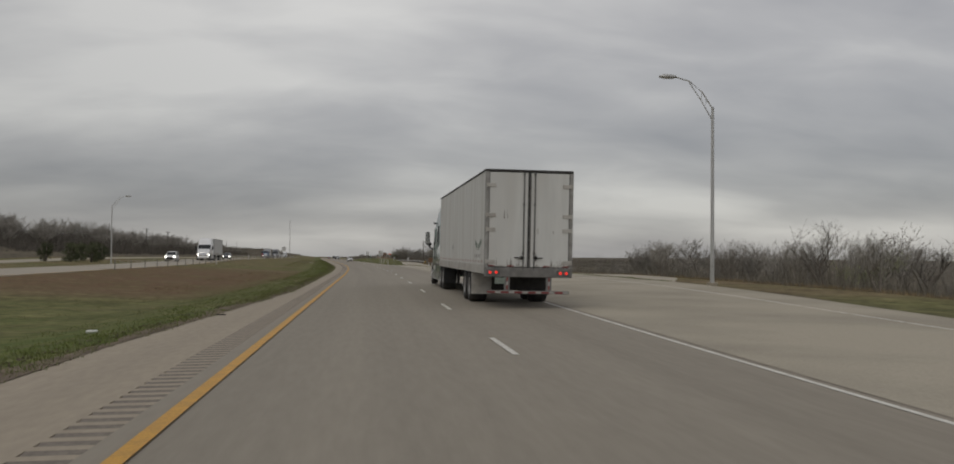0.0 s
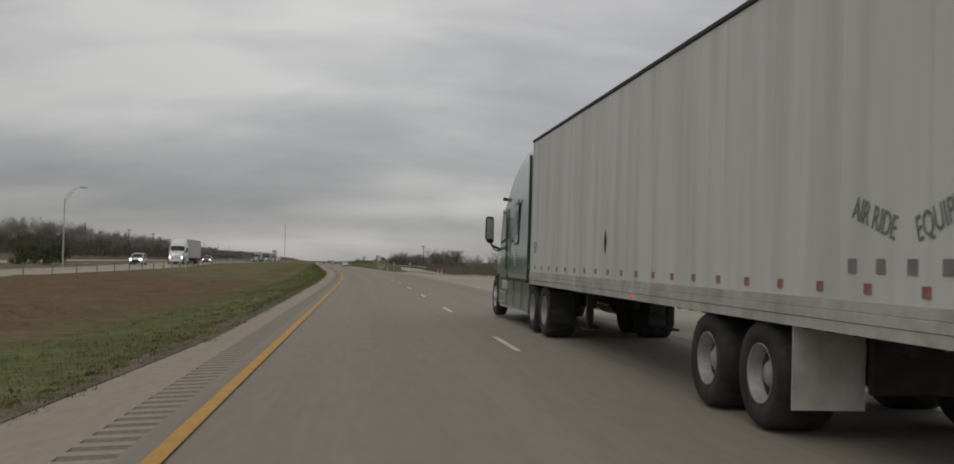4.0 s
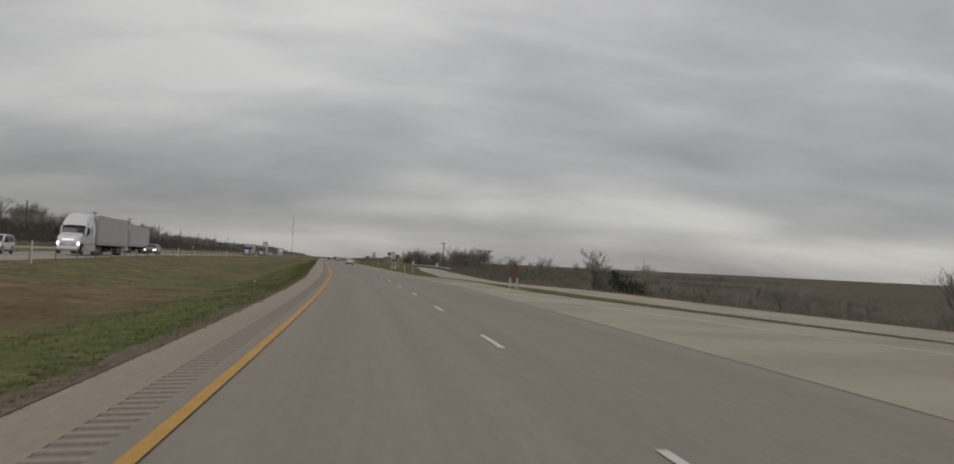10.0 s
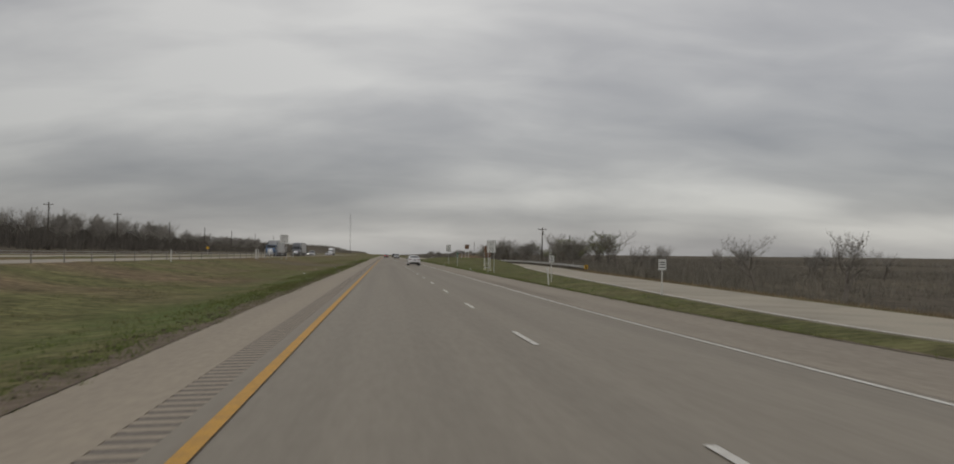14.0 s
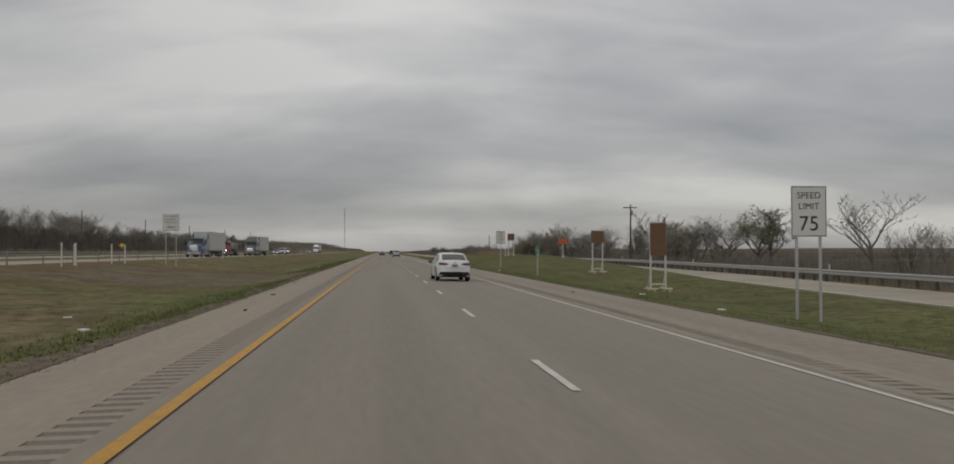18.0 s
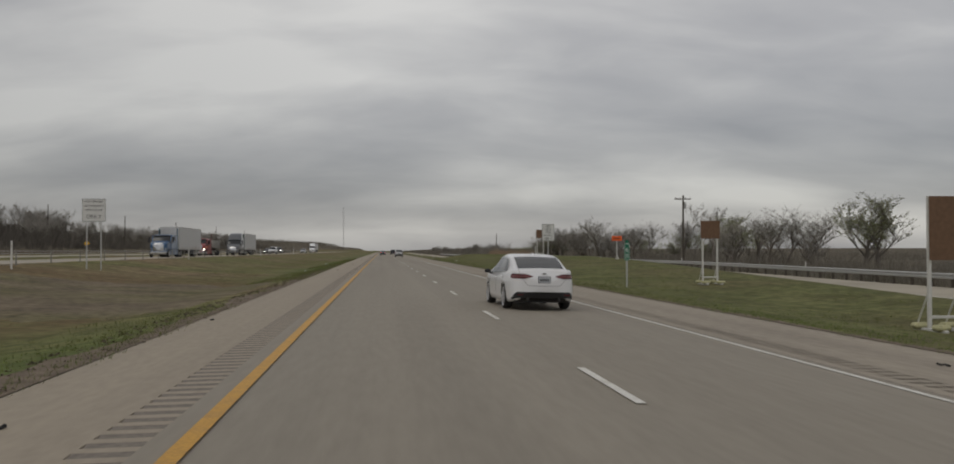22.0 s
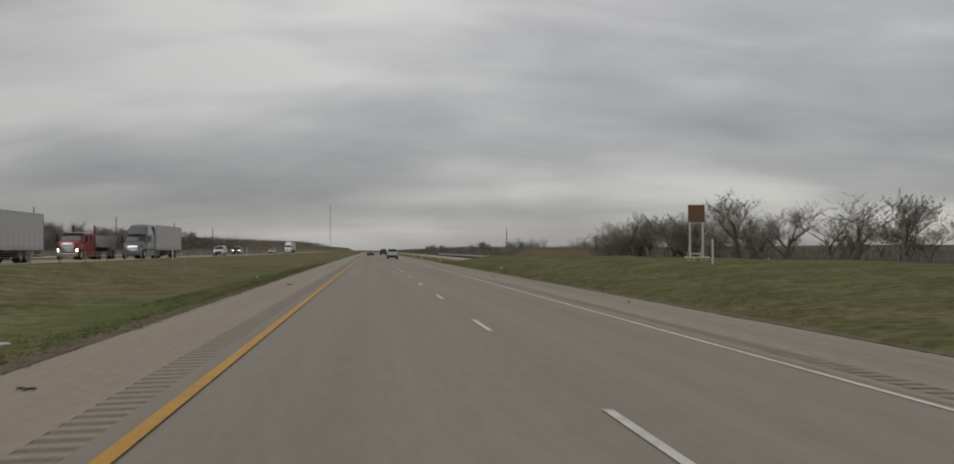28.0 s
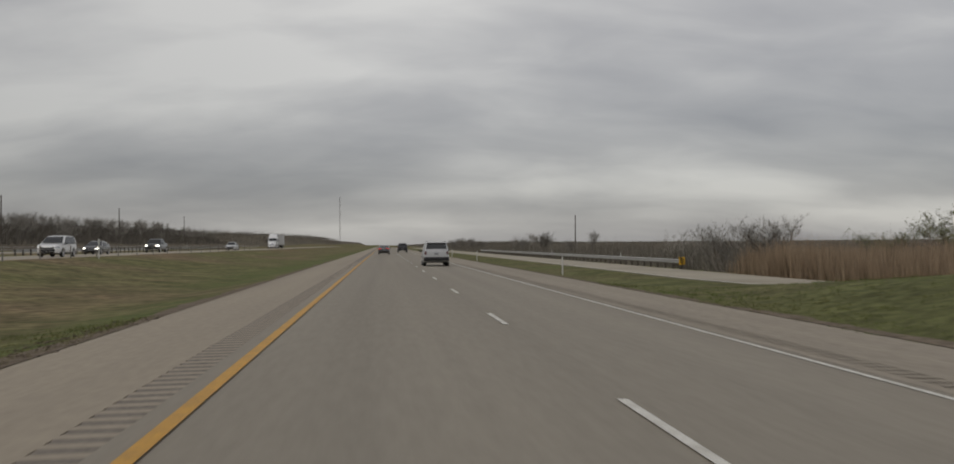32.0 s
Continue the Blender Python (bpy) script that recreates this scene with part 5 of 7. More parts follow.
        flat("sleeper_window_frame", [(0.57, 1.86), (1.07, 1.86), (1.11, 1.95), (1.11, 2.78), (1.05, 2.85), (0.59, 2.85), (0.53, 2.78), (0.53, 1.95)], BLACK_TRIM, -0.02, 0.010)
        flat("sleeper_panel", [(0.60, 1.9), (1.04, 1.9), (1.07, 1.98), (1.07, 2.74), (1.02, 2.81), (0.62, 2.81), (0.57, 2.74), (0.57, 1.98)], paint, -0.02, 0.014)
        flat("sleeper_window", [(0.69, 2.1), (0.95, 2.1), (0.98, 2.15), (0.98, 2.6), (0.95, 2.66), (0.71, 2.66), (0.67, 2.6), (0.67, 2.15)], GLASS_DARK, 0.0, 0.022, "small dark sleeper window")
        flat("cab_extender", [(-1.25, 1.05), (-0.68, 1.05), (-0.68, 3.8), (-1.25, 3.7)], SHADED_GREEN, -0.12, -0.06)
        flat("extender_edge", [(-0.72, 1.05), (-0.65, 1.05), (-0.65, 3.84), (-0.72, 3.84)], paint, -0.05, 0.004)
        s = flat("side_skirt", [(-1.0, 0.36), (3.2, 0.3), (3.45, 0.42), (3.5, 1.0), (-1.0, 1.0)], paint, -0.12, -0.01)
        part("step", boxed(sx * 1.2 - 0.03, sx * 1.2 + 0.03, y1 + 2.3, y1 + 3.2, 0.64, 0.70, 0.015), WHEEL_GREY, root)
        part("step", boxed(sx * 1.2 - 0.04, sx * 1.2 + 0.03, y1 + 2.4, y1 + 3.3, 0.38, 0.44, 0.015), WHEEL_GREY, root)
        flat("belt_line", [(-0.7, 1.0), (3.4, 1.0), (3.4, 1.04), (-0.7, 1.04)], BLACK_TRIM, -0.02, 0.012)
        # door and bonnet mirrors
        bm = bmesh.new()
        mx = sx * 1.52
        box(bm, mx - 0.11, mx + 0.11, y1 + 3.32, y1 + 3.46, 1.98, 2.62, 0.05)
        mir = part("mirror", bm, BLACK_TRIM, root, "tall black door mirror")
        part("mirror_glass", boxed(mx - 0.085, mx + 0.085, y1 + 3.31, y1 + 3.322, 2.03, 2.57), CHROME, mir)
        b2 = tube(bmesh.new(), [(sx * 1.2, y1 + 3.3, 1.75), (sx * 1.42, y1 + 3.4, 1.85), (mx, y1 + 3.4, 2.0)], 0.035, 6)
        part("mirror_arm", b2, BLACK_TRIM, root)
        bm = boxed(sx * 1.33 - 0.1, sx * 1.33 + 0.1, y1 + 4.55, y1 + 4.68, 1.95, 2.12, 0.04)
        part("bonnet_mirror", bm, BLACK_TRIM, root, "black bonnet mirror")
        part("mirror_arm", tube(bmesh.new(), [(sx * 1.06, y1 + 4.3, 1.7), (sx * 1.22, y1 + 4.55, 1.78), (sx * 1.33, y1 + 4.62, 1.97)], 0.022, 6), BLACK_TRIM, root)
        part("marker_lamp", boxed(sx * 1.12 - 0.03, sx * 1.12 + 0.05, y1 + 3.72, y1 + 3.84, 1.52, 1.6, 0.01), AMBER_LIT, root, "lit amber side marker")
        part("headlamp", boxed(sx * 0.86 - 0.16, sx * 0.86 + 0.16, y1 + 4.86, y1 + 5.08, 0.9, 1.2, 0.04), HEAD_LIT if lit else CHROME, root)
        part("air_horn", tube(bmesh.new(), [(sx * 1.1, y1 + 2.55, 3.02), (sx * 1.25, y1 + 2.75, 3.05)], [0.02, 0.05], 8), BLACK_TRIM, root)
        arch = bmesh.new()
        tube(arch, [(sx * 1.14, y1 + 4.17 + 0.6 * math.cos(a), 0.5 + 0.6 * math.sin(a)) for a in [radians(8 + 164 * i / 14) for i in range(15)]], 0.04, 6)
        part("wheel_arch", arch, BLACK_TRIM, root)
        part("fuel_tank", lathe(bmesh.new(), [(0, 0.28), (0.03, 0.31), (1.2, 0.31), (1.23, 0.28)], 16, "X"), CHROME, root).matrix_basis = Matrix.Translation((sx * 0.85, y0 - 0.4, 0.66)) @ Matrix.Rotation(radians(90), 4, "Z")
        part("wheel_quarter_fender", boxed(sx * 1.0 - 0.25, sx * 1.0 + 0.25, y0 - 2.75, y0 - 2.72, 0.3, 0.9), BLACK_TRIM, root)
    bm = bmesh.new()
    for sx in (-1, 1):
        box(bm, sx * 0.42 - 0.05, sx * 0.42 + 0.05, y0 - 3.0, y1 + 4.8, 0.62, 0.9, 0.01)
    box(bm, -0.5, 0.5, y0 - 2.0, y0 - 1.0, 0.9, 1.0, 0.02)
    part("chassis", bm, FRAME_DARK, root)
    add_wheels(root, [(sx * 0.98, y0 + y) for y in (-0.95, -2.25) for sx in (-1, 1)], 0.51, 0.56, 0, WHEEL_GREY, 0.56)
    add_wheels(root, [(sx * 1.06, y1 + 4.17) for sx in (-1, 1)], 0.51, 0.3, 0, ALLOY, 0.56)


# the truck green at half tone, shade of the cab gap put into the colour
SHADED_GREEN = material("dull_dark_green_extender", (0.008, 0.05, 0.036), 0.6)
POST_GREY = material("dull_grey_corner_post", (0.33, 0.325, 0.31), 0.5, 0.2, grain=0.2, scale=5, stain=0.6, stain_scale=2.0, stain_colour=(0.24, 0.23, 0.21))
CORNER_GREY = material("scuffed_grey_steel", (0.20, 0.196, 0.188), 0.55, 0.2, grain=0.25, scale=5, stain=0.6, stain_scale=2.0, stain_colour=(0.15, 0.14, 0.13))
WHEEL_GREY = material("grey_steel_wheel", (0.34, 0.335, 0.33), 0.5, 0.2, grain=0.2, scale=8, stain=0.5, stain_scale=3, stain_colour=(0.18, 0.16, 0.14))
WRITING_GREEN = material("faded_green_lettering", (0.17, 0.22, 0.18), 0.6, grain=0.2, scale=10)
BLUE_TINT_TRAILER = material("clean_white_trailer_panel", (0.58, 0.58, 0.58), 0.5, grain=0.06, scale=6, stain=0.5, stain_scale=0.9, stain_colour=(0.46, 0.45, 0.43), stretch=(1, 1, 0.22))


def semi_truck(label, paint, s, u, turn=0.0, trailer=True, writing=False, lit=False, rear_lit=False, low=False, group="", lean=0.0, pitch=0.0):
    root = thing("semi_truck", label, "truck", group)
    if trailer:
        box_trailer(root, TRAILER_WHITE if writing else BLUE_TINT_TRAILER, writing, rear_lit)
    tractor(root, paint, lit=lit, low=low)
    root.matrix_basis = stand(s, u, turn, lean=lean) @ Matrix.Rotation(radians(pitch), 4, "X")
    return root


green_truck = semi_truck("dark green sleeper tractor pulling a dirty white box trailer", GREEN_PAINT, 26.6, 6.39, 0.43, writing=True, rear_lit=True, lean=0.7, pitch=0.32)
semi_truck("white sleeper tractor with a grey-white box trailer, oncoming", WHITE_PAINT, 182 + 22, -25.4, 180, lit=True, group="oncoming trucks")
semi_truck("white sleeper tractor and white trailer with lit headlamps, oncoming", WHITE_PAINT, 222 + 22, -29.8, 180, lit=True, group="oncoming trucks")
semi_truck("blue sleeper tractor pulling a white box trailer, oncoming", BLUE_PAINT, 425 + 22, -27.0, 180, group="oncoming trucks", low=True)
semi_truck("dark green-grey tractor with a grey box trailer, oncoming", GREY_PAINT, 477 + 22, -25.4, 180, group="oncoming trucks")
semi_truck("white tractor with white trailer far up the opposite carriageway", WHITE_PAINT, 760, -29.5, 180, group="oncoming trucks")


def dump_truck(s, u):
    root = thing("dump_truck", "red tractor hauling a dull metal tipper trailer, oncoming", "truck", "oncoming trucks")
    tractor(root, RED_PAINT, 9.0, lit=True, low=True)
    bm = bmesh.new()
    extrude_outline(bm, [(0.0, 1.25), (8.3, 1.45), (8.6, 2.7), (-0.4, 2.7)], -1.2, 1.2)
    tub = part("tipper_body", bm, TRAILER_ALU, root, "dull metal tipper body")
    for i in range(9):
        for sx in (-1, 1):
            part("body_rib", boxed(sx * 1.23 - 0.04, sx * 1.23 + 0.04, 0.2 + i * 0.95, 0.3 + i * 0.95, 1.45, 2.68, 0.01), TRAILER_ALU, tub)
    part("cover_tarp", tube(bmesh.new(), [(1.1, -0.3, 2.75), (1.1, 8.5, 2.75)], 0.09, 8), FRAME_DARK, root)
    part("chassis_rear", boxed(-0.5, 0.5, 0.2, 8.6, 0.85, 1.3, 0.02), FRAME_DARK, root)
    add_wheels(root, [(sx * 0.98, y) for y in (0.9, 2.2) for sx in (-1, 1)], 0.51, 0.56, 0, WHEEL_GREY, 0.56)
    root.matrix_basis = stand(s, u, 180)


dump_truck(468 + 14, -29.8)


def company_marks(root, y1):
    """Plain marks on the left flank of the green tractor."""
    x0, x1 = -1.236, -1.222
    b = bmesh.new()
    extrude_outline(b, [(y1 + 0.55, 2.92), (y1 + 0.68, 2.92), (y1 + 0.66, 2.74), (y1 + 0.615, 2.68), (y1 + 0.57, 2.74)], x0, x1)
    for word, mat, yy, zz, w, h in (("mark_arm", MARK_PALE, 1.92, 1.93, 0.05, 0.16), ("mark_arm", MARK_PALE, 1.74, 1.93, 0.05, 0.16), ("mark_stem", MARK_PALE, 1.83, 1.79, 0.05, 0.18)):
        part(word, boxed(x0, x1, y1 + yy - w / 2, y1 + yy + w / 2, zz - h / 2, zz + h / 2, 0.003), mat, root)
    part("shield_mark", b, MARK_GREEN, root, "darker green shield mark")
    for k in range(6):
        w = (0.42, 0.36, 0.42, 0.3, 0.38, 0.24)[k]
        part("print_bar", boxed(x0, x1, y1 + 0.95 - w / 2, y1 + 0.95 + w / 2, 1.69 - k * 0.065, 1.72 - k * 0.065), MARK_PALE, root)
    part("tank_cover", boxed(-1.245, -1.2, y1 + 2.0, y1 + 2.75, 0.76, 0.98, 0.02), MARK_SILVER, root, "pale metal tank cover behind the front wheel")
    part("skirt_stripe", boxed(-1.24, -1.225, y1 - 0.95, y1 + 3.15, 0.335, 0.365), MARK_SILVER, root)
    for y in (-0.1, 1.0, 2.05):
        part("panel_seam", boxed(-1.2415, -1.23, y1 + y - 0.006, y1 + y + 0.006, 0.4, 0.99), BLACK_TRIM, root)
    part("door_handle", boxed(-1.255, -1.225, y1 + 2.2, y1 + 2.36, 1.72, 1.78, 0.01), BLACK_TRIM, root)
    part("grab_rail", tube(bmesh.new(), [(-1.23, y1 + 2.05, 1.25), (-1.27, y1 + 2.05, 1.3), (-1.27, y1 + 2.05, 2.3), (-1.23, y1 + 2.05, 2.35)], 0.016, 6), BLACK_TRIM, root)


MARK_PALE = material("pale_print", (0.42, 0.45, 0.42), 0.5, grain=0.2, scale=14)
MARK_GREEN = material("darker_green_print", (0.012, 0.06, 0.042), 0.4)
MARK_SILVER = material("pale_brushed_metal", (0.5, 0.51, 0.5), 0.4, 0.3, grain=0.15, scale=8)
company_marks(green_truck, 17.35)


# ---- signs, posts, rails, poles ----
def panel(name, w, z0, z1, mat, root, y=0.0, border=None):
    p = part(name, boxed(-w / 2, w / 2, y - 0.006, y + 0.006, z0, z1, 0.004), mat, root)
    if border:
        bm = bmesh.new()
        for a, b, c, d in ((-w / 2 + 0.02, w / 2 - 0.02, z1 - 0.04, z1 - 0.022), (-w / 2 + 0.02, w / 2 - 0.02, z0 + 0.022, z0 + 0.04), (-w / 2 + 0.02, -w / 2 + 0.036, z0 + 0.03, z1 - 0.03), (w / 2 - 0.036, w / 2 - 0.02, z0 + 0.03, z1 - 0.03)):
            box(bm, a, b, y - 0.011, y - 0.006, c, d)
        part("border", bm, border, p)
    return p


def post(root, x, h, mat, r=0.04, name="post", y=0.05):
    return part(name, boxed(x - r, x + r, y - r, y + r, -0.4, h, 0.006), mat, root)


def text_sign(name, label, s, u, w, z0, z1, lines, mat=None, ink=None, posts=(-0.3, 0.3), turn=0.0, post_mat=None):
    """lines: (text, size, height)."""
    root = thing(name, label, "road sign")
    for x in posts:
        post(root, x, z1 - 0.1, post_mat or STEEL, 0.035)
    p = panel("sign_panel", w, z0, z1, mat or SIGN_WHITE, root, 0.0, ink or BLACK)
    for text, size, z in lines:
        lettering(text, size, ink or BLACK, p, Matrix.Translation((0, -0.009, z)) @ BACK_FACE)
    root.matrix_basis = stand(s, u, turn)
    return root


text_sign("speed_limit_sign", "white speed limit sign on two steel posts in the grass", 298.7, 14.4, 1.09, 2.45, 3.95, (("SPEED", 0.27, 3.66), ("LIMIT", 0.27, 3.34), ("75", 0.62, 2.82)), posts=(-0.36, 0.36))
text_sign("lane_use_sign", "white lane use sign on a post in the verge", 367, 13.6, 0.92, 2.3, 3.55, (("LEFT", 0.2, 3.36), ("LANE", 0.2, 3.14), ("FOR", 0.2, 2.92), ("PASSING", 0.17, 2.7), ("ONLY", 0.2, 2.48)), posts=(0.0,))
text_sign("crossover_sign", "white crossover sign on posts in the grass median", 362, -17.2, 1.5, 3.1, 4.6, (("FOR OFFICIAL", 0.19, 4.4), ("OR EMERGENCY", 0.17, 4.12), ("VEHICLE USE", 0.19, 3.86), ("ONLY", 0.36, 3.42)), posts=(-0.45, 0.45))
mile = text_sign("mile_marker", "small green mile marker on a thin post", 344, 13.6, 0.28, 1.3, 2.15, (("6", 0.3, 1.82), ("0", 0.3, 1.5)), SIGN_GREEN, SIGN_WHITE, posts=(0.0,))
part("top_plate", boxed(-0.1, 0.1, -0.006, 0.006, 2.17, 2.3, 0.004), SIGN_GREEN, mile)


def route_marker(s, u, h=2.0):
    root = thing("route_marker", "small white route marker on a thin post", "road sign", "route markers")
    post(root, 0, h - 0.05, WHITE_POST, 0.03)
    p = panel("sign_panel", 0.46, h - 0.62, h, SIGN_WHITE, root, 0.0, BLACK)
    for i, z in enumerate((h - 0.17, h - 0.3, h - 0.45)):
        part("print_bar", boxed(-0.14, 0.14, -0.012, -0.006, z - 0.03, z + 0.03), BLACK, p)
    root.matrix_basis = stand(s, u)


route_marker(232, 16.6)
route_marker(262, 15.6, 2.3)


def brown_sign(s, u, w, z0, z1, gap, label):
    root = thing("temporary_sign", label, "road sign", "temporary signs")
    for x in (-gap / 2, gap / 2):
        post(root, x, z1, WHITE_POST, 0.045)
        part("skid", boxed(x - 0.06, x + 0.06, -0.75, 0.75, 0.0, 0.09, 0.01), WHITE_POST, root)
        for y in (-0.5, 0.5):
            bm = boxed(x - 0.22, x + 0.22, y - 0.16, y + 0.16, 0.06, 0.22, 0.06)
            part("sandbag", bm, SANDBAG, root, "pale yellow sandbag")
        part("brace", tube(bmesh.new(), [(x, 0.05, 1.1), (x, 0.7, 0.08)], 0.025, 5), WHITE_POST, root)
    part("cross_rail", boxed(-gap / 2, gap / 2, 0.02, 0.07, 0.35, 0.43, 0.006), WHITE_POST, root)
    panel("sign_panel", w, z0, z1, SIGN_BROWN, root, -0.02)
    root.matrix_basis = stand(s, u)


SANDBAG = material("pale_sandbag", (0.45, 0.43, 0.25), 0.9, grain=0.2, scale=12, bump=0.4)
brown_sign(321, 16.3, 0.86, 1.9, 3.6, 0.8, "tall brown temporary sign panel on white posts with sandbags")
brown_sign(347, 18.9, 1.05, 2.45, 3.4, 0.8, "brown temporary sign panel on white posts with sandbags")
brown_sign(418, 21.4, 1.05, 2.3, 3.35, 0.8, "brown temporary sign panel on white posts in the green verge")
brown_sign(150, 12.9, 0.62, 0.95, 1.65, 0.5, "low dark temporary sign panel on white posts")

orange = thing("work_zone_sign", "small orange work sign on a white stand", "road sign")
post(orange, 0, 1.9, WHITE_POST, 0.035)
for y in (-1, 1):
    part("leg", tube(bmesh.new(), [(0, 0.05, 0.5), (0, y * 0.6, 0.03)], 0.03, 5), WHITE_POST, orange)
p_ = panel("sign_panel", 0.95, 1.75, 2.2, SIGN_ORANGE, orange)
part("print_bar", boxed(-0.3, 0.3, -0.012, -0.006, 1.94, 2.0), BLACK, p_)
orange.matrix_basis = stand(386, 23.4)


def delineator(s, u, h=1.25, lean=0.0):
    root = thing("delineator_post", "thin white delineator post in the grass", "post", "delineator posts")
    part("stake", boxed(-0.05, 0.05, -0.015, 0.015, -0.2, h, 0.006), WHITE_POST, root)
    part("reflector", boxed(-0.035, 0.035, -0.022, -0.016, h - 0.2, h - 0.06), SIGN_WHITE, root)
    root.matrix_basis = stand(s, u, 0, 0, lean)


for s, u, h, lean in ((248, 13.0, 1.3, -5), (410, 19.5, 1.25, 0), (620, 13.2, 1.25, 2), (520, 13.2, 1.2, 0), (575, 13.0, 1.2, 0)):
    delineator(s, u, h, lean)
for i in range(7):
    delineator(150 + i * 64, -19.6, 1.5 if i % 3 == 0 else 1.2)
for s in (338, 341, 350, 352):
    delineator(s, -18.2 - (s % 3) * 0.5, 1.6)


def street_lamp(s, u, side, h=9.4, label="tall grey steel street lamp with a truss arm"):
    root = thing("street_lamp", label, "street lamp", "street lamps")
    part("pole", tube(bmesh.new(), [(0, 0, -0.3), (0, 0, h)], [0.11, 0.075], 10), STEEL, root)
    part("base", boxed(-0.22, 0.22, -0.22, 0.22, -0.1, 0.12, 0.02), CONCRETE, root)
    part("arm", tube(bmesh.new(), [(0, 0, h - 0.1), (side * 0.55, 0, h + 0.75), (side * 1.3, 0, h + 1.35), (side * 2.1, 0, h + 1.55)], 0.035, 6), STEEL, root)
    part("arm_brace", tube(bmesh.new(), [(0, 0, h - 0.75), (side * 0.6, 0, h + 0.3), (side * 1.3, 0, h + 1.3)], 0.028, 6), STEEL, root)
    for f in (0.35, 0.6):
        part("strut", tube(bmesh.new(), [(side * f, 0, h + 0.3 + f * 0.7), (side * f * 1.05, 0, h - 0.1 + f * 0.72)], 0.018, 5), STEEL, root)
    bm = bmesh.new()
    bmesh.ops.create_uvsphere(bm, u_segments=14, v_segments=8, radius=1.0, matrix=Matrix.Translation((side * 2.45, 0, h + 1.55)) @ Matrix.Diagonal((0.5, 0.17, 0.13, 1)))
    part("lamp_head", bm, STEEL, root, "grey cobra lamp head", True)
    root.matrix_basis = stand(s, u)


street_lamp(48, 19.8, -1)
street_lamp(160, -37.0, 1)


def guard_rail(s0, s1, uf, label, marker=None):
    root = thing("guard_rail", label, "guard rail")
    prof = [(-0.0, 0.16), (0.08, 0.13), (0.08, 0.06), (0.0, 0.02), (0.0, -0.02), (0.08, -0.06), (0.08, -0.13), (0.0, -0.16)]
    bm = bmesh.new()
    prev = None
    n = max(2, int((s1 - s0) / 4))
    for i in range(n + 1):
        s = s0 + (s1 - s0) * i / n
        row = []
        for dx, dz in prof:
            q = spot(s, uf(s) - dx)
            q.z = height(s, uf(s)) + 0.62 + dz
            row.append(bm.verts.new(q))
        if prev:
            for k in range(len(prof) - 1):
                bm.faces.new((prev[k], prev[k + 1], row[k + 1], row[k]))
        prev = row
    part("rail", bm, STEEL, root, "corrugated galvanised rail")
    pm = None
    for i in range(int((s1 - s0) / 2.2) + 1):
        s = s0 + 0.2 + i * 2.2
        m = stand(s, uf(s) + 0.08)
        if pm is None:
            pm = part("post", boxed(-0.07, 0.07, -0.07, 0.07, -0.3, 0.76, 0.006), POLE_WOOD, root)
            pm.matrix_basis = m
        else:
            same_part("post", pm, root, m)
    for i in range(4):
        s = s0 + (s1 - s0) * (i + 0.5) / 4
        part("reflector_post", boxed(-0.04, 0.04, -0.02, 0.02, 0.7, 1.15), WHITE_POST, root).matrix_basis = stand(s, uf(s))
    if marker is not None:
        q = part("end_marker", boxed(-0.24, 0.24, -0.02, 0.02, 0.35, 0.95, 0.006), SIGN_YELLOW, root, "yellow and black striped end marker")
        q.matrix_basis = stand(marker - 0.15, uf(marker))
        for k in range(3):
            part("stripe", boxed(-0.3, 0.3, -0.028, -0.021, -0.05, 0.05, 0.0, Matrix.Translation((0, 0, 0.48 + k * 0.17)) @ Matrix.Rotation(radians(35), 4, "Y") @ Matrix.Diagonal((0.6, 1, 1, 1))), BLACK, q)
    return root


guard_rail(316, 452, lambda s: front_u(s) + 7.4, "long galvanised guard rail beyond the frontage road", 316)
guard_rail(533, 690, lambda s: front_u(s) + 6.9, "galvanised guard rail along the far frontage road", 533)
guard_rail(560, 700, lambda s: -35.2, "galvanised guard rail behind the opposite carriageway")


def cable_barrier(s0, s1, u):
    root = thing("cable_barrier", "low cable barrier with thin weathered posts along the median", "barrier")
    pm = None
    for i in range(int((s1 - s0) / 6.4)):
        m = stand(s0 + i * 6.4, u)
        if pm is None:
            pm = part("post", boxed(-0.04, 0.04, -0.04, 0.04, -0.2, 0.92, 0.006), POST_WEATHERED, root)
            pm.matrix_basis = m
        else:
            same_part("post", pm, root, m)
    for z in (0.5, 0.66, 0.82):
        part("cable", tube(bmesh.new(), [spot(s0 + (s1 - s0) * k / 60, u, z) for k in range(61)], 0.014, 4), STEEL, root)


cable_barrier(90, 640, -20.9)


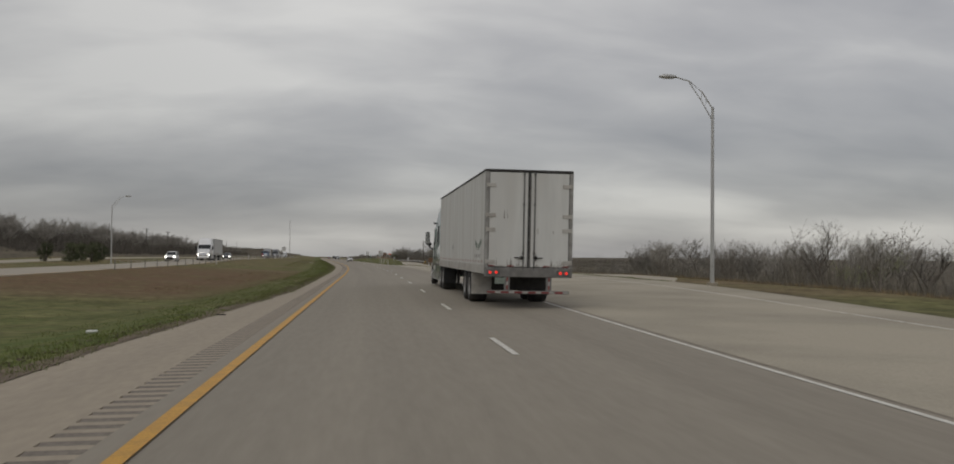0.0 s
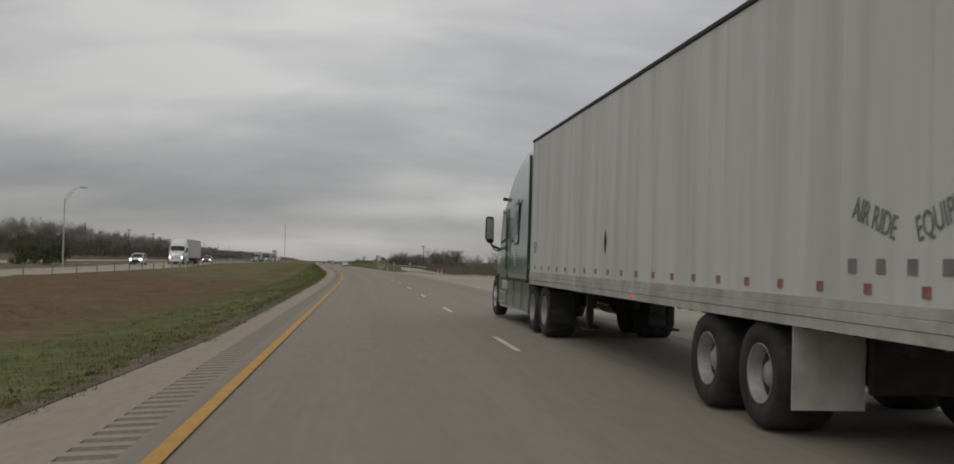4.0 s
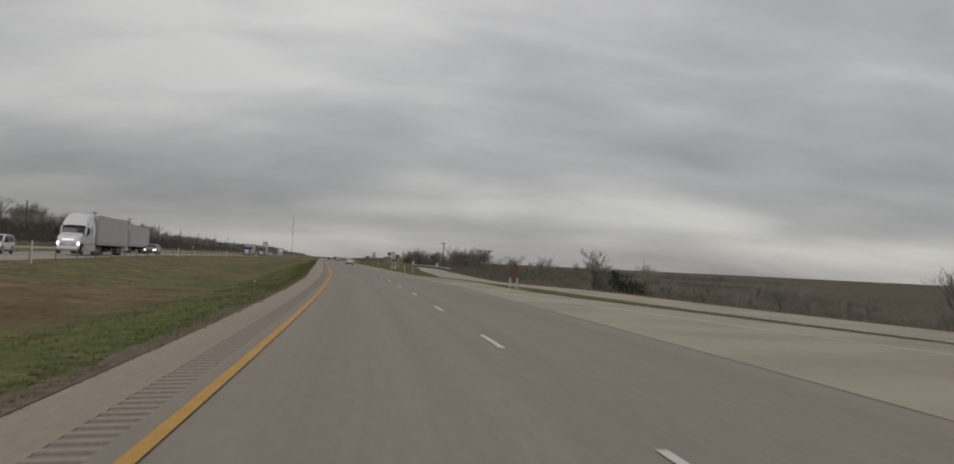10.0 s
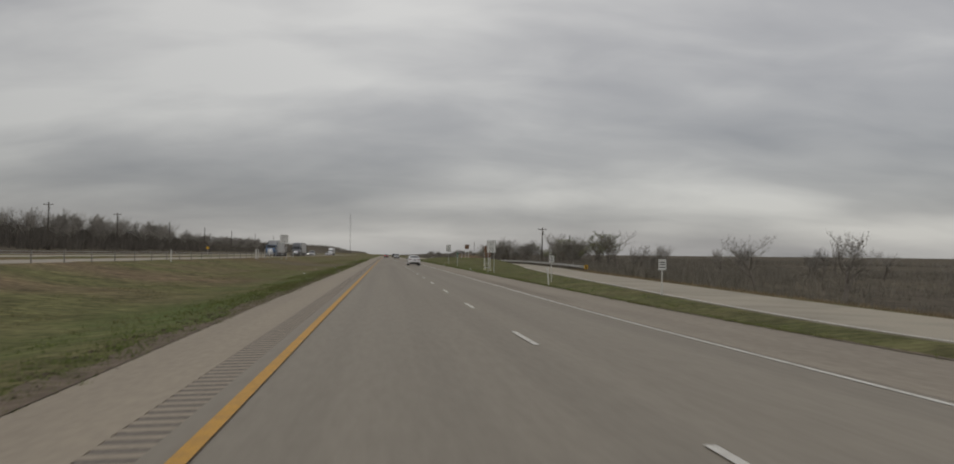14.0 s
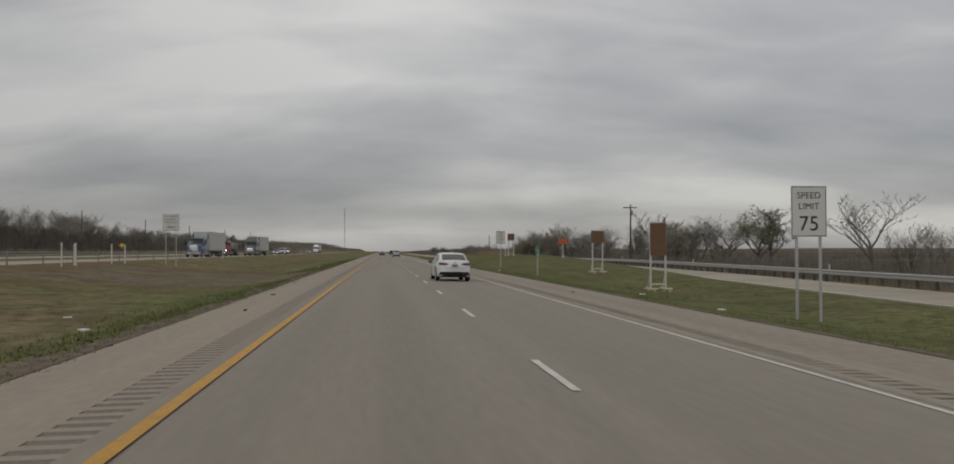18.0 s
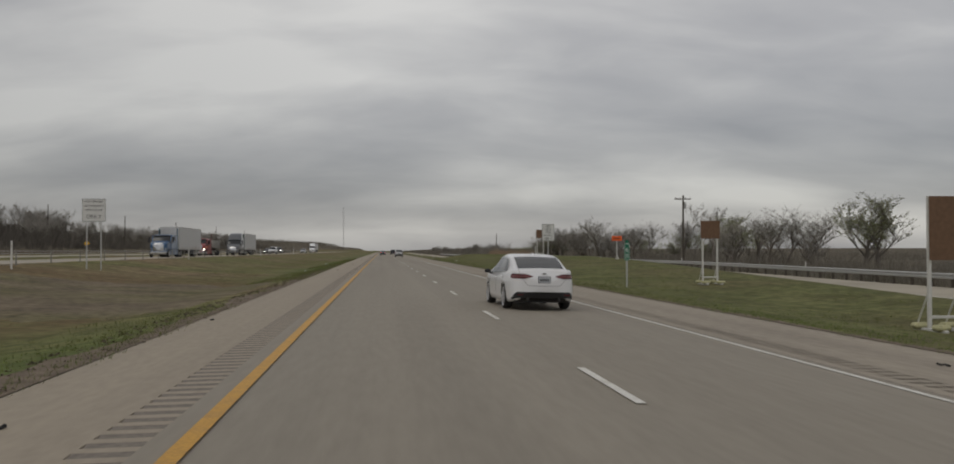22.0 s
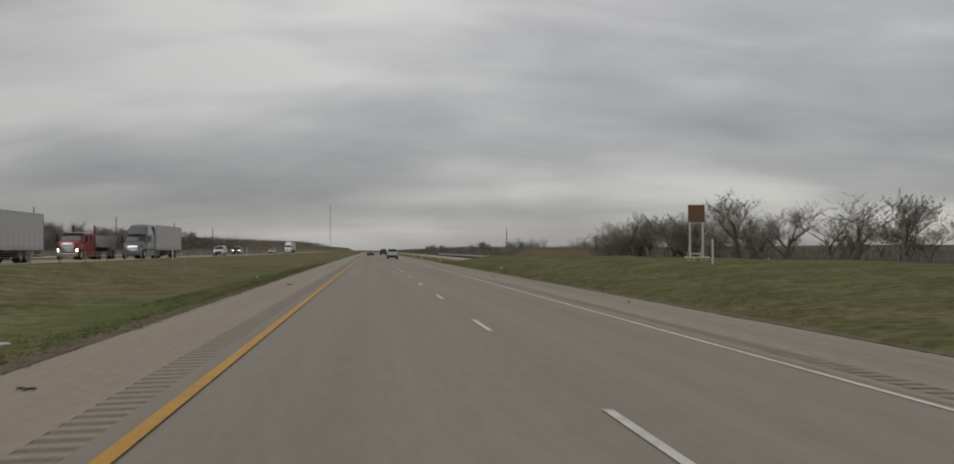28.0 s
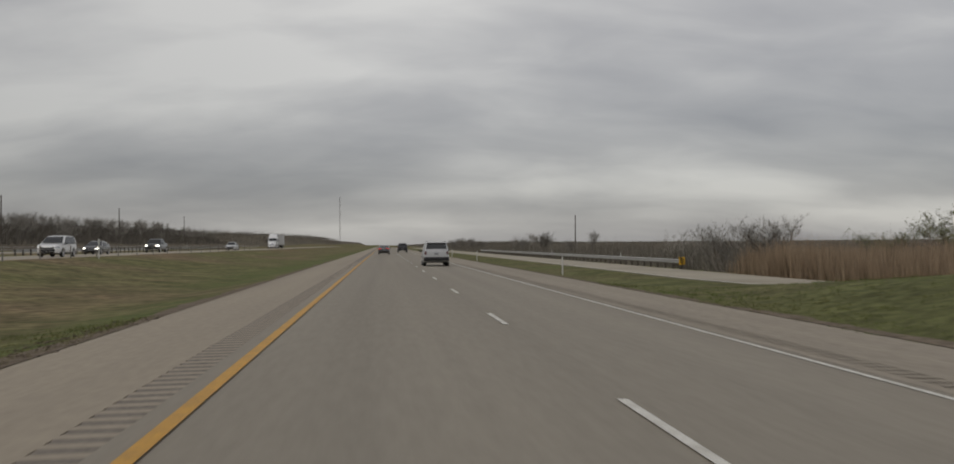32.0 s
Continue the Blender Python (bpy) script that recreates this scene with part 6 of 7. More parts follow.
def utility_pole(s, u, h=9.0, arms=True):
    root = thing("utility_pole", "dark weathered wooden utility pole with crossarm" if arms else "dark weathered wooden pole", "utility pole", "utility poles")
    part("pole", tube(bmesh.new(), [(0, 0, -0.5), (0.05, 0, h)], [0.17, 0.11], 8), POLE_WOOD, root)
    if arms:
        part("crossarm", boxed(-1.1, 1.1, -0.06, 0.06, h - 0.55, h - 0.42, 0.01), POLE_WOOD, root)
        for x in (-0.95, -0.35, 0.35, 0.95):
            part("insulator", tube(bmesh.new(), [(x, 0, h - 0.44), (x, 0, h - 0.24)], [0.05, 0.035], 6), SIGN_BACK, root)
        part("transformer", tube(bmesh.new(), [(0.3, 0, h - 1.7), (0.3, 0, h - 0.9)], 0.16, 8), STEEL, root)
    root.matrix_basis = stand(s, u)


for s, u, h, arms in ((419, 40.2, 9.5, True), (434, 50, 8.0, False), (690, 48, 9.5, False)):
    utility_pole(s, u, h, arms)
for s, h, arms in ((400, 9.5, True), (455, 9.5, True), (520, 9.0, False), (585, 9.0, False), (655, 9.0, False), (740, 9.5, False), (830, 9.5, False), (330, 9.0, False)):
    utility_pole(s, -72, h, arms)


def radio_mast(s, u, h):
    root = thing("radio_mast", "slender grey lattice radio mast far off", "mast")
    for k in range(3):
        a = k * math.tau / 3
        part("mast_leg", tube(bmesh.new(), [(0.7 * math.cos(a), 0.7 * math.sin(a), 0), (0.7 * math.cos(a), 0.7 * math.sin(a), h)], 0.16, 5), SIGN_BACK, root)
    for i in range(10):
        part("mast_ring", boxed(-0.7, 0.7, -0.7, 0.7, h * (i + 1) / 10 - 0.15, h * (i + 1) / 10), SIGN_BACK, root)
    root.matrix_basis = stand(s, u)


radio_mast(1790, -56, 66)

yellow_warn = thing("warning_sign", "small yellow diamond warning sign on a post", "road sign")
post(yellow_warn, 0, 2.2, STEEL, 0.03)
part("sign_panel", boxed(-0.38, 0.38, -0.006, 0.006, -0.38, 0.38, 0.004, Matrix.Translation((0, 0, 2.2)) @ Matrix.Rotation(radians(45), 4, "Y")), SIGN_YELLOW, yellow_warn)
yellow_warn.matrix_basis = stand(480, -52)


# ---- trees and brush ----
def grow(bms, rnd, p, d, length, r, level, top, twigs=10, reach=0.6):
    """One limb with its branches; bms: trunk mesh, crown mesh."""
    n = 4 if level < 2 else 3
    pts, rad = [p.copy()], [r]
    q, v = p.copy(), d.copy()
    for i in range(n):
        v = (v + Vector((rnd.uniform(-1, 1), rnd.uniform(-1, 1), rnd.uniform(-0.4, 0.7))) * (0.16 + 0.07 * level)).normalized()
        q = q + v * (length / n)
        pts.append(q.copy())
        rad.append(r * (1 - 0.62 * (i + 1) / n))
    tube(bms[0 if level < 2 else 1], pts, rad, (7, 5, 3, 3, 3)[level], cap=False)
    if level >= top:
        bm = bms[1]
        for k in range(twigs):
            b = pts[rnd.randint(1, n)]
            t = (v + Vector((rnd.uniform(-1, 1), rnd.uniform(-1, 1), rnd.uniform(-0.4, 1.1))) * 1.0).normalized()
            side = t.orthogonal().normalized() * 0.009
            e = b + t * rnd.uniform(0.3, 1.0) * reach
            bm.faces.new((bm.verts.new(b - side), bm.verts.new(b + side), bm.verts.new(e)))
            if len(bms) > 2:
                for _ in range(3):
                    c = b.lerp(e, rnd.uniform(0.2, 1.0))
                    o = Vector((rnd.uniform(-1, 1), rnd.uniform(-1, 1), rnd.uniform(-1, 1))) * 0.07
                    o2 = Vector((rnd.uniform(-1, 1), rnd.uniform(-1, 1), rnd.uniform(-1, 1))) * 0.07
                    bms[2].faces.new((bms[2].verts.new(c), bms[2].verts.new(c + o), bms[2].verts.new(c + o2)))
        return
    kids = (5, 5, 4, 3)[level]
    for k in range(kids):
        f = 0.35 + 0.65 * (k + rnd.random()) / kids
        i = min(n - 1, int(f * n))
        b = pts[i].lerp(pts[i + 1], f * n - i)
        a = rnd.uniform(0, math.tau)
        out = Vector((math.cos(a), math.sin(a), rnd.uniform(0.3, 1.05)))
        nd = (v * 0.55 + out * (0.85 if level < 2 else 0.75)).normalized()
        grow(bms, rnd, b, nd, length * rnd.uniform(0.55, 0.8), r * rnd.uniform(0.33, 0.46), level + 1, top, twigs, reach)


def tree_kind(seed, leafy=False, stems=1, top=3, twigs=None, reach=0.6):
    rnd = random.Random(seed)
    bms = [bmesh.new(), bmesh.new()] + ([bmesh.new()] if leafy else [])
    for k in range(stems):
        a = rnd.uniform(0, math.tau)
        lean = 0.12 if stems == 1 else 0.5
        grow(bms, rnd, Vector((rnd.uniform(-0.2, 0.2), rnd.uniform(-0.2, 0.2), -0.2)), Vector((math.cos(a) * lean, math.sin(a) * lean, 1)).normalized(), rnd.uniform(2.6, 3.4) if stems == 1 else rnd.uniform(2.2, 2.8), 0.19 if stems == 1 else 0.11, 0, top, twigs or (18, 10, 7)[stems - 1], reach)
    zmax = max(v.co.z for v in bms[1].verts)
    for b in bms:
        bmesh.ops.scale(b, vec=(1 / zmax,) * 3, verts=b.verts)
    return bms


KINDS = []
for seed, leafy, stems in ((1, False, 1), (2, False, 2), (3, False, 1), (4, True, 2), (5, False, 3), (6, True, 1), (7, False, 2), (8, False, 1)):
    bms = tree_kind(seed, leafy, stems)
    root = thing("tree", "bare winter tree with grey spreading branches" if not leafy else "sparse tree just coming into pale green leaf", "tree", "roadside trees")
    part("trunk", bms[0], BARK, root, "", True)
    part("crown", bms[1], TWIG, root, "fine bare twigs")
    if leafy:
        part("leaves", bms[2], NEW_LEAF, root, "pale green new leaves")
    KINDS.append(root)

planted = [0]


def plant(kind, s, u, h, spread=1.0):
    """The first tree of a kind is placed itself, the others are copies."""
    rnd = random.Random(planted[0] * 7 + 3)
    planted[0] += 1
    m = Matrix.Translation(spot(s, u, -0.05)) @ Matrix.Rotation(rnd.uniform(0, math.tau), 4, "Z") @ Matrix.Diagonal((h * spread * rnd.uniform(0.95, 1.2), h * spread * rnd.uniform(0.95, 1.2), h, 1))
    root = KINDS[kind]
    if "used" not in root:
        root["used"] = 1
        root.matrix_basis = m
    else:
        c = copy_thing(root, Matrix())
        c.matrix_basis = m


# single trees by the road
ROADSIDE = ((0, 196, 38, 6.2), (4, 193, 43.5, 4.2), (2, 272, 37.5, 6.0), (7, 257, 39.5, 6.4), (1, 305, 36, 4.2), (2, 347, 42, 7.6), (4, 351, 47, 5.2), (6, 356, 53, 5.5), (0, 437, 46, 7.8), (3, 447, 50, 7.2), (5, 441, 54, 6.4), (2, 417, 43.5, 8.8), (0, 411, 47, 7.6), (7, 398, 43, 6.6), (1, 383, 42, 5.8))
MIDDLE = ((5, 175, 25.6, 5.0), (3, 177.5, 27.2, 3.9), (1, 430, 49, 5.6), (7, 470, 47, 7.0), (0, 130, 36, 5.2), (4, 142, 42, 4.4), (2, 112, 40, 5.0), (4, 84, 33, 4.4), (6, 70, 31, 4.0), (1, 95, 38, 4.6))
BY_RAMP = ((4, 52, 28, 4.3), (6, 60, 30, 4.0), (1, 44, 27, 3.6), (4, 66, 27.5, 3.3), (3, 57, 33, 4.5), (0, 74, 34, 4.8), (6, 84, 28, 3.6), (1, 92, 30, 4.0), (4, 78, 26.5, 3.0), (7, 38, 30, 4.2), (0, 62, 36, 5.0), (2, 50, 34, 4.8), (7, 70, 40, 5.2), (0, 47, 31, 4.5))
for stretch in (ROADSIDE, MIDDLE, BY_RAMP):
    for kind, s, u, h in stretch:
        plant(kind, s, u, h)
rt = random.Random(11)
# tree line right of the frontage road
for i in range(40):
    s = 384 + i * 5.2 + rt.uniform(-3, 3)
    if 495 < s < 600:
        continue
    plant(rt.choice((0, 1, 2, 3, 6, 7, 3, 5)), s, front_u(s) + rt.uniform(12, 30), rt.uniform(5.6, 8.6) * (1 - 0.22 * smooth(430, 460, s)), spread=1.25)
# grove behind the berm
for i in range(18):
    s = 452 + rt.uniform(0, 38)
    plant(rt.choice((0, 1, 2, 3, 7, 7)), s, front_u(s) + rt.uniform(11, 18), rt.uniform(5.2, 7.0) * (1 - 0.2 * smooth(470, 488, s)), spread=1.4)
plant(0, 448, 35.5, 8.0, spread=1.3)
for kind, s, u, h in ((5, 515, 37, 5.2), (3, 519, 34.5, 4.4), (5, 509, 40, 4.8), (3, 512, 36, 4.2), (0, 524, 28.6, 4.6), (1, 528, 29.0, 4.3), (7, 527, 30.8, 4.8), (4, 532, 28.0, 4.0), (2, 536, 29.5, 4.2), (4, 541, 27.6, 3.7)):
    plant(kind, s, u, h, spread=1.3)
# scattered scrub trees in the low ground to the right
for i in range(40):
    s = rt.uniform(60, 330)
    plant(rt.choice((0, 1, 2, 4, 6, 7)), s, front_u(s) + rt.uniform(16, 75), rt.uniform(2.6, 4.6))
for i in range(26):
    s = rt.uniform(50, 150)
    plant(rt.choice((0, 1, 2, 7, 6)), s, front_u(s) + rt.uniform(18, 60), rt.uniform(5.2, 7.8))
# woods beyond the left frontage
grove = []
for i in range(330):
    s = 60 + i * 2.5 + rt.uniform(-4, 4)
    h = rt.uniform(6.2, 8.8) * (0.44 + 0.56 * smooth(200, 262, s)) * (1 - 0.32 * smooth(540, 620, s))
    m = Matrix.Translation(spot(s, -70 - rt.uniform(0, 34), -0.05)) @ Matrix.Rotation(rt.uniform(0, math.tau), 4, "Z") @ Matrix.Diagonal((h * 1.1, h * 1.1, h, 1))
    grove.append((rt.randrange(6), m))


THIN = []
for seed in range(21, 27):
    pair = []
    for bm in tree_kind(seed, False, 1 + seed % 2, 2, 30, 1.0):
        me = bpy.data.meshes.new("thin_tree")
        bm.to_mesh(me)
        bm.free()
        pair.append(me)
    THIN.append(pair)


def woods(name, label, trees, piece, mat):
    """Many trees nobody could count, joined into one mesh; piece: 0 trunks, 1 crowns."""
    cos, polys, base = [], [], 0
    for kind, m in trees:
        me = THIN[kind][piece]
        n = len(me.vertices)
        co = np.empty(n * 3, dtype=np.float32)
        me.vertices.foreach_get("co", co)
        a = np.array(m, dtype=np.float32)
        cos.append(co.reshape(-1, 3) @ a[:3, :3].T + a[:3, 3])
        me.calc_loop_triangles()
        tri = np.empty(len(me.loop_triangles) * 3, dtype=np.int32)
        me.loop_triangles.foreach_get("vertices", tri)
        polys.append(tri + base)
        base += n
    v, f = np.concatenate(cos), np.concatenate(polys)
    me = bpy.data.meshes.new(name)
    me.vertices.add(len(v))
    me.vertices.foreach_set("co", v.ravel())
    me.loops.add(len(f))
    me.loops.foreach_set("vertex_index", f)
    me.polygons.add(len(f) // 3)
    me.polygons.foreach_set("loop_start", np.arange(0, len(f), 3, dtype=np.int32))
    me.update(calc_edges=True)
    me.materials.append(mat)
    return tagged(new(name, me), label, "woods", kind="stuff")


woods("woods", "bare grey winter woods beyond the opposite carriageway", grove, 1, TWIG)
woods("woods_trunks", "grey trunks and limbs of the bare winter woods", grove, 0, BARK)
for pair in THIN:
    for me in pair:
        bpy.data.meshes.remove(me)
for i in range(22):
    s = 640 + i * 16
    plant(rt.choice((0, 1, 4, 6)), s, front_u(s) + rt.uniform(12, 30), rt.uniform(4, 6.5))


def blades(name, spots, mat, label, category):
    """Many thin blades or twigs in one mesh. spots: (point, height, spread, count, width, splay)."""
    rnd = np.random.RandomState(len(spots))
    total = sum(c for _, _, _, c, _, _ in spots)
    base = np.repeat(np.array([tuple(p) for p, *_ in spots]), [c for *_, c, _, _ in spots], axis=0)
    h = np.repeat([a[1] for a in spots], [a[3] for a in spots])
    sp = np.repeat([a[2] for a in spots], [a[3] for a in spots])
    w = np.repeat([a[4] for a in spots], [a[3] for a in spots])
    fl = np.repeat([a[5] for a in spots], [a[3] for a in spots])
    ang, rad = rnd.rand(total) * math.tau, np.sqrt(rnd.rand(total))
    off = np.stack([np.cos(ang) * rad, np.sin(ang) * rad, np.zeros(total)], 1) * sp[:, None]
    a2 = ang + rnd.normal(0, 0.9, total)
    tilt = np.abs(rnd.normal(0, 1, total)) * fl
    hh = h * (0.45 + 0.6 * rnd.rand(total)) * (1 - 0.35 * rad)
    tip = base + off + np.stack([np.cos(a2) * np.sin(tilt), np.sin(a2) * np.sin(tilt), np.cos(tilt)], 1) * hh[:, None]
    a3 = rnd.rand(total) * math.tau
    wide = np.stack([np.cos(a3), np.sin(a3), np.zeros(total)], 1) * (w * 0.5)[:, None]
    v = np.empty((total * 3, 3), dtype=np.float32)
    v[0::3], v[1::3], v[2::3] = base + off - wide, base + off + wide, tip
    me = bpy.data.meshes.new(name)
    me.vertices.add(total * 3)
    me.vertices.foreach_set("co", v.ravel())
    me.loops.add(total * 3)
    me.loops.foreach_set("vertex_index", np.arange(total * 3, dtype=np.int32))
    me.polygons.add(total)
    me.polygons.foreach_set("loop_start", np.arange(0, total * 3, 3, dtype=np.int32))
    me.update(calc_edges=True)
    me.materials.append(mat)
    return tagged(new(name, me), label, category, kind="stuff")


rb = random.Random(5)
# brush along and beyond the right frontage road
clumps = []
for i in range(6600):
    s = rb.uniform(-20, 700)
    f = rb.random() ** 1.6
    u = front_u(s) + 10.5 + f * 75
    if (395 < s < 430 and u < front_u(s) + 16) or (497 < s < 528 and u < 40):
        continue
    h = rb.uniform(0.7, 2.0) * (1.15 if s < 110 else 1.0 + 0.8 * smooth(120, 170, s) * (1 - f) * (1 - smooth(300, 340, s))) * (0.85 + 0.7 * noise.noise((s * 0.06, u * 0.06, 0)))
    clumps.append((spot(s, u, -0.1), h, h * 0.75, 34, 0.05, 0.55))
blades("brush", clumps, BRUSH, "dense grey-brown winter brush beside the frontage road", "brush")
clumps = []
for i in range(1300):
    s = rb.uniform(18, 125)
    u = max(front_u(s), 19) + 9 + rb.random() ** 1.2 * 24
    h = rb.uniform(1.5, 3.6) * (0.85 + 0.7 * noise.noise((s * 0.08, u * 0.08, 15.0)))
    clumps.append((spot(s, u, -0.1), h, h * 0.75, 44, 0.05, 0.55))
blades("ramp_thicket", clumps, BRUSH, "dense grey-green thicket behind the ramp", "brush")
clumps = []
for i in range(1500):
    s = rb.uniform(335, 560)
    u = front_u(s) + 10.5 + rb.random() ** 1.3 * 20
    if 498 < s < 526:
        continue
    h = rb.uniform(1.6, 3.4) * (0.8 + 0.6 * noise.noise((s * 0.07, u * 0.07, 11.0))) * (1 - 0.35 * smooth(430, 460, s))
    clumps.append((spot(s, u, -0.1), h, h * 0.7, 40, 0.06, 0.5))
blades("thicket", clumps, BRUSH, "dense grey thicket under the roadside trees", "brush")
clumps = []
for i in range(9500):
    s = rb.uniform(-20, 900)
    u = -66 - rb.random() ** 1.3 * 60
    h = rb.uniform(2.6, 7.0) * (0.42 + 0.58 * smooth(200, 262, s)) * (1 - 0.38 * smooth(540, 620, s)) * (0.85 + 0.3 * noise.noise((s * 0.03, u * 0.03, 2.0)))
    clumps.append((spot(s, u, -0.1), h, h * 0.6, 34, 0.15, 0.42))
blades("brush_left", clumps, BRUSH_DARK, "dense grey-brown winter woods floor beyond the opposite carriageway", "brush")
clumps = []
for i in range(7000):
    s = 530 + 1650 * rb.random() ** 1.4
    side = rb.random() < 0.5
    u = (front_u(s) + 12 + rb.random() ** 1.5 * 200) if side else (-68 - rb.random() ** 1.5 * 220)
    h = rb.uniform(1.8, 4.6) * (1.0 if side else 1.35)
    clumps.append((spot(s, u, -0.2), h, h, 22, 0.16, 0.5))
blades("far_scrub", clumps, BRUSH, "far grey scrub towards the horizon", "brush")
clumps = []
for i in range(1300):
    s = rb.uniform(498, 526)
    u = 26.6 + rb.random() * 9
    tall = 0.8 + 0.5 * noise.noise((s * 0.15, u * 0.15, 6.0)) + 0.25 * smooth(0, 4, min(s - 498, 526 - s))
    clumps.append((spot(s, u), rb.uniform(2.0, 3.3) * max(0.4, tall), 0.6, 34, 0.045, 0.2))
blades("reeds", clumps, REED, "tall dry tan reeds in a dense stand", "reeds")

# dry grass strip between the frontage road and the brush
tufts = []
for i in range(9000):
    s = rb.uniform(-20, 330)
    u = front_u(s) + 6.7 + rb.random() * 5.0
    tufts.append((spot(s, u, -0.02), rb.uniform(0.15, 0.45), 0.22, 8, 0.025, 0.45))
blades("dry_grass", tufts, DRY_GRASS, "dry tan grass strip beside the frontage road", "grass")

# dark leafy trees beyond the opposite carriageway and beside the frontage road
for k, (s, u, h) in enumerate(((178, -44, 3.6), (184, -47, 3.5), (172, -46, 3.3), (190, -50, 3.9), (196, -46, 3.5), (205, -49, 3.8), (168, -49, 3.5), (173, 27.6, 4.0), (171.5, 29, 3.3))):
    rnd = random.Random(70 + k)
    bms = [bmesh.new(), bmesh.new()]
    root = thing("tree", "dense dark green evergreen tree with a rounded crown", "tree", "evergreen trees")
    for j in range(4):
        a = j * 1.6 + rnd.random()
        tube(bms[0], [(0, 0, -0.2), (0.3 * math.cos(a), 0.3 * math.sin(a), h * 0.3), (h * 0.25 * math.cos(a), h * 0.25 * math.sin(a), h * 0.72)], [0.14, 0.1, 0.03], 6)
    for c in range(26):
        a, rr, zz = rnd.uniform(0, math.tau), rnd.uniform(0.1, 0.42) * h, rnd.uniform(0.08, 0.82)
        mid = Vector((math.cos(a) * rr * (1.15 - zz * 0.7), math.sin(a) * rr * (1.15 - zz * 0.7), zz * h))
        for q in range(70):
            o = Vector((rnd.gauss(0, 1), rnd.gauss(0, 1), rnd.gauss(0, 0.8))) * h * 0.075
            e1 = Vector((rnd.uniform(-1, 1), rnd.uniform(-1, 1), rnd.uniform(-1, 1))) * 0.2
            e2 = Vector((rnd.uniform(-1, 1), rnd.uniform(-1, 1), rnd.uniform(-1, 1))) * 0.2
            bms[1].faces.new([bms[1].verts.new(mid + o + e) for e in (Vector(), e1, e2)])
    part("trunk", bms[0], BARK, root, "", True)
    part("crown", bms[1], EVERGREEN, root, "dense dark green leaves")
    root.matrix_basis = stand(s, u)

# grass by the pavement edges
tufts, weeds = [], []
for i in range(34000):
    s = rb.uniform(-8, 480)
    u = pave_l(s) - 0.05 - rb.random() ** 2.0 * 9.0
    g = 0.6 + 0.6 * noise.noise((s * 0.2, u * 0.5, 1.0))
    if (324 < s < 350 and g < 0.85) or g < 0.25:
        continue
    (weeds if plant_cover(s, u)[0] > 0.3 + 0.4 * rb.random() else tufts).append((spot(s, u, -0.02), rb.uniform(0.05, 0.15) * (0.6 + g), 0.16, 7, 0.016, 0.8))
blades("dry_weeds", weeds, BLADES_RED, "dry reddish-brown weeds in the grass median", "grass")
blades("grass_left", tufts, BLADES, "short rough winter grass along the inner shoulder", "grass")
tufts = []
for i in range(20000):
    s = rb.uniform(50, 500)
    u = pave_r(s) + 0.15 + rb.random() ** 1.7 * max(0.5, min(11, front_u(s) - pave_r(s) - 0.8))
    g = 0.6 + 0.6 * noise.noise((s * 0.2, u * 0.5, 4.0))
    if g < 0.2:
        continue
    tufts.append((spot(s, u, -0.02), rb.uniform(0.05, 0.15) * (0.6 + g), 0.15, 7, 0.014, 0.5))
blades("grass_right", tufts, BLADES_GREEN, "short green grass in the outer verge", "grass")

# taller green clumps in patches close to the inner shoulder
tufts = []
for i in range(16000):
    s = rb.uniform(-6, 480)
    u = pave_l(s) - 0.25 - rb.random() ** 1.4 * 3.2
    g = noise.noise((s * 0.11, u * 0.45, 9.0)) + 0.4 * noise.noise((s * 0.5, u * 0.9, 2.0))
    if g < 0.02 or 300 < s < 345:
        continue
    tufts.append((spot(s, u, -0.02), rb.uniform(0.06, 0.16) * (0.8 + 1.4 * g), 0.14, 9, 0.02, 0.7))
blades("green_clumps", tufts, BLADES_GREEN, "clumps of fresh green weeds along the inner shoulder", "grass")

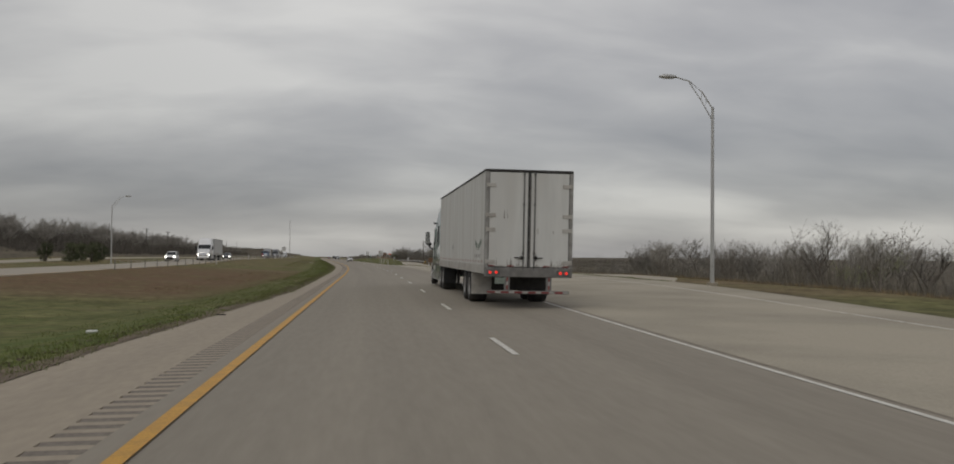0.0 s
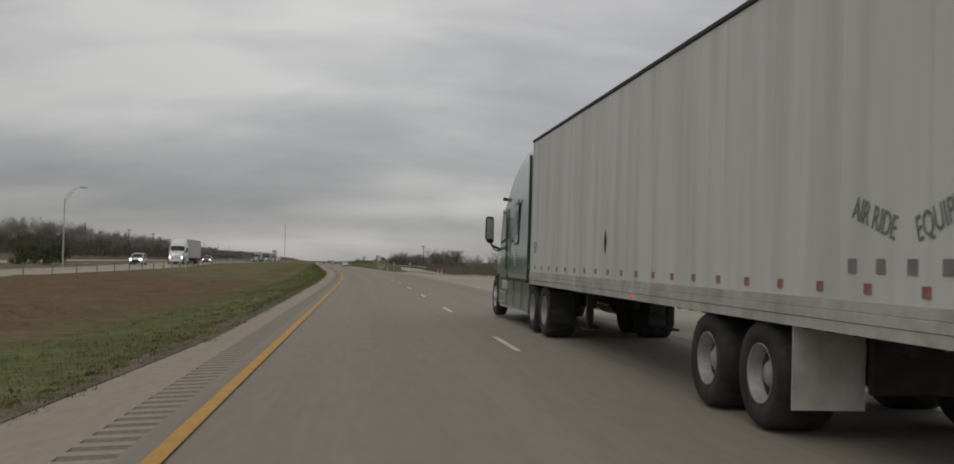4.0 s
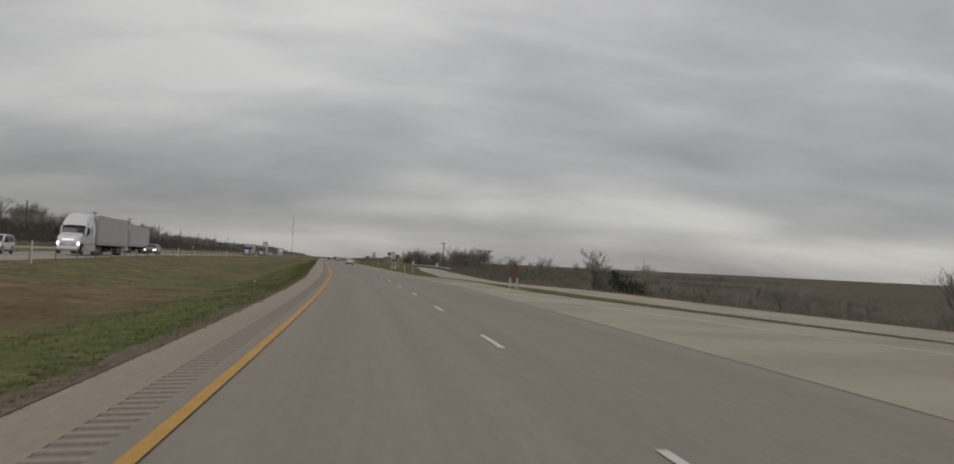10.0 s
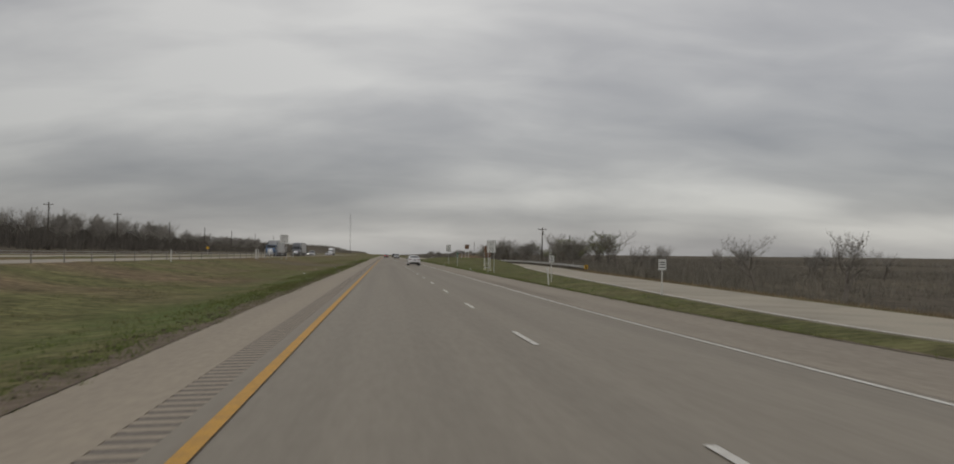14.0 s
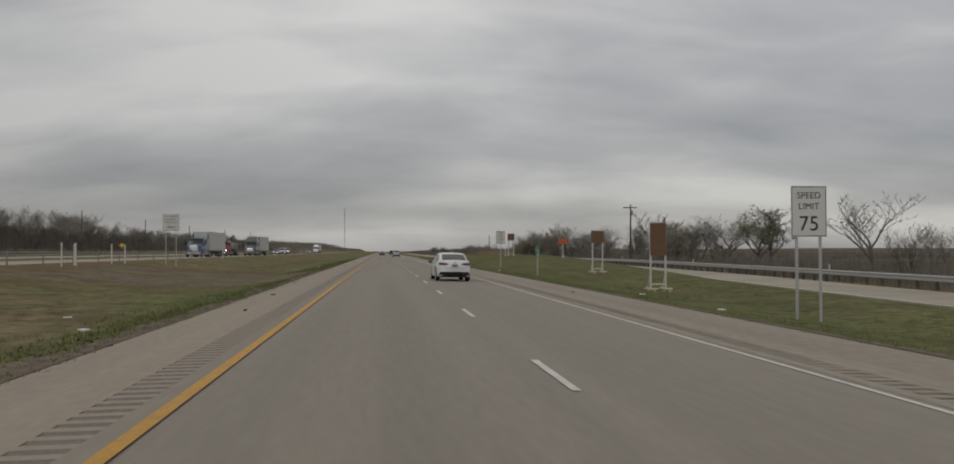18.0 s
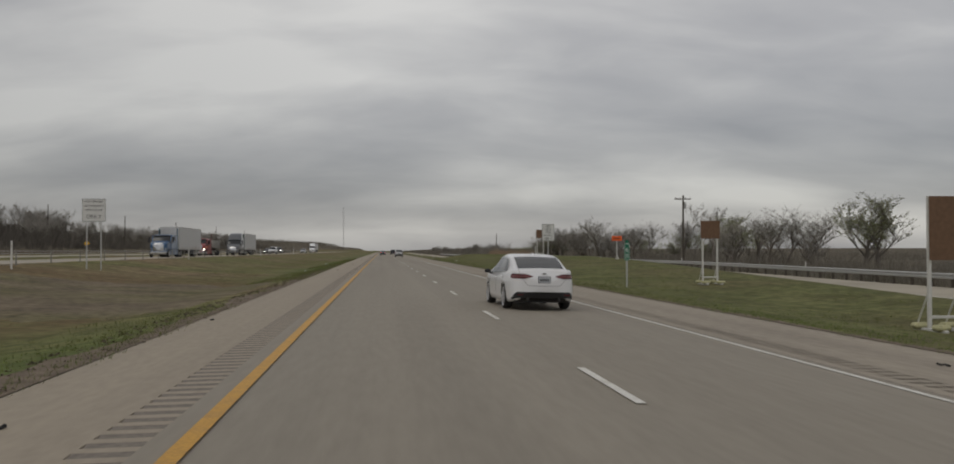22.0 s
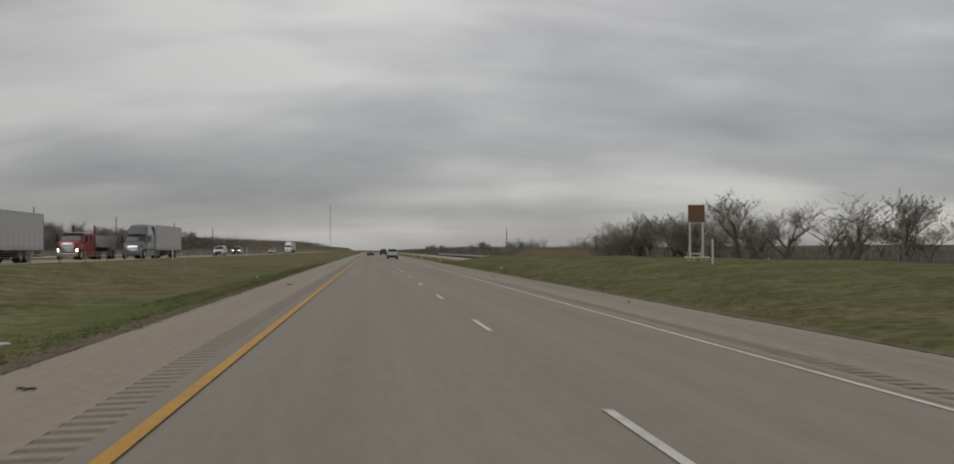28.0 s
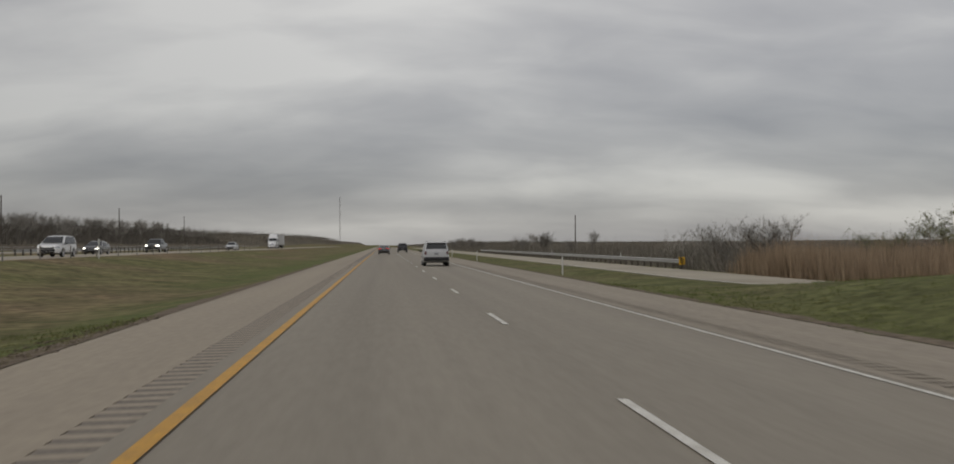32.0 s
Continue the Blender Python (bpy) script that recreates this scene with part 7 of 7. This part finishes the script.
# crumbled dirt along the inner pavement edge
tufts = []
for i in range(7000):
    s = rb.uniform(-6, 480)
    creep = noise.noise((s * 0.35, 5.0, 8.0)) + 0.5 * noise.noise((s * 1.3, 5.0, 3.0))
    u = pave_l(s) + 0.22 * creep - rb.random() ** 1.3 * 0.9
    tufts.append((spot(s, u, -0.005), rb.uniform(0.02, 0.075), 0.09, 5, 0.085, 1.0))
blades("dirt_clods", tufts, CLOD, "crumbled dirt and clods along the inner pavement edge", "dirt")

# ragged grass that creeps over the pavement edges
for name, sign, edge, s0, s1 in (("edge_grass_left", -1, pave_l, -8, 470), ("edge_grass_right", 1, pave_r, 60, 500)):
    tufts = []
    for i in range(9000):
        s = rb.uniform(s0, s1)
        creep = 0.5 * noise.noise((s * 0.35, sign * 3.0, 8.0)) + 0.25 * noise.noise((s * 1.7, sign * 3.0, 1.0))
        u = edge(s) + sign * (rb.random() ** 1.5 * 1.9 - 0.08 + creep * 0.5)
        if 324 < s < 349 and sign < 0 and creep < 0.1:
            continue
        tufts.append((spot(s, u, -0.01), rb.uniform(0.04, 0.12) * (1.2 + creep), 0.12, 9, 0.016, 1.0))
    blades(name, tufts, BLADES_GREEN, "low green tufts creeping over the pavement edge", "grass")

# litter on the shoulders
for i, (s, u) in enumerate(((24, -2.0), (63, -1.6), (118, -1.9), (163, -2.2), (296, -1.5), (305, -1.8), (318, -2.2), (372, -1.9), (404, -1.7), (446, -1.6), (288, -2.9), (310, 9.6), (421, 9.4), (452, 9.8), (391, 9.9))):
    rnd = random.Random(i)
    root = thing("tyre_scrap", "torn black tyre scrap lying on the shoulder", "debris", "tyre scraps")
    bm = bmesh.new()
    pts = [(k * 0.06 - 0.12, rnd.uniform(-0.03, 0.03), 0.012 + 0.018 * abs(math.sin(k * 1.3 + i))) for k in range(5)]
    for a, b in zip(pts, pts[1:]):
        tube(bm, [a, b], [0.014 + rnd.random() * 0.008, 0.012], 5)
    part("tread_strip", bm, RUBBER, root)
    root.matrix_basis = stand(s, u, rnd.uniform(0, 360))
for i, (s, u) in enumerate(((20, -4.1), (150, -5), (270, -6), (292, -4.2), (300, -7), (380, -5), (430, -6), (300, 12.2), (312, 13), (355, 12), (440, 12.5))):
    root = thing("litter", "small pale scrap of litter in the grass", "litter", "litter")
    bm = boxed(-0.12, 0.12, -0.08, 0.08, 0.0, 0.06, 0.02)
    part("scrap", bm, SIGN_WHITE, root)
    root.matrix_basis = stand(s, u, i * 47)
